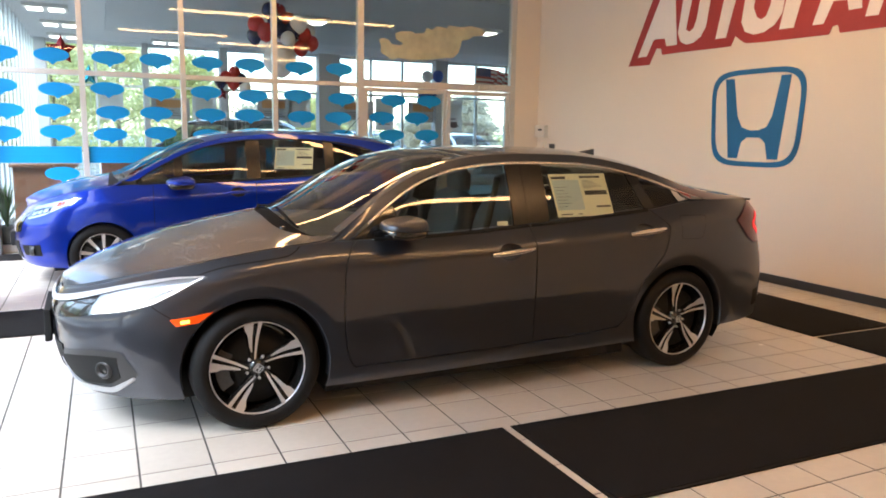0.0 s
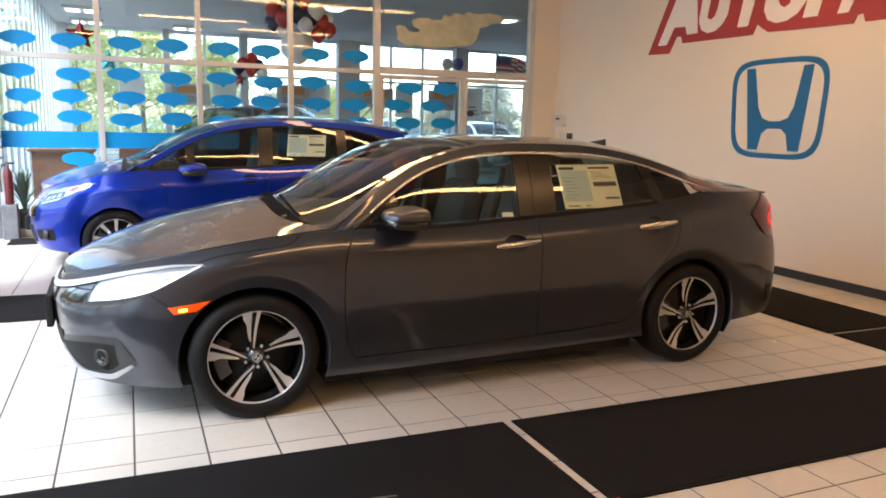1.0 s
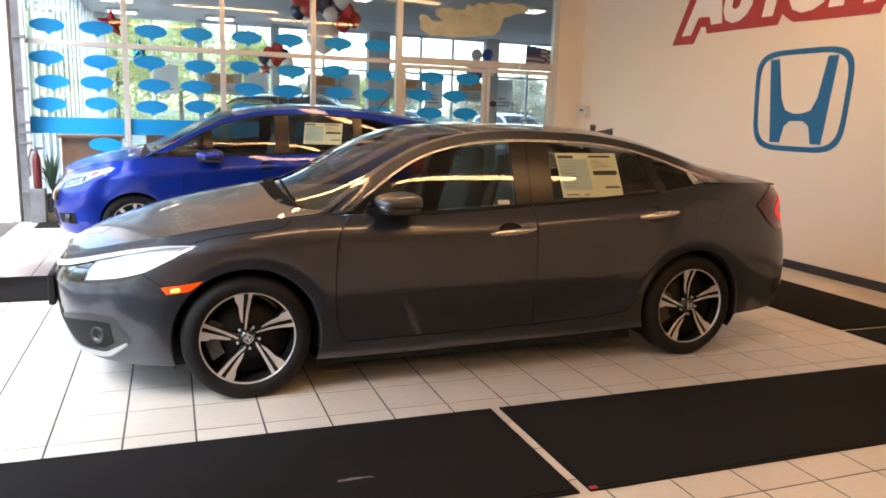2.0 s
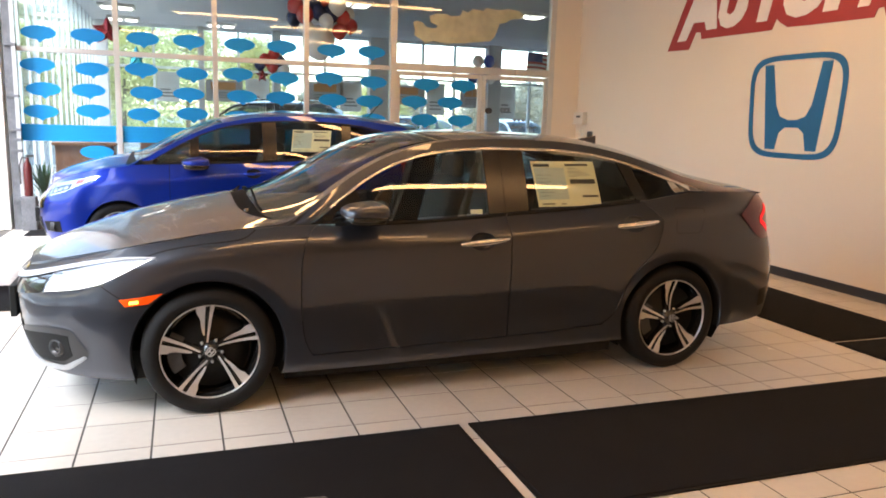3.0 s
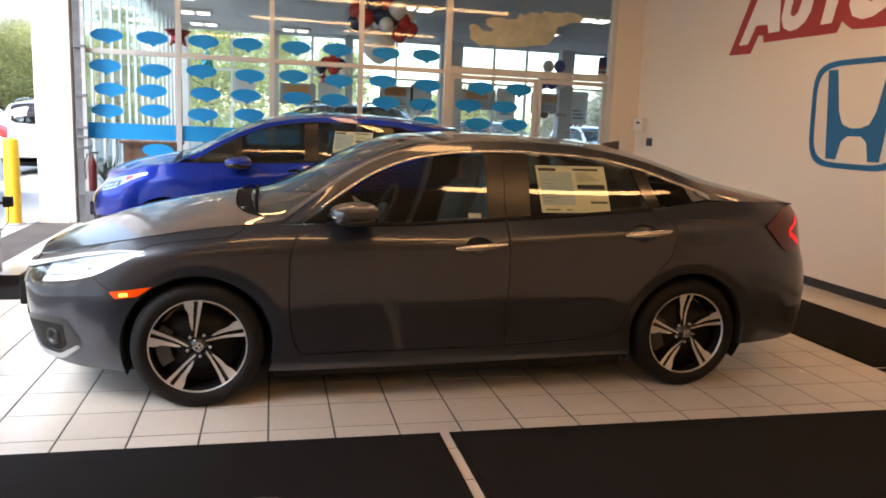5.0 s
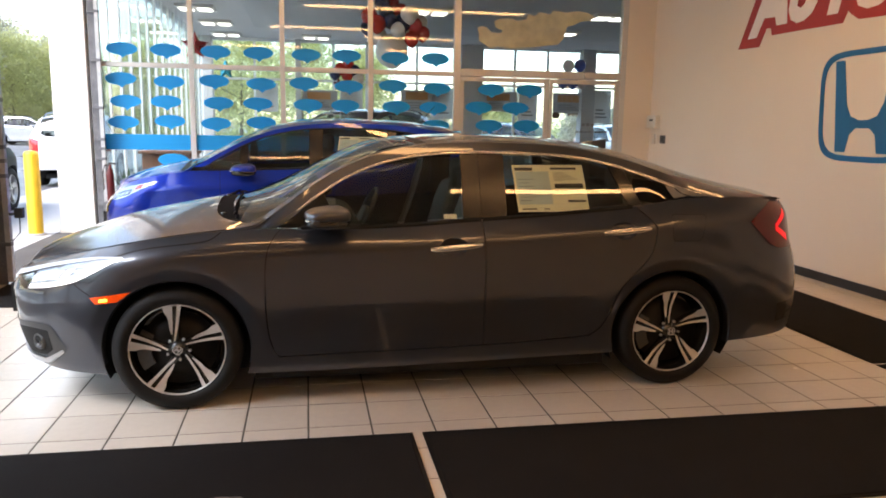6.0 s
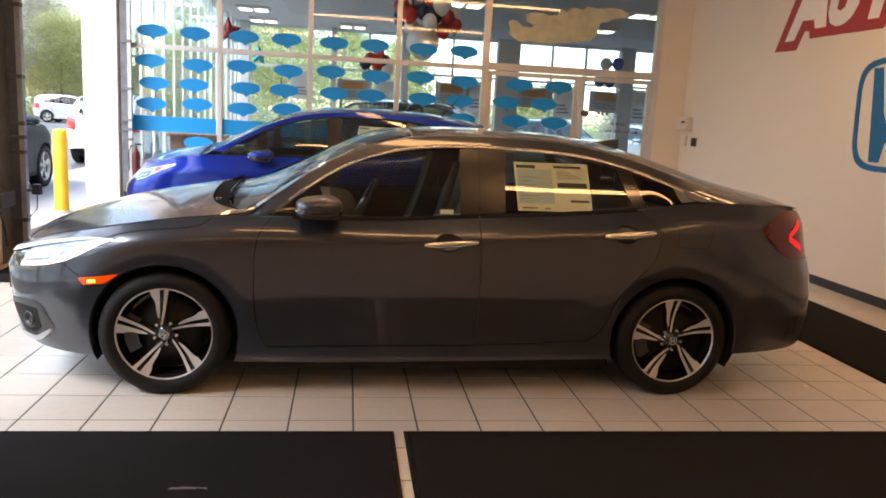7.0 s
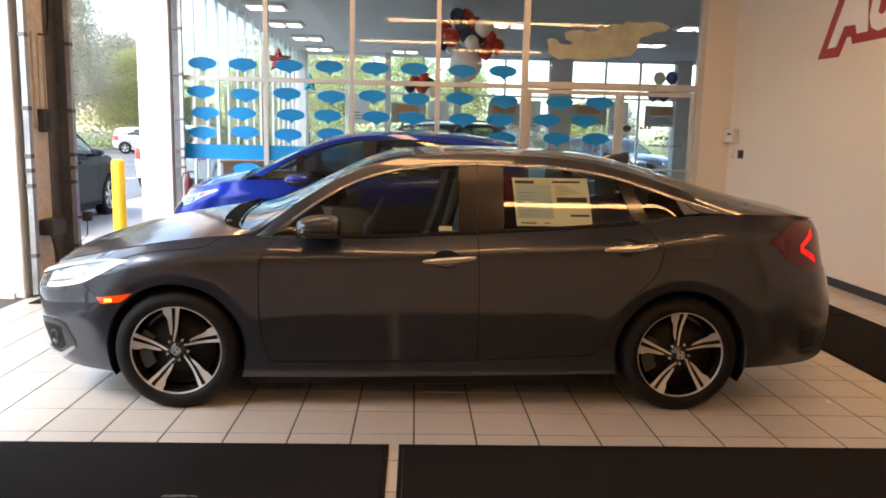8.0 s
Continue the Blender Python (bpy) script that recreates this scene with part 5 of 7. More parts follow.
S.tuck = (curve((0.9, 0.0), (1.6, 0.006), (2.25, 0.008), (2.5, 0.0)), curve((0.9, 0.30), (1.7, 0.345), (2.1, 0.43), (2.4, 0.55)))
S.lean = lambda z: 0.372 * (z - 1.09) + 0.22 * (z - 1.09) ** 2

sedan = empty("sedan_car", Matrix.Translation((0.561, 4.528, 0)) @ Matrix.Rotation(radians(0.85), 4, "Z"))
tagged(sedan, "dark grey metallic four-door sedan on pale tiles", "car")


# upright edges of the doors, by height
edge_front = curve((0.268, 0.505), (0.30, 0.478), (0.40, 0.450), (0.57, 0.438), (0.72, 0.439), (0.82, 0.451), (0.89, 0.484), (0.94, 0.537))
edge_rear = curve((0.318, 2.20), (0.36, 2.262), (0.42, 2.300), (0.58, 2.362), (0.674, 2.445), (0.796, 2.538), (0.917, 2.556), (1.03, 2.465))
door_mid = curve((0.0, 1.588), (0.5, 1.587), (1.0, 1.573))
door_low = curve((0.4, 0.268), (1.6, 0.288), (2.3, 0.322))


def by_height(edge, z_lo, z_hi, x_guess, shift):
    """The door edge as a function of the height share of a panel."""
    def at(u):
        x = x_guess
        for _ in range(6):
            x = edge(z_lo(x) + u * (z_hi(x) - z_lo(x)))
        return x + shift
    return at


body = empty("body")
body.parent = sedan
underbody(S, sedan, 0.145)
for sg in (-1, 1):
    side_top = S.belt
    fl = lambda x: S.bottom(x) + 0.055 * min(1.0, max(0.0, (x - 0.25) / 0.1))
    ql = lambda x: S.bottom(x) + 0.06
    flank(S, "fender", const(S.front), by_height(edge_front, fl, side_top, 0.47, -0.003), fl, side_top, GREY_PAINT, body, sg, 22, 40)
    flank(S, "front_door", by_height(edge_front, door_low, side_top, 0.47, 0.002), lambda u: door_mid(u) - 0.0025, door_low, side_top, GREY_PAINT, sedan, sg, 52, 36, arches=False, holes=[bowl_of(1.285, 1.562, 0.822, 0.846)])
    flank(S, "rear_door", lambda u: door_mid(u) + 0.0025, by_height(edge_rear, door_low, side_top, 2.45, -0.0025), door_low, side_top, GREY_PAINT, sedan, sg, 48, 36, holes=[bowl_of(2.240, 2.515, 0.898, 0.922)])
    flank(S, "quarter_panel", by_height(edge_rear, ql, side_top, 2.45, 0.0025), const(S.rear), ql, side_top, GREY_PAINT, body, sg, 20, 40)
    flank(S, "rocker_panel", const(0.33), const(2.40), lambda x: S.bottom(x) - 0.005, lambda x: door_low(x) - 0.005, GREY_PAINT, body, sg, 60, 8)
    # glasshouse
    flank(S, "roof_rail", const(0.42), const(2.90), lambda x: max(S.belt(x) + 0.002, dlo(x) + 0.010), lambda x: max(S.rail(x), S.belt(x) + 0.004), GREY_PAINT, body, sg, 60, 4, upper=True, arches=False)
    flank(S, "rear_pillar", const(2.80), const(3.55), lambda x: S.belt(x) + 0.001 if x > 2.905 else max(S.belt(x), dlo(x)) + 0.004, S.rail, GREY_PAINT, body, sg, 20, 6, upper=True, arches=False, skirt=0)
    flank(S, "front_side_glass", lambda u: 0.80 - 0.06 * u, const(1.475), lambda x: S.belt(x) + 0.018, lambda x: dlo(x) - 0.020, CAR_GLASS, sedan, sg, 20, 8, upper=True, arches=False, skirt=0, off=-0.006)
    flank(S, "rear_side_glass", const(1.715), lambda u: 2.42 - 0.10 * u, lambda x: S.belt(x) + 0.018, lambda x: dlo(x) - 0.020, CAR_GLASS, sedan, sg, 18, 8, upper=True, arches=False, skirt=0, off=-0.006)
    for a, b in ((0.80, 1.475), (1.715, 2.40)):
        flank(S, "tint_film", const(a), const(b), lambda x: S.belt(x) + 0.018, lambda x: dlo(x) - 0.020, TINT_FILM, sedan, sg, 12, 6, upper=True, arches=False, skirt=0, off=-0.030)
    flank(S, "quarter_glass", lambda u: 2.505 - 0.09 * u, const(2.80), lambda x: S.belt(x) + 0.012, lambda x: max(S.belt(x) + 0.014, dlo(x) - 0.022), TINT_GLASS, sedan, sg, 12, 6, upper=True, arches=False, skirt=0, off=-0.006)
    flank(S, "centre_pillar", const(1.475), const(1.5715), lambda x: S.belt(x) + 0.006, lambda x: dlo(x) - 0.008, PILLAR_BLACK, sedan, sg, 6, 8, upper=True, arches=False, off=-0.002)
    flank(S, "centre_pillar", const(1.5745), const(1.715), lambda x: S.belt(x) + 0.006, lambda x: dlo(x) - 0.008, PILLAR_BLACK, sedan, sg, 6, 8, upper=True, arches=False, off=-0.002)
    flank(S, "rear_divider", lambda u: 2.425 - 0.10 * u, lambda u: 2.502 - 0.09 * u, lambda x: S.belt(x) + 0.006, lambda x: dlo(x) - 0.010, GLOSS_BLACK, sedan, sg, 4, 8, upper=True, arches=False, off=-0.002)
    flank(S, "mirror_sail", const(0.50), lambda u: 0.80 - 0.06 * u, lambda x: S.belt(x) + 0.006, lambda x: max(S.belt(x) + 0.010, dlo(x) - 0.012), GLOSS_BLACK, sedan, sg, 8, 6, upper=True, arches=False, off=-0.001)
    strip_on(S, "chrome_moulding", [(x, z) for x, z in span(dlo, 0.60, 1.572, 34)], 0.015, CHROME, sedan, sg, upper=True, label="bright chrome window moulding")
    strip_on(S, "chrome_moulding", [(x, z) for x, z in span(dlo, 1.578, 2.42, 30)], 0.015, CHROME, sedan, sg, upper=True)
    strip_on(S, "chrome_moulding", [(x, z - 0.002) for x, z in span(dlo, 2.424, 2.86, 16)], 0.018, CHROME, sedan, sg, upper=True)
    flank(S, "chrome_corner", lambda u: 2.690 - 0.045 * u, const(2.845), lambda x: S.belt(x) + 0.012, lambda x: max(S.belt(x) + 0.014, dlo(x) - 0.006), CHROME, sedan, sg, 8, 4, upper=True, arches=False, skirt=0.004, off=0.0008, label="chrome wedge behind the quarter glass")
    # flared tip of the moulding at its rear end
    bm = bmesh.new()
    tip = [(2.70, 1.150), (2.80, 1.118), (2.905, 1.092), (2.80, 1.092), (2.74, 1.108)]
    prism(bm, tip, 0, 0.004, "xz")
    for v in bm.verts:
        v.co.y = sg * (S.glasshouse(v.co.x, v.co.z) + 0.003 + v.co.y)
    part("chrome_tip", bm, CHROME, sedan)
    strip_on(S, "belt_moulding", span(lambda x: S.belt(x) + 0.004, 0.62, 1.570, 24), 0.020, MATT_BLACK, sedan, sg, off=0.0)
    strip_on(S, "belt_moulding", span(lambda x: S.belt(x) + 0.004, 1.578, 2.44, 24), 0.020, MATT_BLACK, sedan, sg, off=0.0)
    ring_lip(S, "wheel_arch", 0.0, GREY_PAINT, body, sg)
    ring_lip(S, "wheel_arch", S.base, GREY_PAINT, body, sg)
    door_handle(S, 1.285, 1.562, 0.822, 0.846, sg, sedan, CHROME, paint=GREY_PAINT)
    door_handle(S, 2.240, 2.515, 0.898, 0.922, sg, sedan, CHROME, paint=GREY_PAINT)
    mirror(sedan, 0.750, 0.835, 0.992, sg, GREY_PAINT, 0.93)
    # side marker
    flank(S, "side_marker", lambda u: -0.378 - 0.026 * u, lambda u: -0.276 + 0.067 * u, lambda x: 0.566 + 0.108 * (x + 0.378), lambda x: 0.599 + 0.144 * (x + 0.404), AMBER, sedan, sg, 12, 4, off=0.003, arches=False, skirt=0.006, label="lit amber side marker")
    flank(S, "marker_bulb", const(-0.358), const(-0.318), lambda x: 0.577 + 0.1 * (x + 0.36), lambda x: 0.592 + 0.12 * (x + 0.36), AMBER_BULB, sedan, sg, 4, 3, off=0.0046, arches=False, skirt=0)
    # shut lines of the hood and between bumper and fender
    shut = curve((-0.315, 0.780), (-0.222, 0.817), (-0.115, 0.841), (-0.006, 0.855), (0.10, 0.866), (0.160, 0.876), (0.195, 0.892), (0.225, 0.915))
    strip_on(S, "shut_line", span(shut, -0.312, 0.225, 26), 0.006, MATT_BLACK, body, sg, off=0.0006, height=0.0003)
    seam = curve((-0.480, 0.662), (-0.440, 0.632), (-0.395, 0.602))
    strip_on(S, "shut_line", span(seam, -0.478, -0.397, 6), 0.005, MATT_BLACK, body, sg, off=0.0006, height=0.0003)
    # wheels
    wheel(0.320, 0.236, 0.205, sedan, 0.0, sg * 0.868, 0.320, sg, "twin", turn=0.7)
    wheel(0.320, 0.236, 0.205, sedan, S.base, sg * 0.868, 0.320, sg, "twin")
    # headlamp
    lamp = empty("headlamp")
    lamp.parent = sedan
    low_line = curve((19.8, 0.914), (22.1, 0.897), (26.4, 0.836), (31.2, 0.788), (38.8, 0.775), (52.0, 0.790))
    wing_line = curve((19.8, 0.916), (26.0, 0.932), (31.0, 0.943), (45.0, 0.948), (60.0, 0.935), (90.0, 0.915))
    top_line = curve((19.8, 0.920), (26.0, 0.942), (31.0, 0.957), (45.0, 0.972), (60.0, 0.972), (90.0, 0.962))

    def lamp_low(s):
        return low_line(19.8 + 32.2 * s)

    def lamp_high(s):
        return wing_line(19.8 + 32.2 * s)
    nose_panel(S, "reflector", 19.8, 52, lamp_low, lamp_high, LAMP_INNER, lamp, sg, 0.003, 26, 6, label="bright headlamp bowl")
    nose_panel(S, "light_guide", 21, 51, lambda s: low_line(21 + 30 * s) + 0.006, lambda s: low_line(21 + 30 * s) + 0.010 + 0.034 * min(1.0, s / 0.25), DRL, lamp, sg, 0.0055, 24, 3, skirt=0, label="lit white light strip")
    for k in range(4):
        a0 = 34 + 4.4 * k
        nose_panel(S, "led_cell", a0, a0 + 3.4, const(0.845), const(0.905), LED, lamp, sg, 0.0062, 4, 3, skirt=0.004, label="square headlamp cell")
    nose_panel(S, "lens", 19.4, 52.6, lambda s: low_line(19.4 + 33.2 * s) - 0.006, lambda s: wing_line(19.4 + 33.2 * s) + 0.003, LAMP_LENS, lamp, sg, 0.010, 26, 6)
    nose_panel(S, "chrome_wing", 20.5, 90, lambda s: wing_line(20.5 + 69.5 * s), lambda s: top_line(20.5 + 69.5 * s), MACHINED, sedan, sg, lambda s: 0.005 + 0.012 * min(1.0, s / 0.4), 30, 4, label="bright chrome bar over the grille")
    # fog lamp bay
    fog = empty("fog_lamp")
    fog.parent = sedan
    bay_low = curve((34.5, 0.212), (40, 0.125), (46.8, 0.050), (59, 0.040), (66, 0.075), (74, 0.30))
    bay_high = curve((34.5, 0.225), (37, 0.33), (39.3, 0.425), (51, 0.455), (66, 0.42), (74, 0.36))
    nose_panel(S, "bezel", 34.5, 74, lambda s: bay_low(34.5 + 39.5 * s), lambda s: bay_high(34.5 + 39.5 * s), CHARCOAL, fog, sg, 0.004, 30, 8)
    nose_panel(S, "pocket", 41, 70, lambda s: bay_low(41 + 29 * s) + 0.085 - 0.03 * s, lambda s: bay_high(41 + 29 * s) - 0.055, MATT_BLACK, fog, sg, 0.0055, 20, 6)
    nose_panel(S, "lower_lip", 36.5, 73, lambda s: bay_low(36.5 + 36.5 * s), lambda s: bay_low(36.5 + 36.5 * s) + 0.055 * math.sin(math.pi * (0.06 + 0.90 * s)) ** 0.6, LIP_PAINT, sedan, sg, lambda s: 0.008 + 0.012 * math.sin(math.pi * s), 26, 3, label="bright lower lip")
    p, q = S.end_point(radians(47), 0.265), S.end_point(radians(50), 0.265)
    bm = bmesh.new()
    lathe(bm, [(0.0, 0.004), (0.026, 0.0), (0.030, -0.012), (0.038, -0.016), (0.046, -0.006), (0.050, 0.02)], (0, 0, 0), "x", 24)
    ob = part("lamp", bm, CHARCOAL, fog)
    ob.matrix_basis = Matrix.Translation((p.x, sg * p.y, p.z)) @ Matrix.Rotation(-sg * math.atan2(p.x - q.x, p.y - q.y), 4, "Z")
    bm = bmesh.new()
    lathe(bm, [(0.0, -0.006), (0.018, -0.003), (0.027, 0.002)], (0, 0, 0), "x", 20)
    part("lamp_glass", bm, GLOSS_BLACK, ob)
    # tail lamp: a bright C of red light in a dark red lens
    tl = empty("tail_lamp")
    tl.parent = sedan
    tail_low = curve((13.8, 0.836), (18.6, 0.762), (24.0, 0.690), (30.6, 0.657), (38.4, 0.657), (58, 0.657))
    tail_high = curve((13.8, 0.846), (17.0, 0.885), (24.0, 0.950), (30.0, 0.984), (58, 0.996))
    nose_panel(S, "lens", 13.8, 58, lambda s: tail_low(13.8 + 44.2 * s), lambda s: tail_high(13.8 + 44.2 * s), RED_LENS, tl, sg, 0.010, 26, 8, back=True, label="dark red tail lamp lens")
    nose_panel(S, "light_bar", 28.5, 40, lambda s: 0.795 + 0.10 * s, lambda s: 0.830 + 0.115 * s, RED_BAR, tl, sg, 0.0125, 8, 2, back=True, skirt=0, label="lit red light bar")
    nose_panel(S, "light_bar", 28.5, 40, lambda s: 0.780 - 0.075 * s, lambda s: 0.822 - 0.065 * s, RED_BAR, tl, sg, 0.0125, 8, 2, back=True, skirt=0)
    # fuel flap on the near flank
    if sg < 0:
        flank(S, "fuel_flap", lambda u: 2.655 - 0.01 * u, lambda u: 2.815 + 0.03 * u, const(0.852), const(0.995), GREY_PAINT, sedan, sg, 8, 6, off=0.0018, arches=False, skirt=0.004)
        rim = [(2.668, 0.850), (2.810, 0.850), (2.830, 0.866), (2.850, 0.985), (2.838, 0.997), (2.660, 0.997), (2.647, 0.985), (2.652, 0.866), (2.668, 0.850)]
        for a, b in zip(rim, rim[1:]):
            strip_on(S, "flap_gap", [a, ((a[0] + b[0]) / 2, (a[1] + b[1]) / 2), b], 0.0032, MATT_BLACK, sedan, sg, off=0.0022, height=0.0004)

# nose, tail, hood, screens, roof and deck
nose_panel(S, "front_bumper", 0, 90, const(0.0), const(1.0), GREY_PAINT, sedan, 0, 0.0, 48, 40)
nose_panel(S, "grille", 53, 90, lambda s: 0.79 - 0.02 * s, const(0.935), GLOSS_BLACK, sedan, 0, 0.006, 12, 6, label="black front grille")
nose_panel(S, "lower_grille", 70, 90, const(0.16), const(0.46), MATT_BLACK, sedan, 0, 0.005, 8, 5)
nose_panel(S, "rear_bumper", 0, 90, const(0.0), const(0.655), GREY_PAINT, sedan, 0, lambda s: 0.012 * min(1.0, max(0.0, s - 0.30) / 0.25) ** 2, 40, 24, back=True)
nose_panel(S, "tail_panel", 0, 90, const(0.655), const(1.0), GREY_PAINT, sedan, 0, 0.0, 40, 12, back=True)
for sg in (-1, 1):
    nose_panel(S, "rear_reflector", 28, 52, const(0.10), const(0.24), MATT_BLACK, sedan, sg, 0.012, 10, 3, back=True)
plate = part("plate_bracket", block(-0.958, -0.925, -0.26, 0.26, 0.40, 0.565, 0.006), MATT_BLACK, sedan)
X_NOSE = S.end_point(math.pi / 2, 1.0).x
top_panel(S, "hood", X_NOSE + 0.012, 0.465, WET_PAINT, sedan, 0.985, 54, 26, 0.002, 0.0, -0.30, bend=(2, 6))
top_panel(S, "hood_surround", X_NOSE, 0.465, GREY_PAINT, body, 1.0, 54, 26, -0.004, 0.0, -0.30, bend=(2, 6))
top_panel(S, "cowl", 0.467, 0.475, COWL_BLACK, sedan, 0.96, 10, 26, -0.006, -0.30, -0.215, bend=(6, 8))
fair(top_panel(S, "windscreen", 0.465, 1.30, WET_SCREEN, sedan, 0.93, 44, 22, 0.001, -0.215, -0.06, skirt=0, bend=(8, 2)))
top_panel(S, "screen_surround", 1.25, 1.335, MATT_BLACK, sedan, 0.96, 4, 12, -0.003, -0.06, -0.06, skirt=0)
top_panel(S, "roof", 1.315, 2.56, WET_PAINT, sedan, 1.0, 30, 14, 0.0, -0.06, 0.05)
top_panel(S, "rear_screen", 2.565, 3.08, TINT_GLASS, sedan, 0.93, 18, 12, 0.0, 0.05, 0.10, skirt=0)
top_panel(S, "deck", 3.09, 3.60, GREY_PAINT, sedan, 1.0, 14, 14, 0.0, 0.09, 0.02)
for sg in (-1, 1):
    bm = bmesh.new()
    rows = [[], [], [], []]
    for i in range(41):
        x = 0.43 + (1.30 - 0.43) * i / 40
        for k, f in enumerate((0.925, 0.95, 0.975, 1.0)):
            p = S.top(x, f)
            rows[k].append((p.x, sg * p.y, p.z))
    sheet(bm, rows)
    part("windscreen_pillar", bm, GREY_PAINT, body)
    bm = bmesh.new()
    rows = [[], []]
    for i in range(21):
        x = 2.56 + (3.12 - 2.56) * i / 20
        for k, f in enumerate((0.925, 1.0)):
            p = S.top(x, f)
            rows[k].append((p.x, sg * p.y, p.z))
    sheet(bm, rows)
    part("rear_screen_pillar", bm, GREY_PAINT, body)
bm = bmesh.new()
rows = []
for i in range(9):
    u = i / 8
    x, hgt = 2.40 + 0.21 * u, 0.080 * u ** 1.2
    z = S.ridge(x) - 0.004
    wdt = 0.035 * (1 - 0.6 * u)
    rows.append([(x, -wdt, z - 0.03), (x, -wdt * 0.3, z + hgt), (x, wdt * 0.3, z + hgt), (x, wdt, z - 0.03)])
sheet(bm, rows)
bm.faces.new([bm.verts.new(p) for p in rows[-1]])
part("aerial_fin", bm, GREY_PAINT, sedan)
for y0, y1, pivot in ((-0.58, -0.04, -0.52), (0.04, 0.58, 0.08)):
    bm = bmesh.new()
    pts = []
    for i in range(12):
        yy = y0 + (y1 - y0) * i / 11
        f = min(0.93, abs(yy) / 0.80)
        x = 0.48 - 0.215 * (1 - f ** 8) + 0.02 * i / 11
        p = S.top(x, f)
        pts.append((p.x, yy, p.z + 0.008))
    tube(bm, pts, 0.0065, 6)
    wiper = part("wiper", bm, COWL_BLACK, sedan)
    f = abs(pivot) / 0.80
    p = S.top(0.49 - 0.30 * (1 - f ** 6), f)
    bm = bmesh.new()
    tube(bm, [(p.x, pivot, p.z - 0.008), (p.x + 0.03, pivot + 0.08, p.z + 0.002), (p.x + 0.055, pivot + 0.18, p.z + 0.012)], [0.012, 0.009, 0.006], 8)
    part("arm", bm, COWL_BLACK, wiper)
    bm = bmesh.new()
    lathe(bm, [(0.0, 0.006), (0.013, 0.004), (0.017, -0.002), (0.017, -0.02)], (p.x, pivot, p.z), "z", 12)
    part("pivot_cap", bm, GLOSS_BLACK, wiper)
# dark inner shell, floor pan and cabin
bm = bmesh.new()
for sg in (-1, 1):
    rows = []
    for j in range(9):
        row = []
        for i in range(49):
            x = -0.70 + (3.45 + 0.70) * i / 48
            z0, z1 = max(S.bottom(x), 0.20), S.belt(x) - 0.01
            z = z0 + (z1 - z0) * j / 8
            y = max(0.02, S.side(x, z) - 0.05)
            for ax in (0.0, S.base):
                if math.hypot(x - ax, z - S.hub) < S.arch + 0.02:
                    y = min(y, 0.56)
            row.append((x, sg * y, z))
        rows.append(row)
    sheet(bm, rows)
part("inner_shell", bm, MATT_BLACK, body)
part("floor_pan", block(-0.42, 3.02, -0.58, 0.58, 0.120, 0.22), MATT_BLACK, body)
part("floor_pan_side", block(0.37, 2.33, -0.77, 0.77, 0.118, 0.205), MATT_BLACK, body)
bm = bmesh.new()
rounded(bm, (0.62, 0, 0.86), (0.34, 0.70, 0.11), 0.5, 0.35)
part("dashboard", bm, DASH, sedan)
part("rear_shelf", block(2.62, 3.05, -0.60, 0.60, 0.93, 0.955, 0.01), DASH, sedan)
seats(sedan, SEAT, [(1.30, "bucket"), (2.16, "bench")], 0.36, 0.36)
for sg in (-1, 1):
    bm = bmesh.new()
    rows = []
    for i in range(9):
        u = i / 8
        x, y, z = 1.475 - 0.10 * u - 0.05 * u * u, sg * (0.60 + 0.035 * u), 1.235 - 0.50 * u
        rows.append([(x - 0.022, y, z), (x - 0.022, y + sg * 0.003, z), (x + 0.022, y + sg * 0.003, z), (x + 0.022, y, z)])
    sheet(bm, rows)
    part("seat_belt", bm, GREY_SEAT, sedan, "grey seat belt strap")
sw_ob = empty("steering_wheel")
sw_ob.parent = sedan
sw_ob.matrix_basis = Matrix.Translation((0.98, -0.36, 0.93)) @ Matrix.Rotation(radians(-65), 4, "Y")
bm = bmesh.new()
tube(bm, [(0.18 * math.cos(2 * math.pi * k / 24), 0.18 * math.sin(2 * math.pi * k / 24), 0) for k in range(25)], 0.014, 8, cap=False)
part("wheel_rim", bm, DASH, sw_ob)
bm = bmesh.new()
rounded(bm, (0, 0, 0), (0.07, 0.09, 0.03), 0.6, 0.6)
part("airbag_hub", bm, DASH, sw_ob)
bm = bmesh.new()
box(bm, -0.17, 0.02, -0.015, 0.015, -0.01, 0.008)
part("wheel_spoke", bm, DASH, sw_ob)


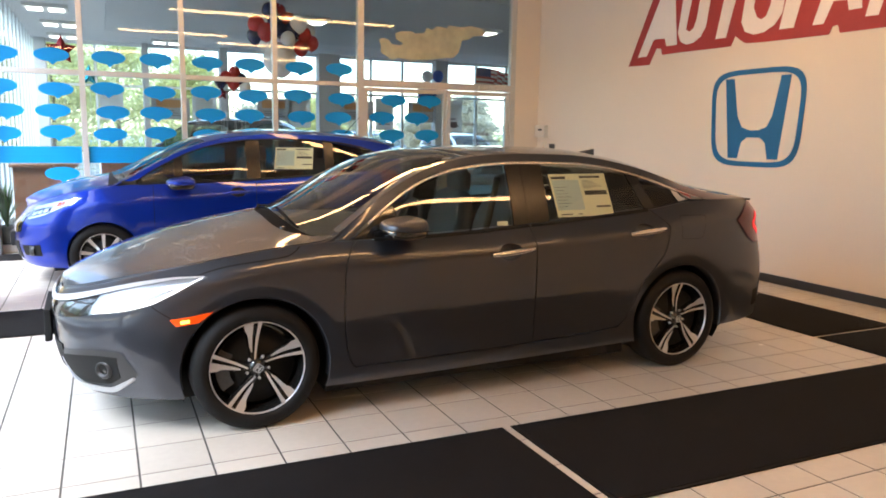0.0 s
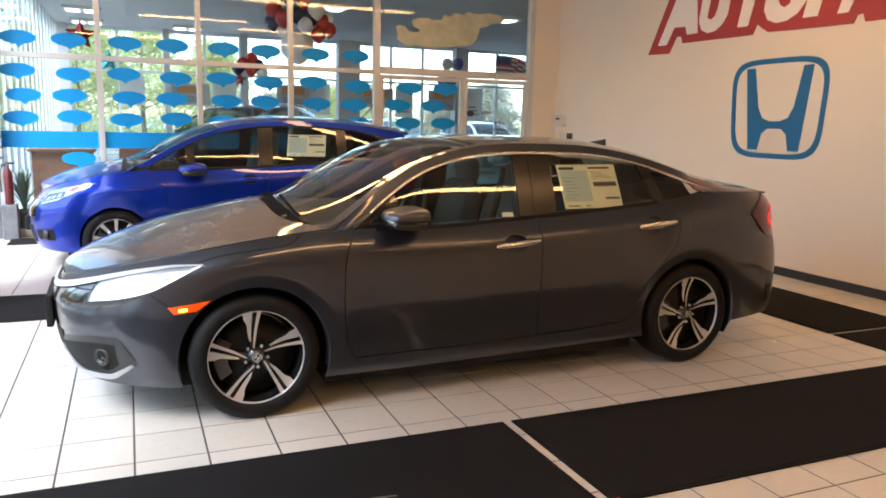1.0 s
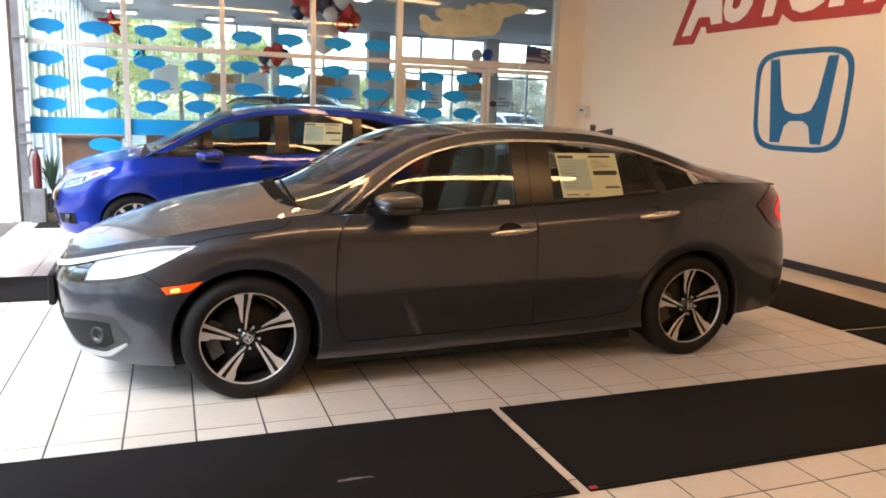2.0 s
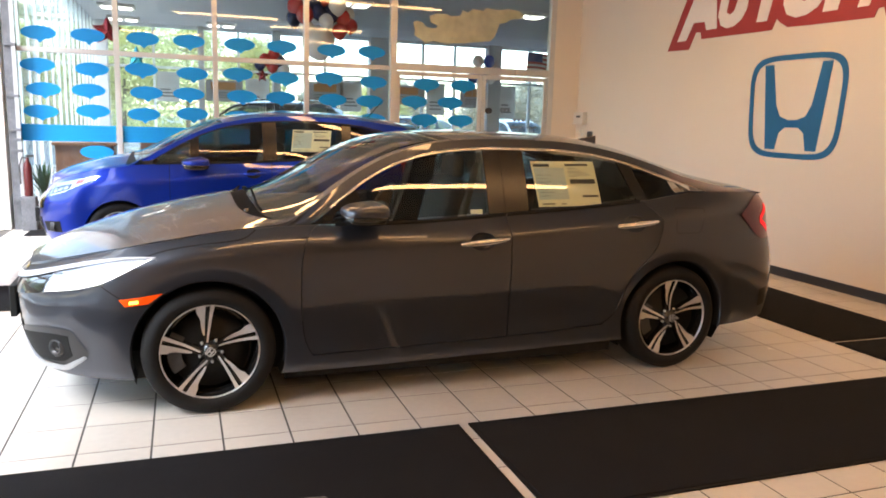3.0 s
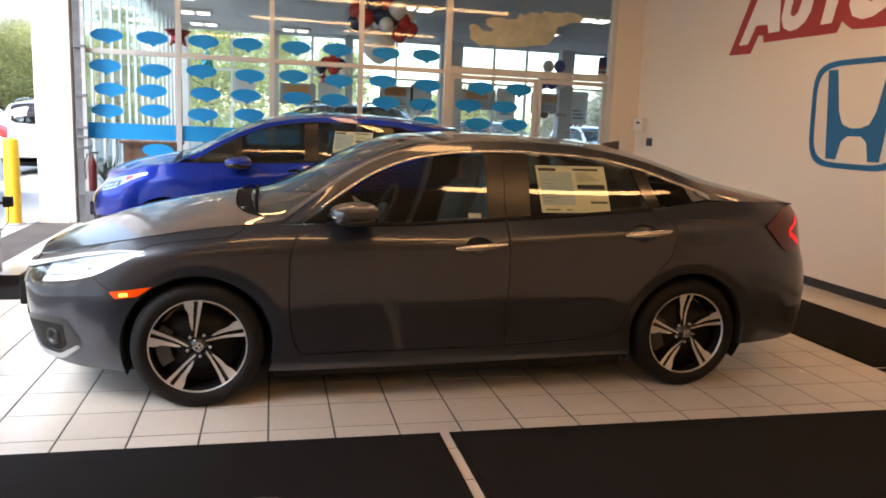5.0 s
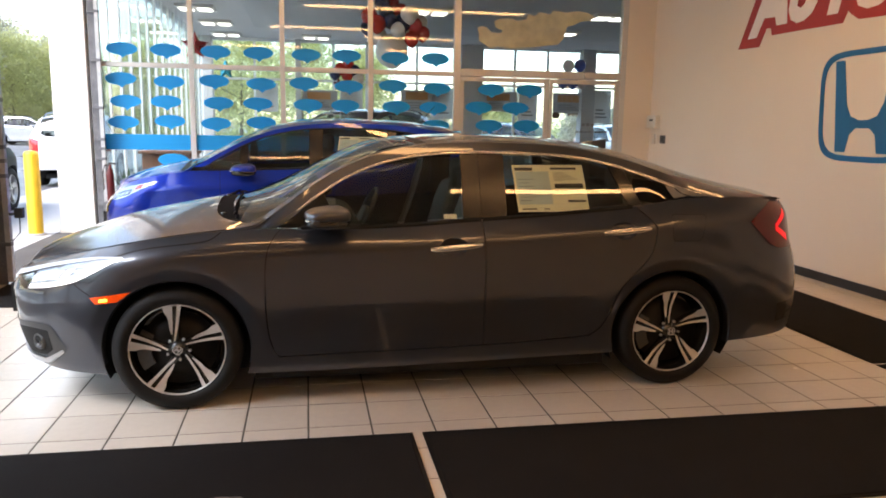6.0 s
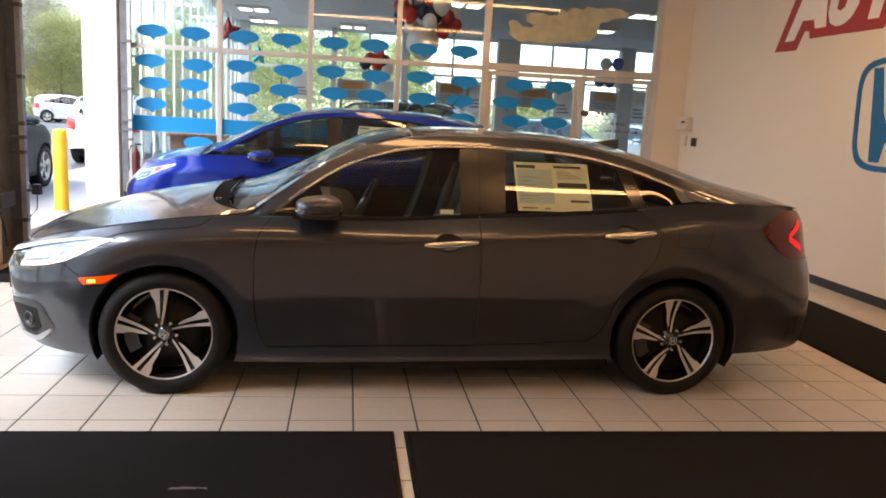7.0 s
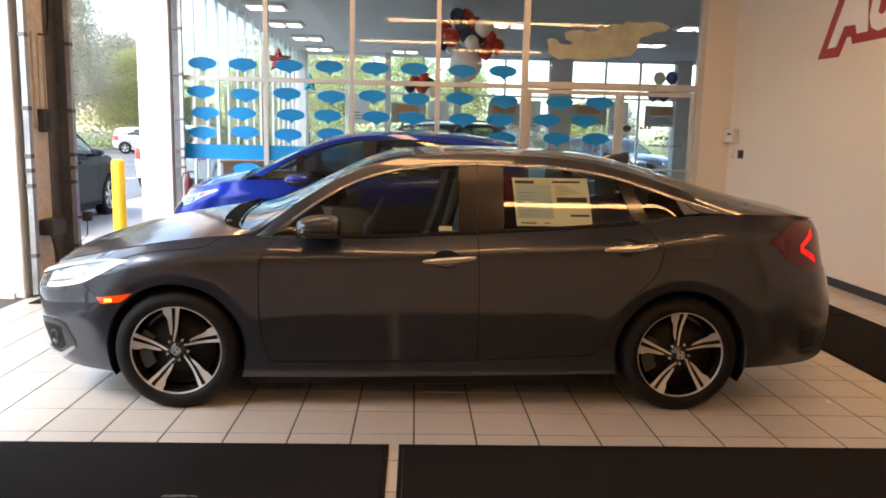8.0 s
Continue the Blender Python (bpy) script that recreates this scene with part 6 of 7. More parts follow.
def window_label(parent, shape, x0, x1, z0, z1, sign, tilt=0.0):
    """A printed sheet behind the glass: bars stand for its print."""
    lab = empty("window_label")
    lab.parent = parent

    def piece(a0, a1, c0, c1, mat, off, nm):
        bm = bmesh.new()
        rows = []
        for j in range(5):
            row = []
            for i in range(5):
                a, c = a0 + (a1 - a0) * i / 4, c0 + (c1 - c0) * j / 4
                x = x0 + a * (x1 - x0) + tilt * (c - 0.5)
                z = z0 + c * (z1 - z0) - tilt * 0.12 * a
                row.append((x, sign * (shape.glasshouse(x, z) - 0.016 + off), z))
            rows.append(row)
        sheet(bm, rows)
        part(nm, bm, mat, lab)
    piece(0, 1, 0, 1, PAPER, 0.0, "sheet")
    piece(0.03, 0.50, 0.16, 0.86, PAPER_BLUE, 0.0012, "blue_field")
    for a0, a1, c0, c1 in ((0.03, 0.28, 0.88, 0.945), (0.53, 0.90, 0.90, 0.945), (0.56, 0.96, 0.50, 0.60), (0.72, 0.97, 0.20, 0.245), (0.06, 0.26, 0.05, 0.075), (0.36, 0.44, 0.05, 0.07)):
        piece(a0, a1, c0, c1, INK, 0.0018, "print_bar")
    for k in range(7):
        piece(0.56, 0.70 + 0.04 * ((k * 5) % 6), 0.66 + 0.03 * k, 0.667 + 0.03 * k, INK, 0.0018, "print_line")
        piece(0.06, 0.20 + 0.03 * ((k * 3) % 5), 0.24 + 0.075 * k, 0.247 + 0.075 * k, INK, 0.0018, "print_line")
    return lab


window_label(sedan, S, 1.775, 2.185, 1.005, 1.255, -1, -0.022)
bm = bmesh.new()
rows = [[(x, -(S.glasshouse(x, z) - 0.012), z) for x in (1.37, 1.40, 1.44)] for z in (0.972, 0.985, 0.996)]
sheet(bm, rows)
part("small_sticker", bm, PAPER, sedan)

# ---- other cars: one builder for hatchback and parked SUVs ----


def plain_car(name, label, shape, m, paint, dl, splits, glass_x, screen, lamps, wheels, mirrors=None, handles=(), inside=None, roof_rails=False, cladding=None, rows=24):
    """A car from its skin: splits are the door edges, glass_x the window edges, screen the two screens along x."""
    car = empty(name, m)
    tagged(car, label, "car")
    bd = empty("body")
    bd.parent = car
    underbody(shape, car, 0.17)
    d0, d1, d2 = splits
    for sg in (-1, 1):
        base_z = shape.bottom
        flank(shape, "fender", const(shape.front), const(d0 - 0.003), base_z, shape.belt, paint, bd, sg, 20, rows)
        flank(shape, "front_door", const(d0 + 0.002), const(d1 - 0.0025), lambda x: base_z(x) + 0.07, shape.belt, paint, car, sg, 30, rows, holes=[bowl_of(*handles[0])])
        flank(shape, "rear_door", const(d1 + 0.0025), lambda u: d2 - 0.0025 - 0.25 * (1 - u) ** 2, lambda x: base_z(x) + 0.07, shape.belt, paint, car, sg, 30, rows, holes=[bowl_of(*handles[1])])
        flank(shape, "quarter_panel", lambda u: d2 + 0.0025 - 0.25 * (1 - u) ** 2, const(shape.rear), base_z, shape.belt, paint, bd, sg, 18, rows)
        flank(shape, "rocker_panel", const(0.33), const(shape.base - 0.3), lambda x: base_z(x) - 0.004, lambda x: base_z(x) + 0.066, cladding or paint, bd, sg, 30, 4)
        flank(shape, "roof_rail", const(screen[0] + 0.05), const(screen[3] - 0.02), lambda x: max(shape.belt(x) + 0.002, dl(x) + 0.006), lambda x: max(shape.rail(x), shape.belt(x) + 0.006), paint, bd, sg, 46, 4, upper=True, arches=False)
        flank(shape, "rear_pillar", const(glass_x[-1][1] + 0.01), const(screen[3] + 0.10), lambda x: shape.belt(x) + 0.001, lambda x: max(shape.rail(x), shape.belt(x) + 0.003), paint, bd, sg, 14, 6, upper=True, arches=False, skirt=0)
        for k, (a, b) in enumerate(glass_x):
            flank(shape, "side_glass", const(a), const(b), lambda x: shape.belt(x) + 0.016, lambda x: max(shape.belt(x) + 0.018, dl(x) - 0.014), CAR_GLASS if k < 3 else TINT_GLASS, car, sg, 14, 7, upper=True, arches=False, off=-0.005, skirt=0)
        flank(shape, "tint_film", const(glass_x[0][0]), const(glass_x[-1][1]), lambda x: shape.belt(x) + 0.016, lambda x: max(shape.belt(x) + 0.018, dl(x) - 0.014), TINT_FILM, car, sg, 24, 5, upper=True, arches=False, off=-0.030, skirt=0)
        edges = [(glass_x[0][0] - 0.05, glass_x[0][0])] + [(glass_x[k][1], glass_x[k + 1][0]) for k in range(len(glass_x) - 1)] + [(glass_x[-1][1], glass_x[-1][1] + 0.03)]
        for a, b in edges:
            flank(shape, "pillar_trim", const(a), const(b), lambda x: shape.belt(x) + 0.004, lambda x: max(shape.belt(x) + 0.006, dl(x) + 0.004), PILLAR_BLACK, car, sg, 3, 7, upper=True, arches=False, off=-0.002)
        strip_on(shape, "belt_moulding", span(lambda x: shape.belt(x) + 0.006, glass_x[0][0] - 0.03, glass_x[-1][1], 24), 0.022, MATT_BLACK, car, sg, off=0.0)
        strip_on(shape, "top_moulding", span(lambda x: dl(x), glass_x[0][0], glass_x[-1][1], 24), 0.016, MATT_BLACK, car, sg, upper=True, off=0.0)
        for cx in (0.0, shape.base):
            ring_lip(shape, "wheel_arch", cx, cladding or paint, bd, sg)
            wheel(wheels[0], wheels[1], 0.19, car, cx, sg * (shape.half - 0.03), wheels[0], sg, wheels[2])
        if mirrors:
            mirror(car, mirrors[0], mirrors[1], mirrors[2], sg, paint, 1.05)
        for h in handles:
            door_handle(shape, *h, sg, car, paint, paint=MATT_BLACK)
        a0, a1, v0, v1 = lamps["head"]
        hl = empty("headlamp")
        hl.parent = car
        nose_panel(shape, "reflector", a0, a1, lambda s: v1 - 0.01 - (v1 - v0) * min(1.0, s / 0.6), lambda s: v1 + 0.03 * s, CHROME, hl, sg, 0.003, 12, 4)
        nose_panel(shape, "lamp_mask", a0 + 0.52 * (a1 - a0), a1, lambda s: v0 + 0.012, lambda s: v1 - 0.035 + 0.03 * s, GLOSS_BLACK, hl, sg, 0.0045, 8, 4)
        for k in range(3):
            am = a0 + (0.58 + 0.13 * k) * (a1 - a0)
            nose_panel(shape, "lamp_cell", am, am + 0.085 * (a1 - a0), const(v0 + 0.03), const(v1 - 0.045), CHROME, hl, sg, 0.006, 3, 3, skirt=0)
        nose_panel(shape, "turn_unit", a0 + 11, a0 + 17, const(v1 - 0.05), const(v1), AMBER_PLAIN, hl, sg, 0.006, 4, 3)
        nose_panel(shape, "lens", a0 - 1, a1 + 1, lambda s: v1 - 0.016 - (v1 - v0) * min(1.0, s / 0.6), lambda s: v1 + 0.006 + 0.03 * s, LAMP_LENS, hl, sg, 0.010, 12, 4)
        a0, a1, v0, v1 = lamps["tail"]
        nose_panel(shape, "tail_lamp", a0, a1, const(v0), const(v1), RED_PLAIN, car, sg, 0.008, 10, 5, back=True)
        fg = empty("fog_lamp")
        fg.parent = car
        nose_panel(shape, "bezel", 42, 60, const(0.18), const(0.36), MATT_BLACK, fg, sg, 0.005, 8, 4)
        p = shape.end_point(radians(50), 0.27)
        bm = bmesh.new()
        lathe(bm, [(0.0, -0.008), (0.036, -0.012), (0.044, -0.018), (0.050, 0.02)], (p.x - 0.004, sg * (p.y + 0.004), p.z), "x", 20)
        part("lamp", bm, CALIPER, fg)
    nose_panel(shape, "front_bumper", 0, 90, const(0.0), const(1.0), paint, car, 0, 0.0, 36, 28)
    nose_panel(shape, "grille", 62, 90, const(0.62), const(0.90), GLOSS_BLACK, car, 0, 0.006, 10, 5)
    nose_panel(shape, "lower_grille", 66, 90, const(0.10), const(0.45), MATT_BLACK, car, 0, 0.005, 10, 5)
    nose_panel(shape, "rear_bumper", 0, 90, const(0.0), const(0.55), paint, car, 0, lambda s: 0.012 * min(1.0, max(0.0, s - 0.3) / 0.25), 32, 14, back=True)
    nose_panel(shape, "tail_panel", 0, 90, const(0.55), const(1.0), paint, car, 0, 0.0, 32, 10, back=True)
    part("plate_bracket", block(shape.nose(0.45) - 0.025, shape.nose(0.45) + 0.02, -0.25, 0.25, 0.36, 0.50, 0.006), MATT_BLACK, car)
    s0, s1, s2, s3 = screen
    x_nose = shape.end_point(math.pi / 2, 1.0).x
    top_panel(shape, "hood", x_nose + 0.02, s0 - 0.06, paint, car, 0.95, 30, 14, 0.0, 0.0, 0.02)
    top_panel(shape, "hood_surround", x_nose, s0 + 0.02, paint, bd, 1.0, 34, 14, -0.005, 0.0, 0.0)
    top_panel(shape, "cowl", s0 - 0.10, s0 + 0.06, MATT_BLACK, car, 0.95, 5, 10, 0.001, 0.02, -0.02)
    top_panel(shape, "windscreen", s0, s1, CAR_SCREEN, car, 0.955, 20, 12, 0.001, -0.05, -0.05, skirt=0)
    top_panel(shape, "roof", s1 + 0.005, s2, paint, car, 1.0, 24, 12, 0.0, -0.05, 0.02)
    top_panel(shape, "rear_screen", s2 + 0.005, s3, TINT_GLASS, car, 0.90, 10, 12, 0.001, 0.02, 0.02, skirt=0)
    for sg in (-1, 1):
        for nm, xa, xb, f in (("windscreen_pillar", s0 - 0.05, s1 + 0.03, 0.95), ("rear_screen_pillar", s2, s3 + 0.02, 0.90)):
            bm = bmesh.new()
            rws = [[], []]
            for i in range(25):
                x = xa + (xb - xa) * i / 24
                for k, ff in enumerate((f, 1.0)):
                    p = shape.top(x, ff)
                    rws[k].append((p.x, sg * p.y, p.z))
            sheet(bm, rws)
            part(nm, bm, paint, bd)
        if roof_rails:
            bm = bmesh.new()
            pts = []
            for i in range(15):
                x = s1 + 0.15 + (s2 - s1 - 0.25) * i / 14
                p = shape.top(x, 0.92)
                pts.append((p.x, sg * p.y, p.z + (0.0 if i in (0, 14) else 0.05)))
            tube(bm, pts, 0.018, 8)
            part("roof_bar", bm, GLOSS_BLACK, car)
    bm = bmesh.new()
    for sg in (-1, 1):
        grid = []
        for j in range(7):
            row = []
            for i in range(41):
                x = x_nose + 0.2 + (shape.tail(0.5) - 0.25 - x_nose - 0.2) * i / 40
                z0, z1 = shape.bottom(x) + 0.02, shape.belt(x) - 0.01
                z = z0 + (z1 - z0) * j / 6
                y = max(0.02, shape.side(x, z) - 0.06)
                for ax in (0.0, shape.base):
                    if math.hypot(x - ax, z - shape.hub) < shape.arch + 0.02:
                        y = min(y, 0.5)
                row.append((x, sg * y, z))
            grid.append(row)
        sheet(bm, grid)
    part("inner_shell", bm, MATT_BLACK, bd)
    part("floor_pan", block(x_nose + 0.25, shape.tail(0.5) - 0.4, -0.58, 0.58, shape.low - 0.02, shape.low + 0.07), MATT_BLACK, bd)
    if inside:
        bm = bmesh.new()
        rounded(bm, (s0 + 0.22, 0, shape.belt(s0 + 0.3) - 0.06), (0.30, shape.half - 0.20, 0.10), 0.5, 0.35)
        part("dashboard", bm, DASH, car)
        seats(car, inside, [(splits[0] + 0.72, "bucket"), (splits[1] + 0.55, "bench")], 0.34, 0.46)
    return car


AMBER_PLAIN = material("amber_lens_unlit", (0.65, 0.10, 0.02), 0.2, coat=1.0, grain=0.1, grain_scale=90)
RED_PLAIN = material("red_lens_unlit", (0.42, 0.015, 0.02), 0.2, coat=1.0, grain=0.1, grain_scale=60)

# ---- blue hatchback ----
B = Shape(
    nose=curve((0.15, -0.70), (0.25, -0.76), (0.42, -0.80), (0.56, -0.79), (0.68, -0.72), (0.85, -0.58)),
    tail=curve((0.18, 3.12), (0.35, 3.22), (0.55, 3.26), (0.80, 3.24), (1.0, 3.20), (1.10, 3.16)),
    front=0.20, rear=2.50, nf=2.8, nr=3.4, half=0.848, base=2.53, hub=0.302, arch=0.326, low=0.16, shoulder=0.055,
    crease=curve((-0.80, 0.62), (-0.4, 0.74), (0.0, 0.80), (0.6, 0.83), (1.6, 0.90), (2.4, 0.94), (3.2, 0.92)),
    section=curve((0.0, 0.07), (0.12, 0.035), (0.25, 0.032), (0.40, 0.030), (0.65, 0.012), (0.85, 0.004), (1.0, 0.0)),
    bottom=curve((-0.8, 0.22), (-0.5, 0.19), (0.4, 0.18), (2.2, 0.20), (2.9, 0.26), (3.2, 0.32)),
    belt=curve((-0.80, 0.655), (-0.68, 0.735), (-0.50, 0.815), (-0.30, 0.880), (-0.05, 0.935), (0.20, 0.968), (0.50, 0.978), (1.0, 0.988), (1.55, 1.012), (2.3, 1.062), (2.8, 1.10), (3.0, 1.085), (3.12, 1.03), (3.26, 0.93)),
    rail=curve((-1.0, 0.40), (0.0, 0.70), (0.14, 0.968), (0.30, 1.06), (0.50, 1.175), (0.75, 1.30), (1.0, 1.39), (1.35, 1.452), (1.77, 1.475), (2.3, 1.458), (2.7, 1.410), (2.95, 1.365), (3.06, 1.22), (3.16, 1.05), (3.25, 0.94)),
    rail_half=curve((0.10, 0.78), (0.5, 0.745), (1.0, 0.680), (1.77, 0.655), (2.5, 0.642), (2.95, 0.640), (3.1, 0.63), (3.2, 0.60)),
    ridge=curve((-0.80, 0.660), (-0.72, 0.780), (-0.55, 0.885), (-0.30, 0.970), (0.0, 1.035), (0.14, 1.062), (0.40, 1.19), (0.70, 1.335), (0.95, 1.438), (1.30, 1.500), (1.77, 1.528), (2.3, 1.515), (2.75, 1.472), (2.97, 1.435), (3.07, 1.25), (3.17, 1.06), (3.25, 0.945)),
    crown=2.4)
B.belt, B.rail, B.ridge, B.rail_half = eased(B.belt, -0.82, 3.28), eased(B.rail, -0.98, 3.27), eased(B.ridge, -0.80, 3.27), eased(B.rail_half, 0.10, 3.22)
b_dlo = curve((0.30, 1.00), (0.45, 1.095), (0.62, 1.19), (0.85, 1.295), (1.1, 1.365), (1.4, 1.408), (1.8, 1.420), (2.2, 1.405), (2.55, 1.355), (2.80, 1.27), (2.92, 1.16))
hatch = plain_car("hatchback_car", "bright blue metallic five-door hatchback before the glass wall", B, Matrix.Translation((-0.107, 8.585, 0)), BLUE_PAINT, b_dlo,
                  (0.46, 1.44, 2.28), [(0.36, 0.66), (0.74, 1.36), (1.50, 2.18), (2.28, 2.80)], (0.16, 0.98, 2.93, 3.10),
                  {"head": (20, 58, 0.81, 0.925), "tail": (14, 40, 0.62, 1.0)}, (0.302, 0.212, "ten"), (0.70, 0.845, 0.985),
                  [(1.16, 1.38, 0.885, 0.893), (2.02, 2.24, 0.93, 0.938)], GREY_SEAT)
window_label(hatch, B, 1.66, 2.06, 1.115, 1.335, -1, 0.03)
bm = bmesh.new()
tube(bm, [(2.62, -0.05, B.ridge(2.62)), (2.80, -0.05, B.ridge(2.62) + 0.20)], [0.006, 0.003], 6)
part("aerial", bm, MATT_BLACK, hatch)
bm = bmesh.new()
rws = []
for j in range(-10, 11):
    f = j / 10
    p = B.top(2.95 - 0.03 * f * f, abs(f) * 0.97)
    y = math.copysign(p.y, f)
    rws.append([(p.x - 0.06, y, p.z + 0.004), (p.x + 0.10, y, p.z - 0.005), (p.x + 0.10, y, p.z - 0.025), (p.x - 0.01, y, p.z - 0.03)])
sheet(bm, rws)
part("roof_spoiler", bm, BLUE_PAINT, hatch)

# ---- parked SUVs outside ----
U = Shape(
    nose=curve((0.20, -0.80), (0.35, -0.87), (0.60, -0.90), (0.80, -0.86), (0.95, -0.74)),
    tail=curve((0.22, 3.40), (0.45, 3.56), (0.75, 3.60), (1.0, 3.56), (1.15, 3.50)),
    front=0.22, rear=2.75, nf=3.0, nr=3.4, half=0.925, base=2.66, hub=0.358, arch=0.395, low=0.20, shoulder=0.06,
    crease=curve((-0.9, 0.74), (-0.4, 0.86), (0.0, 0.90), (1.0, 0.95), (2.4, 1.02), (3.5, 1.0)),
    section=curve((0.0, 0.06), (0.12, 0.035), (0.25, 0.030), (0.40, 0.028), (0.65, 0.012), (0.85, 0.004), (1.0, 0.0)),
    bottom=curve((-0.9, 0.28), (-0.5, 0.25), (0.4, 0.24), (2.3, 0.26), (3.0, 0.31), (3.6, 0.40)),
    belt=curve((-0.90, 0.82), (-0.75, 0.90), (-0.50, 0.97), (-0.10, 1.03), (0.3, 1.06), (0.7, 1.065), (1.6, 1.09), (2.5, 1.15), (3.0, 1.19), (3.3, 1.17), (3.6, 1.05)),
    rail=curve((-1.0, 0.40), (0.1, 0.80), (0.34, 1.06), (0.60, 1.26), (0.90, 1.43), (1.2, 1.55), (1.6, 1.60), (2.2, 1.60), (2.8, 1.565), (3.2, 1.50), (3.38, 1.32), (3.52, 1.10)),
    rail_half=curve((0.30, 0.82), (0.7, 0.74), (1.2, 0.65), (2.0, 0.62), (3.0, 0.61), (3.3, 0.64), (3.5, 0.66)),
    ridge=curve((-0.90, 0.825), (-0.80, 0.93), (-0.55, 1.02), (-0.10, 1.09), (0.30, 1.14), (0.65, 1.31), (1.0, 1.50), (1.3, 1.60), (1.8, 1.645), (2.4, 1.64), (3.0, 1.60), (3.24, 1.56), (3.40, 1.36), (3.54, 1.12)),
    crown=2.4)
u_dlo = curve((0.50, 1.09), (0.75, 1.27), (1.0, 1.41), (1.3, 1.50), (1.7, 1.535), (2.2, 1.53), (2.7, 1.49), (3.0, 1.42), (3.15, 1.30))


def suv(label, m, paint, cladding=MATT_BLACK, rails=True):
    return plain_car("parked_suv", label, U, m, paint, u_dlo, (0.50, 1.52, 2.42), [(0.62, 1.44), (1.56, 2.40), (2.50, 3.02)], (0.34, 1.22, 3.22, 3.44),
                     {"head": (26, 60, 0.70, 0.92), "tail": (10, 62, 0.58, 0.90)}, (0.358, 0.235, "silver"), (0.86, 0.90, 1.10), [(1.22, 1.46, 0.985, 0.990), (2.16, 2.38, 1.03, 1.035)], SEAT, rails, cladding, rows=16)


suv("grey-green SUV with black wheel arches, parked on wet asphalt", pose(-4.38, 13.0, -0.03, 0, 0, -88), TEAL_PAINT)
suv("silver SUV parked far across the car park", pose(-13.3, 47.5, -0.03, 0, 0, 180), SILVER_PAINT, None)
suv("white SUV with red tail lamps, parked tail towards the building", pose(-3.98, 21.2, -0.03, 0, 0, -90), WHITE_PAINT)
suv("glossy black SUV with roof bars on show behind the glass", pose(1.40, 14.8, -0.002, 0, 0, 55) @ Matrix.Scale(1.1, 4), BLACK_PAINT)
suv("black SUV parked at a slant outside the showroom", pose(9.2, 24.0, -0.03, 0, 0, 118), BLACK_PAINT)
suv("silver SUV parked outside the showroom", pose(12.6, 24.6, -0.03, 0, 0, 96), SILVER_PAINT)

# ---- things in the showroom ----


def balloon(x, y, z, r, mat, label, squash=1.12, string=False):
    tip = 0 if string else 20
    b = empty("balloon", pose(x, y, z, random.uniform(-tip, tip), random.uniform(-tip, tip), random.uniform(0, 360)))
    bm = bmesh.new()
    rounded(bm, (0, 0, 0), (r, r, r * squash), 1.0, 1.0, 14, 20)
    for v in bm.verts:
        if v.co.z < 0:
            k = 1 - 0.30 * (-v.co.z / (r * squash)) ** 2
            v.co.x, v.co.y = v.co.x * k, v.co.y * k
    part("skin", bm, mat, b)
    bm = bmesh.new()
    lathe(bm, [(0.004, -r * squash + 0.004), (0.010, -r * squash - 0.018), (0.004, -r * squash - 0.022)], steps=8)
    part("knot", bm, mat, b)
    if string:
        bm = bmesh.new()
        tube(bm, [(0, 0, -r * squash - 0.02), (0.01, 0, -0.5 * z), (0, 0, -z + 0.05)], 0.003, 5)
        part("string", bm, STRING, b)
        bm = bmesh.new()
        lathe(bm, [(0.0, -z + 0.06), (0.03, -z + 0.05), (0.04, -z), (0.0, -z)], steps=12)
        part("weight", bm, GREY_PLASTIC, b)
    return tagged(b, label, "balloon", group="balloons in the showroom")


# hanging cluster: red, navy and white round a large clear-white one
PLAN = [(2.25, 12.45, 3.20, "R"), (2.45, 12.35, 3.40, "N"), (2.62, 12.5, 3.42, "R"), (2.52, 12.3, 3.24, "N"), (2.36, 12.2, 3.05, "R"), (2.58, 12.2, 3.10, "N"), (2.75, 12.4, 3.28, "R"), (2.78, 12.25, 3.10, "N"),
        (2.95, 12.45, 3.26, "W"), (2.86, 12.15, 3.20, "W"), (2.68, 12.12, 2.96, "W"), (2.98, 12.3, 3.06, "R"), (3.10, 12.5, 3.14, "W"), (3.12, 12.35, 2.94, "R"), (2.92, 12.25, 2.84, "R"), (2.80, 12.55, 2.95, "W"), (2.24, 12.5, 3.02, "N"), (2.42, 12.5, 2.90, "W")]
TONES = {"R": (RED_BALLOON, "shiny red balloon in a hanging cluster"), "N": (NAVY_BALLOON, "shiny navy balloon in a hanging cluster"), "W": (WHITE_BALLOON, "pale white balloon in a hanging cluster")}
for x, y, z, c in PLAN:
    balloon(x, y, z, random.uniform(0.115, 0.14), *TONES[c])
balloon(2.62, 12.45, 2.66, 0.27, WHITE_BALLOON, "large pale white balloon under the cluster", 1.05)
for x, z, c in ((1.78, 2.36, "R"), (1.92, 2.44, "R"), (2.02, 2.34, "N"), (1.90, 2.26, "R"), (1.70, 2.28, "N"), (2.08, 2.22, "W")):
    balloon(x, 12.6, z, 0.095, *TONES[c], string=True)
bm = bmesh.new()
tube(bm, [(2.62, 12.4, 3.4), (2.63, 12.4, 3.69)], 0.006, 6)
tagged(part("ribbon", bm, STRING), "pale ribbon that holds the balloon cluster", "ribbon")
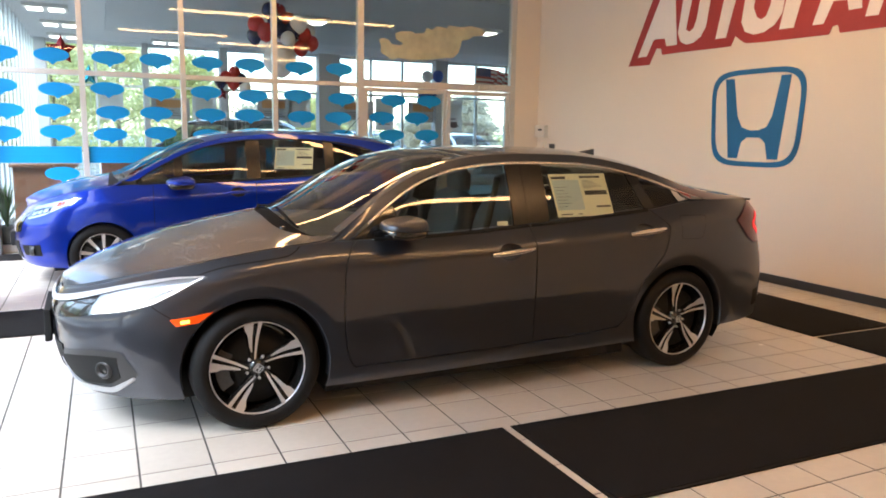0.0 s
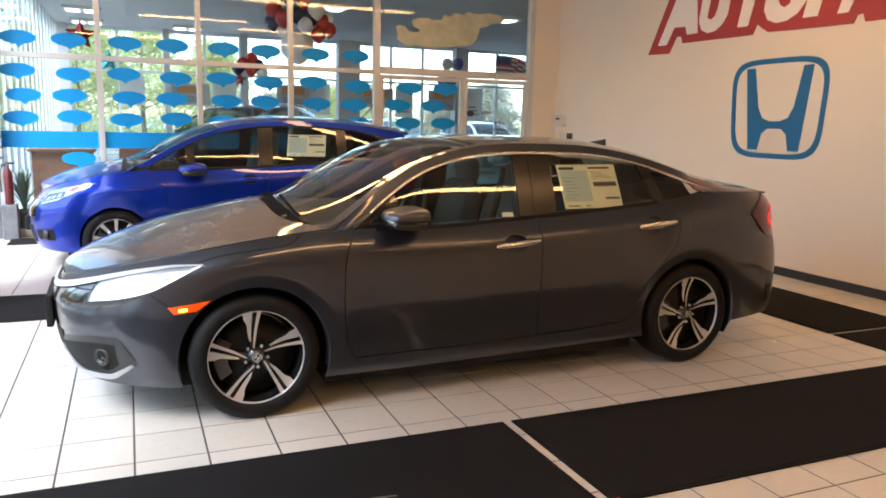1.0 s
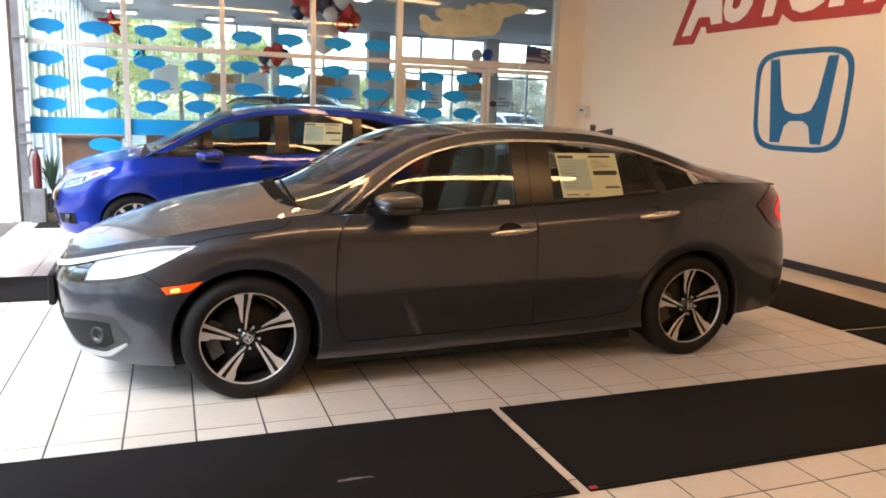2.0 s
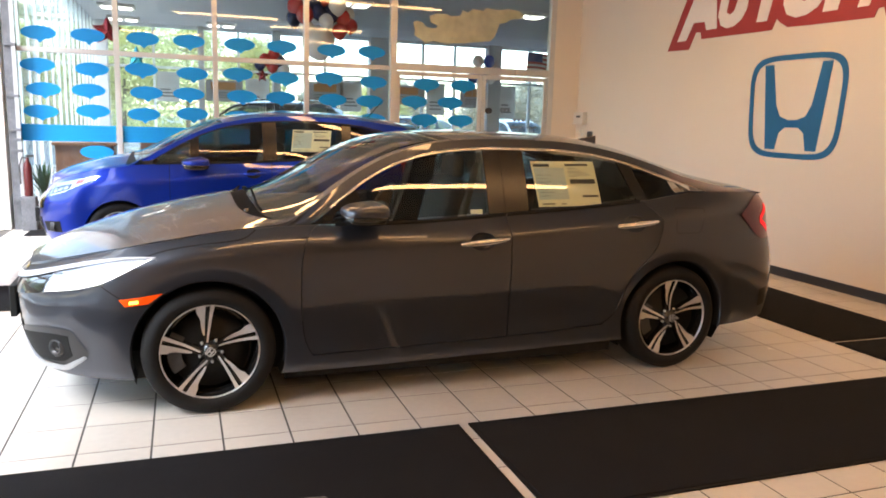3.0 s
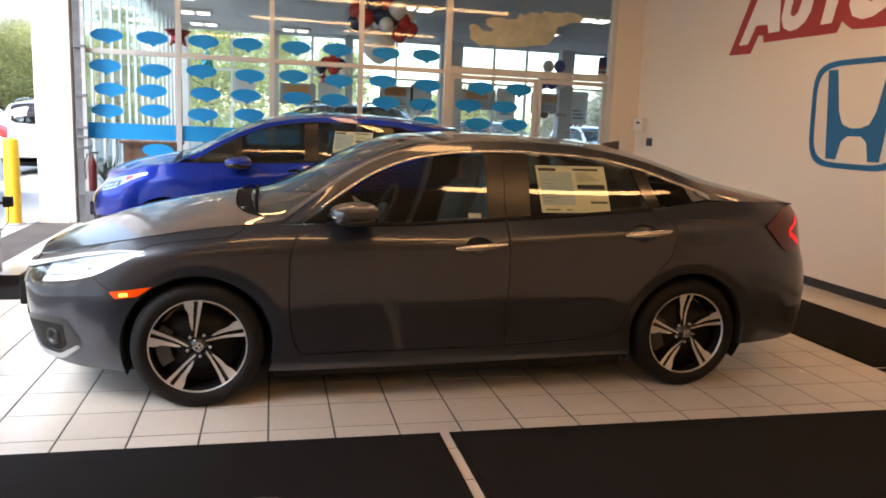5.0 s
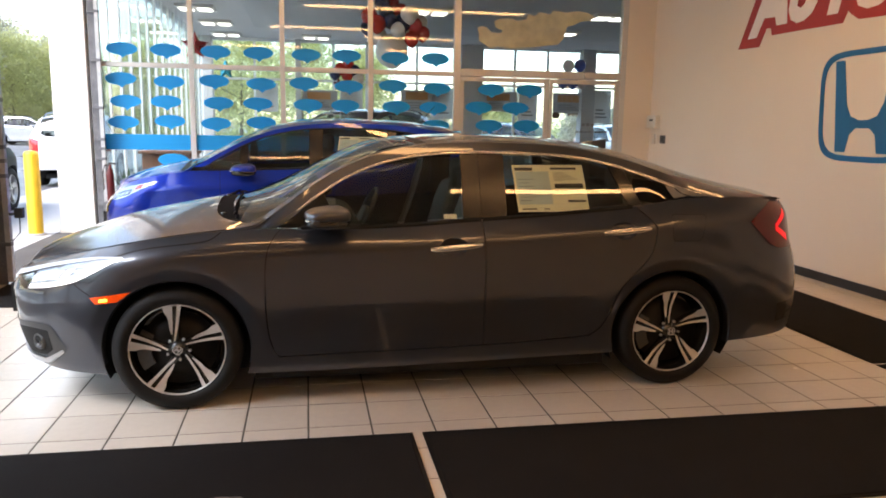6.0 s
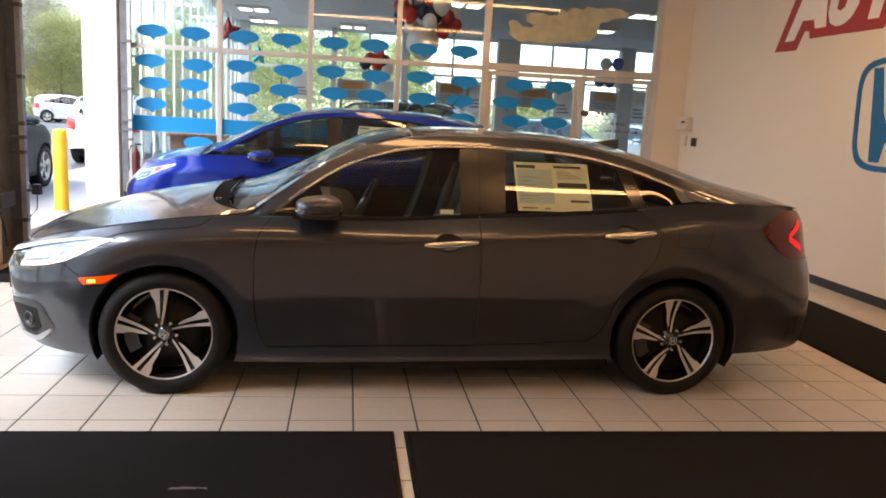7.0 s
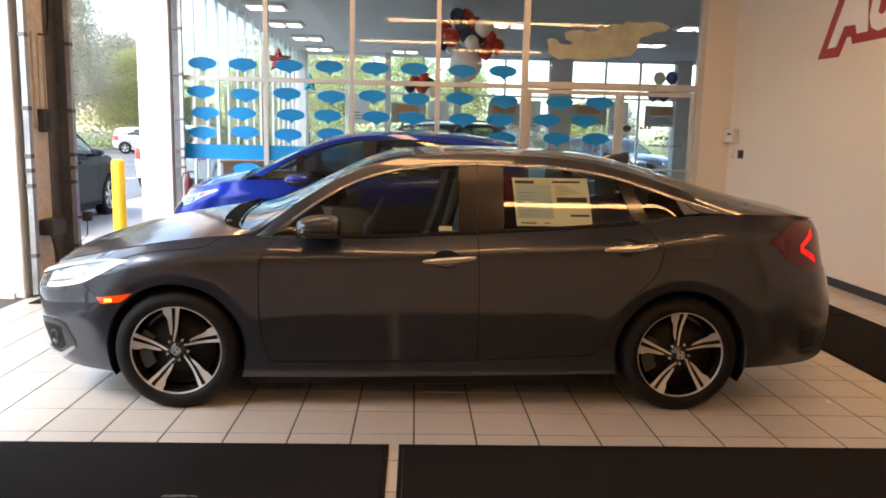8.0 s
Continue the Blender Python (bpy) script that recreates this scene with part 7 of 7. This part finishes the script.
for x, z, m_, lab in ((7.85, 3.03, WHITE_BALLOON, "pale lilac balloon by the far windows"), (8.16, 3.05, BLUE_BALLOON, "blue balloon by the far windows"), (7.72, 2.62, BLUE_BALLOON, "blue balloon by the far windows"), (7.98, 2.62, BLUE_BALLOON, "blue balloon by the far windows"), (8.22, 2.64, WHITE_BALLOON, "white balloon by the far windows")):
    balloon(x, 18.6, z, 0.15, m_, lab, string=True)


def star(name, x, y, z, r, mat, label):
    """A puffed foil star."""
    st = empty(name, pose(x, y, z, 0, 0, 10))
    bm = bmesh.new()
    rim = []
    for k in range(10):
        a = math.pi / 2 + math.pi * k / 5
        q = r if k % 2 == 0 else r * 0.48
        rim.append(bm.verts.new((q * math.cos(a), 0, q * math.sin(a))))
    for d in (-0.06, 0.06):
        c = bm.verts.new((0, d, 0))
        for k in range(10):
            f = bm.faces.new((rim[k - 1], rim[k], c))
            f.smooth = False
    part("foil", bm, mat, st)
    bm = bmesh.new()
    tube(bm, [(0, 0, -0.45 * r), (0.02, 0, -0.5 * z), (0.0, 0, -z + 0.002)], 0.003, 5)
    part("string", bm, STRING, st)
    return tagged(st, label, "balloon")


star("star_balloon", -0.57, 13.1, 2.70, 0.23, RED_FOIL, "red foil star balloon on a string")
star("star_balloon", -0.22, 14.4, 2.42, 0.19, TEAL_FOIL, "teal foil star balloon on a string")
star("star_balloon", 1.78, 13.0, 2.13, 0.12, RED_FOIL, "small red foil balloon on a string")

# posters hung on the far windows


def poster(x, z, w, h, y, kind):
    p = empty("window_poster", pose(x, y, z))
    part("panel", block(-w / 2, w / 2, -0.006, 0.006, -h / 2, h / 2), POSTER_GREY if kind else POSTER_WHITE, p)
    part("picture", block(-w * 0.36, w * 0.30, -0.010, -0.0062, h * 0.05, h * 0.40), POSTER_ORANGE if kind == 1 else POSTER_WHITE, p)
    for k in range(3):
        part("print_bar", block(-w * 0.34, w * (0.10 + 0.1 * k), -0.010, -0.0062, -h * (0.12 + 0.11 * k), -h * (0.07 + 0.11 * k)), POSTER_PRINT, p)
    return tagged(p, "printed poster hung inside the far window", "poster", group="window posters")


for x, z, w, h, kind in ((0.2, 2.15, 0.55, 0.75, 0), (1.6, 2.10, 0.95, 0.55, 1), (2.45, 2.05, 0.62, 0.80, 0), (4.3, 2.15, 0.95, 0.6, 1), (5.0, 2.1, 0.6, 0.85, 0), (6.65, 2.18, 1.02, 0.55, 1), (7.5, 2.1, 0.55, 0.9, 0), (8.75, 2.18, 1.0, 0.58, 1), (9.75, 2.1, 0.55, 0.95, 0)):
    poster(x, z, w, h, 20.948, kind)

# brown desk with papers, and a planter
desk = empty("reception_desk", pose(-1.02, 11.9, 0))
part("top", block(-0.22, 0.62, -0.25, 0.35, 0.98, 1.02, 0.006), DESK_WOOD, desk)
part("front_panel", block(-0.18, 0.58, -0.20, -0.165, 0.03, 0.98, 0.004), DESK_WOOD, desk)
for a in (-0.18, 0.545):
    part("side_panel", block(a, a + 0.035, -0.163, 0.30, 0.03, 0.98, 0.004), DESK_WOOD, desk)
part("shelf", block(-0.143, 0.543, -0.16, 0.28, 0.48, 0.505), DESK_WOOD, desk)
tagged(desk, "brown wooden desk behind the glass wall", "desk")
bin_ = empty("brown_cabinet", pose(0.35, 12.2, 0))
part("carcass", block(-0.45, 0.45, -0.22, 0.22, 0.04, 1.18, 0.006), DESK_WOOD, bin_)
for a in (-0.44, 0.004):
    d = part("door", block(a, a + 0.436, -0.24, -0.223, 0.08, 1.10, 0.004), DESK_WOOD, bin_)
    part("pull", block(a + 0.20, a + 0.23, -0.255, -0.24, 0.6, 0.72, 0.003), STEEL, d)
tagged(bin_, "brown wooden cabinet behind the glass wall", "cabinet")
tray = part("paper_tray", block(-0.72, -0.40, 11.85, 12.1, 1.021, 1.06, 0.004), POSTER_WHITE)
tagged(tray, "white paper tray on the brown desk", "paper tray")


def plant(x, y, z, h, spread, n, name, label):
    pl = empty(name, pose(x, y, z))
    bm = bmesh.new()
    lathe(bm, [(0.0, 0.0), (0.11, 0.0), (0.15, 0.26), (0.16, 0.28), (0.14, 0.28), (0.13, 0.24), (0.0, 0.24)], steps=20)
    part("pot", bm, GREY_PLASTIC, pl)
    bm = bmesh.new()
    for k in range(n):
        a, lean = random.uniform(0, 6.283), random.uniform(0.2, 1.0)
        L, w = h * random.uniform(0.6, 1.0), random.uniform(0.02, 0.04)
        prev = None
        for i in range(5):
            u = i / 4
            r = spread * lean * u ** 1.4
            p = Vector((r * math.cos(a), r * math.sin(a), 0.25 + L * u - 0.35 * L * lean * u * u))
            s = Vector((-math.sin(a), math.cos(a), 0)) * w * (1 - u) ** 0.6 * (0.4 + u)
            cur = (bm.verts.new(p - s), bm.verts.new(p + s))
            if prev:
                bm.faces.new((prev[0], prev[1], cur[1], cur[0]))
            prev = cur
    part("foliage", bm, PLANT, pl)
    return tagged(pl, label, "plant")


plant(0.95, 12.9, 0, 1.5, 0.55, 60, "potted_plant", "leafy green plant in a dark pot")
plant(1.55, 20.2, 0, 1.4, 0.6, 50, "potted_plant", "leafy green plant by the far windows")
plant(-1.22, 10.85, 0, 0.75, 0.25, 40, "potted_plant", "small green plant in the glass corner")

# red extinguisher in the corner by the far pier
ext = empty("fire_extinguisher", pose(-1.30, 10.22, 0.42))
bm = bmesh.new()
lathe(bm, [(0.0, 0.0), (0.042, 0.0), (0.048, 0.02), (0.048, 0.33), (0.036, 0.40), (0.018, 0.43), (0.018, 0.47), (0.0, 0.47)], steps=22)
part("cylinder", bm, DARK_RED, ext)
bm = bmesh.new()
tube(bm, [(0.0, 0, 0.46), (-0.05, -0.03, 0.47), (-0.08, -0.04, 0.36), (-0.075, -0.04, 0.15)], 0.011, 7)
part("hose", bm, BLACK_VINYL, ext)
part("lever", block(-0.015, 0.075, -0.012, 0.012, 0.475, 0.50, 0.003), BLACK_VINYL, ext)
part("stand", block(-0.08, 0.08, -0.08, 0.08, -0.42, -0.002, 0.008), DARK_STEEL, ext)
tagged(ext, "red fire extinguisher on a dark stand", "fire extinguisher")

# folded flag hung near the far windows
bm = bmesh.new()
rws = []
for j in range(9):
    row = []
    for i in range(13):
        u, v = i / 12, j / 8
        row.append((8.75 + 0.98 * u, 17.5 + 0.05 * math.sin(7 * u + v), 3.24 - 0.44 * v - 0.10 * u + 0.03 * math.sin(5 * u)))
    rws.append(row)
sheet(bm, rws)
for f in bm.faces:
    c = f.calc_center_median()
    f.material_index = 1 if c.x < 9.16 and c.z > 3.0 else (0 if int((c.z * 20)) % 2 else 2)
flag = empty("cloth_flag")
part("cloth", bm, [FLAG_RED, FLAG_BLUE, WHITE_BALLOON], flag)
for x, z in ((8.76, 3.24), (9.72, 3.14)):
    bm = bmesh.new()
    tube(bm, [(x, 17.5, z), (x, 17.5, 3.60)], 0.004, 6)
    part("cord", bm, STRING, flag)
tagged(flag, "striped red and white flag with a blue field", "flag")

# ---- trees beyond the car park ----


def tree(x, y, height, spread, leaf, seed, clumps=70, per=34, pine=False, blade=0.85):
    """Tapered trunk with limbs and a crown of many small leaf blades in uneven clumps."""
    rng = random.Random(seed)
    t = empty("tree", pose(x, y, 0.1 if y > 64 else -0.04, 0, 0, rng.uniform(0, 360)))
    bm = bmesh.new()
    lean = rng.uniform(-0.05, 0.05)
    pts = [(lean * height * u * u, 0.02 * height * math.sin(3 * u), height * 0.92 * u) for u in (0, 0.2, 0.4, 0.6, 0.8, 1.0)]
    r0 = 0.018 * height
    tube(bm, pts, [r0 * (1 - 0.85 * u) for u in (0, 0.2, 0.4, 0.6, 0.8, 1.0)], 8)
    tips = []
    for k in range(16):
        u = rng.uniform(0.25, 0.95)
        a = rng.uniform(0, 6.283)
        L = spread * (1.15 - u) * (1.1 if pine else 1.0) * rng.uniform(0.6, 1.1)
        b0 = Vector((lean * height * u * u, 0.02 * height * math.sin(3 * u), height * 0.92 * u))
        b1 = b0 + Vector((L * math.cos(a), L * math.sin(a), (0.05 if pine else 0.5) * L))
        mid = (b0 + b1) / 2 + Vector((0, 0, -0.06 * L))
        tube(bm, [b0, mid, b1], [0.30 * r0, 0.2 * r0, 0.06 * r0], 5)
        tips += [b1, mid + (b1 - mid) * 0.4]
    part("trunk", bm, BARK, t)
    verts, faces = [], []
    for k in range(clumps):
        if k < len(tips):
            c = tips[k] + Vector((rng.gauss(0, 0.15), rng.gauss(0, 0.15), rng.gauss(0, 0.15)))
        else:
            u = rng.uniform(0.25, 1.02)
            w = spread * ((1.1 - u) if pine else math.sin(math.pi * min(1, 0.15 + 0.8 * u)) ** 0.7) * rng.uniform(0.3, 1.0)
            a = rng.uniform(0, 6.283)
            c = Vector((w * math.cos(a), w * math.sin(a), height * u))
        size = rng.uniform(0.35, 0.85) * spread * 0.30
        for _ in range(per):
            p = c + Vector((rng.gauss(0, size), rng.gauss(0, size), rng.gauss(0, size * 0.65)))
            s = rng.uniform(0.07, 0.14) * blade
            d1 = Vector((rng.gauss(0, 1), rng.gauss(0, 1), rng.gauss(0, 0.6))).normalized() * s
            d2 = Vector((rng.gauss(0, 1), rng.gauss(0, 1), rng.gauss(0, 1))).normalized() * s * 0.6
            n = len(verts)
            verts += [p - d1, p + d2, p + d1, p - d2]
            faces.append((n, n + 1, n + 2, n + 3))
    me = bpy.data.meshes.new("crown")
    me.from_pydata(verts, [], faces)
    me.materials.append(leaf)
    cr = new("crown", me)
    cr.parent = t
    return tagged(t, "tall grey-green tree at the wood's edge, leaves paled by haze" if leaf is LEAF_B else "light green spring tree at the wood's edge, leaves paled by haze", "tree", group="trees along the car park")


rng = random.Random(11)
n = 0
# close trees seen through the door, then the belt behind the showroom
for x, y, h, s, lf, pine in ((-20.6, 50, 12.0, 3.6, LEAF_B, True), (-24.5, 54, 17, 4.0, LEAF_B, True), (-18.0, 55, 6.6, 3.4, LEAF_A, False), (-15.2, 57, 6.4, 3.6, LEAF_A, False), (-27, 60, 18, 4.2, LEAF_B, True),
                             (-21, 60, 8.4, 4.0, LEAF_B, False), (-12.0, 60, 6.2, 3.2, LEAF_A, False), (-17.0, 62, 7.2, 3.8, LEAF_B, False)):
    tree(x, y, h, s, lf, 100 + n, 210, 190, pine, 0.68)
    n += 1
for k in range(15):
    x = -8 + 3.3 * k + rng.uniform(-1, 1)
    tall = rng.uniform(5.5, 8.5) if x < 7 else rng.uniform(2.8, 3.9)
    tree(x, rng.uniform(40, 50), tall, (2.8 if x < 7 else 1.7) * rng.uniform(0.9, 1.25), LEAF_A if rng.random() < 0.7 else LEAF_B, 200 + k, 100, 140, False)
# unseen row to the west, added to hold back low skylight at the near door
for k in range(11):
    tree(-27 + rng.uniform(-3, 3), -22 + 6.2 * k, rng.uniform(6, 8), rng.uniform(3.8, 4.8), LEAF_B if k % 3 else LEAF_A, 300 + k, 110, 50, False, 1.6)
# low brush along the verge
verts, faces = [], []
for k in range(48000):
    x, y = rng.uniform(-60, 55), rng.uniform(58, 66)
    p = Vector((x, y, abs(rng.gauss(0, (4.2 if x < -22 else 1.9 if x < -7 else 3.4 if x < 4 else 1.5) * (0.75 + 0.25 * math.sin(0.7 * x) * math.sin(0.23 * x + 1))))))
    s = rng.uniform(0.10, 0.22)
    d1 = Vector((rng.gauss(0, 1), rng.gauss(0, 1), rng.gauss(0, 0.6))).normalized() * s
    d2 = Vector((rng.gauss(0, 1), rng.gauss(0, 1), rng.gauss(0, 1))).normalized() * s * 0.6
    m_ = len(verts)
    verts += [p - d1, p + d2, p + d1, p - d2]
    faces.append((m_, m_ + 1, m_ + 2, m_ + 3))
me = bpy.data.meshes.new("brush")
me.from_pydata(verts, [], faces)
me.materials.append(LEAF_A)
tagged(new("brush", me), "dense green brush below the trees, paled by haze", "brush", kind="stuff")

# ---- floor tiles ----
GAP = 0.0065
bm = bmesh.new()
h = T / 2 - GAP / 2
lo = [bm.verts.new((sx * h, sy * h, -0.0035)) for sx, sy in ((-1, -1), (1, -1), (1, 1), (-1, 1))]
hi = [bm.verts.new((sx * (h - 0.002), sy * (h - 0.002), 0.0)) for sx, sy in ((-1, -1), (1, -1), (1, 1), (-1, 1))]
bm.faces.new(hi)
for k in range(4):
    bm.faces.new((lo[k - 1], lo[k], hi[k], hi[k - 1]))
tile_mesh = bpy.data.meshes.new("tile")
bm.to_mesh(tile_mesh)
bm.free()
tile_mesh.materials.append(TILE)
verts, faces, made = [], [], 0
for i in range(-5, 21):
    for j in range(-23, 35):
        cx, cy = (i + 0.5) * T, (j + 0.5) * T
        if cx > X_RIGHT or cy > Y_GLASS or cx < X_LEFT - 0.2:
            continue
        hidden = any(x0 < cx - h and cx + h < x1 and y0 < cy - h and cy + h < y1 for x0, x1, y0, y1 in CARPETS)
        near = (-1.2 < cx < 4.9 and 3.05 < cy < 6.05) or (1.7 < cx < 5.0 and 1.2 < cy < 2.45)
        if near and not hidden and made < 300:
            t = new("tile", tile_mesh)
            t.location = (cx, cy, 0.0)
            t.rotation_euler = (radians(random.uniform(-0.12, 0.12)), radians(random.uniform(-0.12, 0.12)), 0)
            t.parent = floor
            made += 1
        elif not hidden:
            n0 = len(verts)
            dz = random.uniform(-0.0003, 0.0003)
            for r, z in ((h, -0.0035), (h - 0.002, 0.0)):
                verts += [(cx + sx * r, cy + sy * r, z + dz) for sx, sy in ((-1, -1), (1, -1), (1, 1), (-1, 1))]
            faces.append(tuple(range(n0 + 4, n0 + 8)))
            faces += [(n0 + (k - 1) % 4, n0 + k, n0 + 4 + k, n0 + 4 + (k - 1) % 4) for k in range(4)]
me = bpy.data.meshes.new("tile_field")
me.from_pydata(verts, [], faces)
me.materials.append(TILE_REST)
rest = new("tile_field", me)
rest.parent = floor
tagged(rest, "pale glazed floor tiles", kind="stuff")
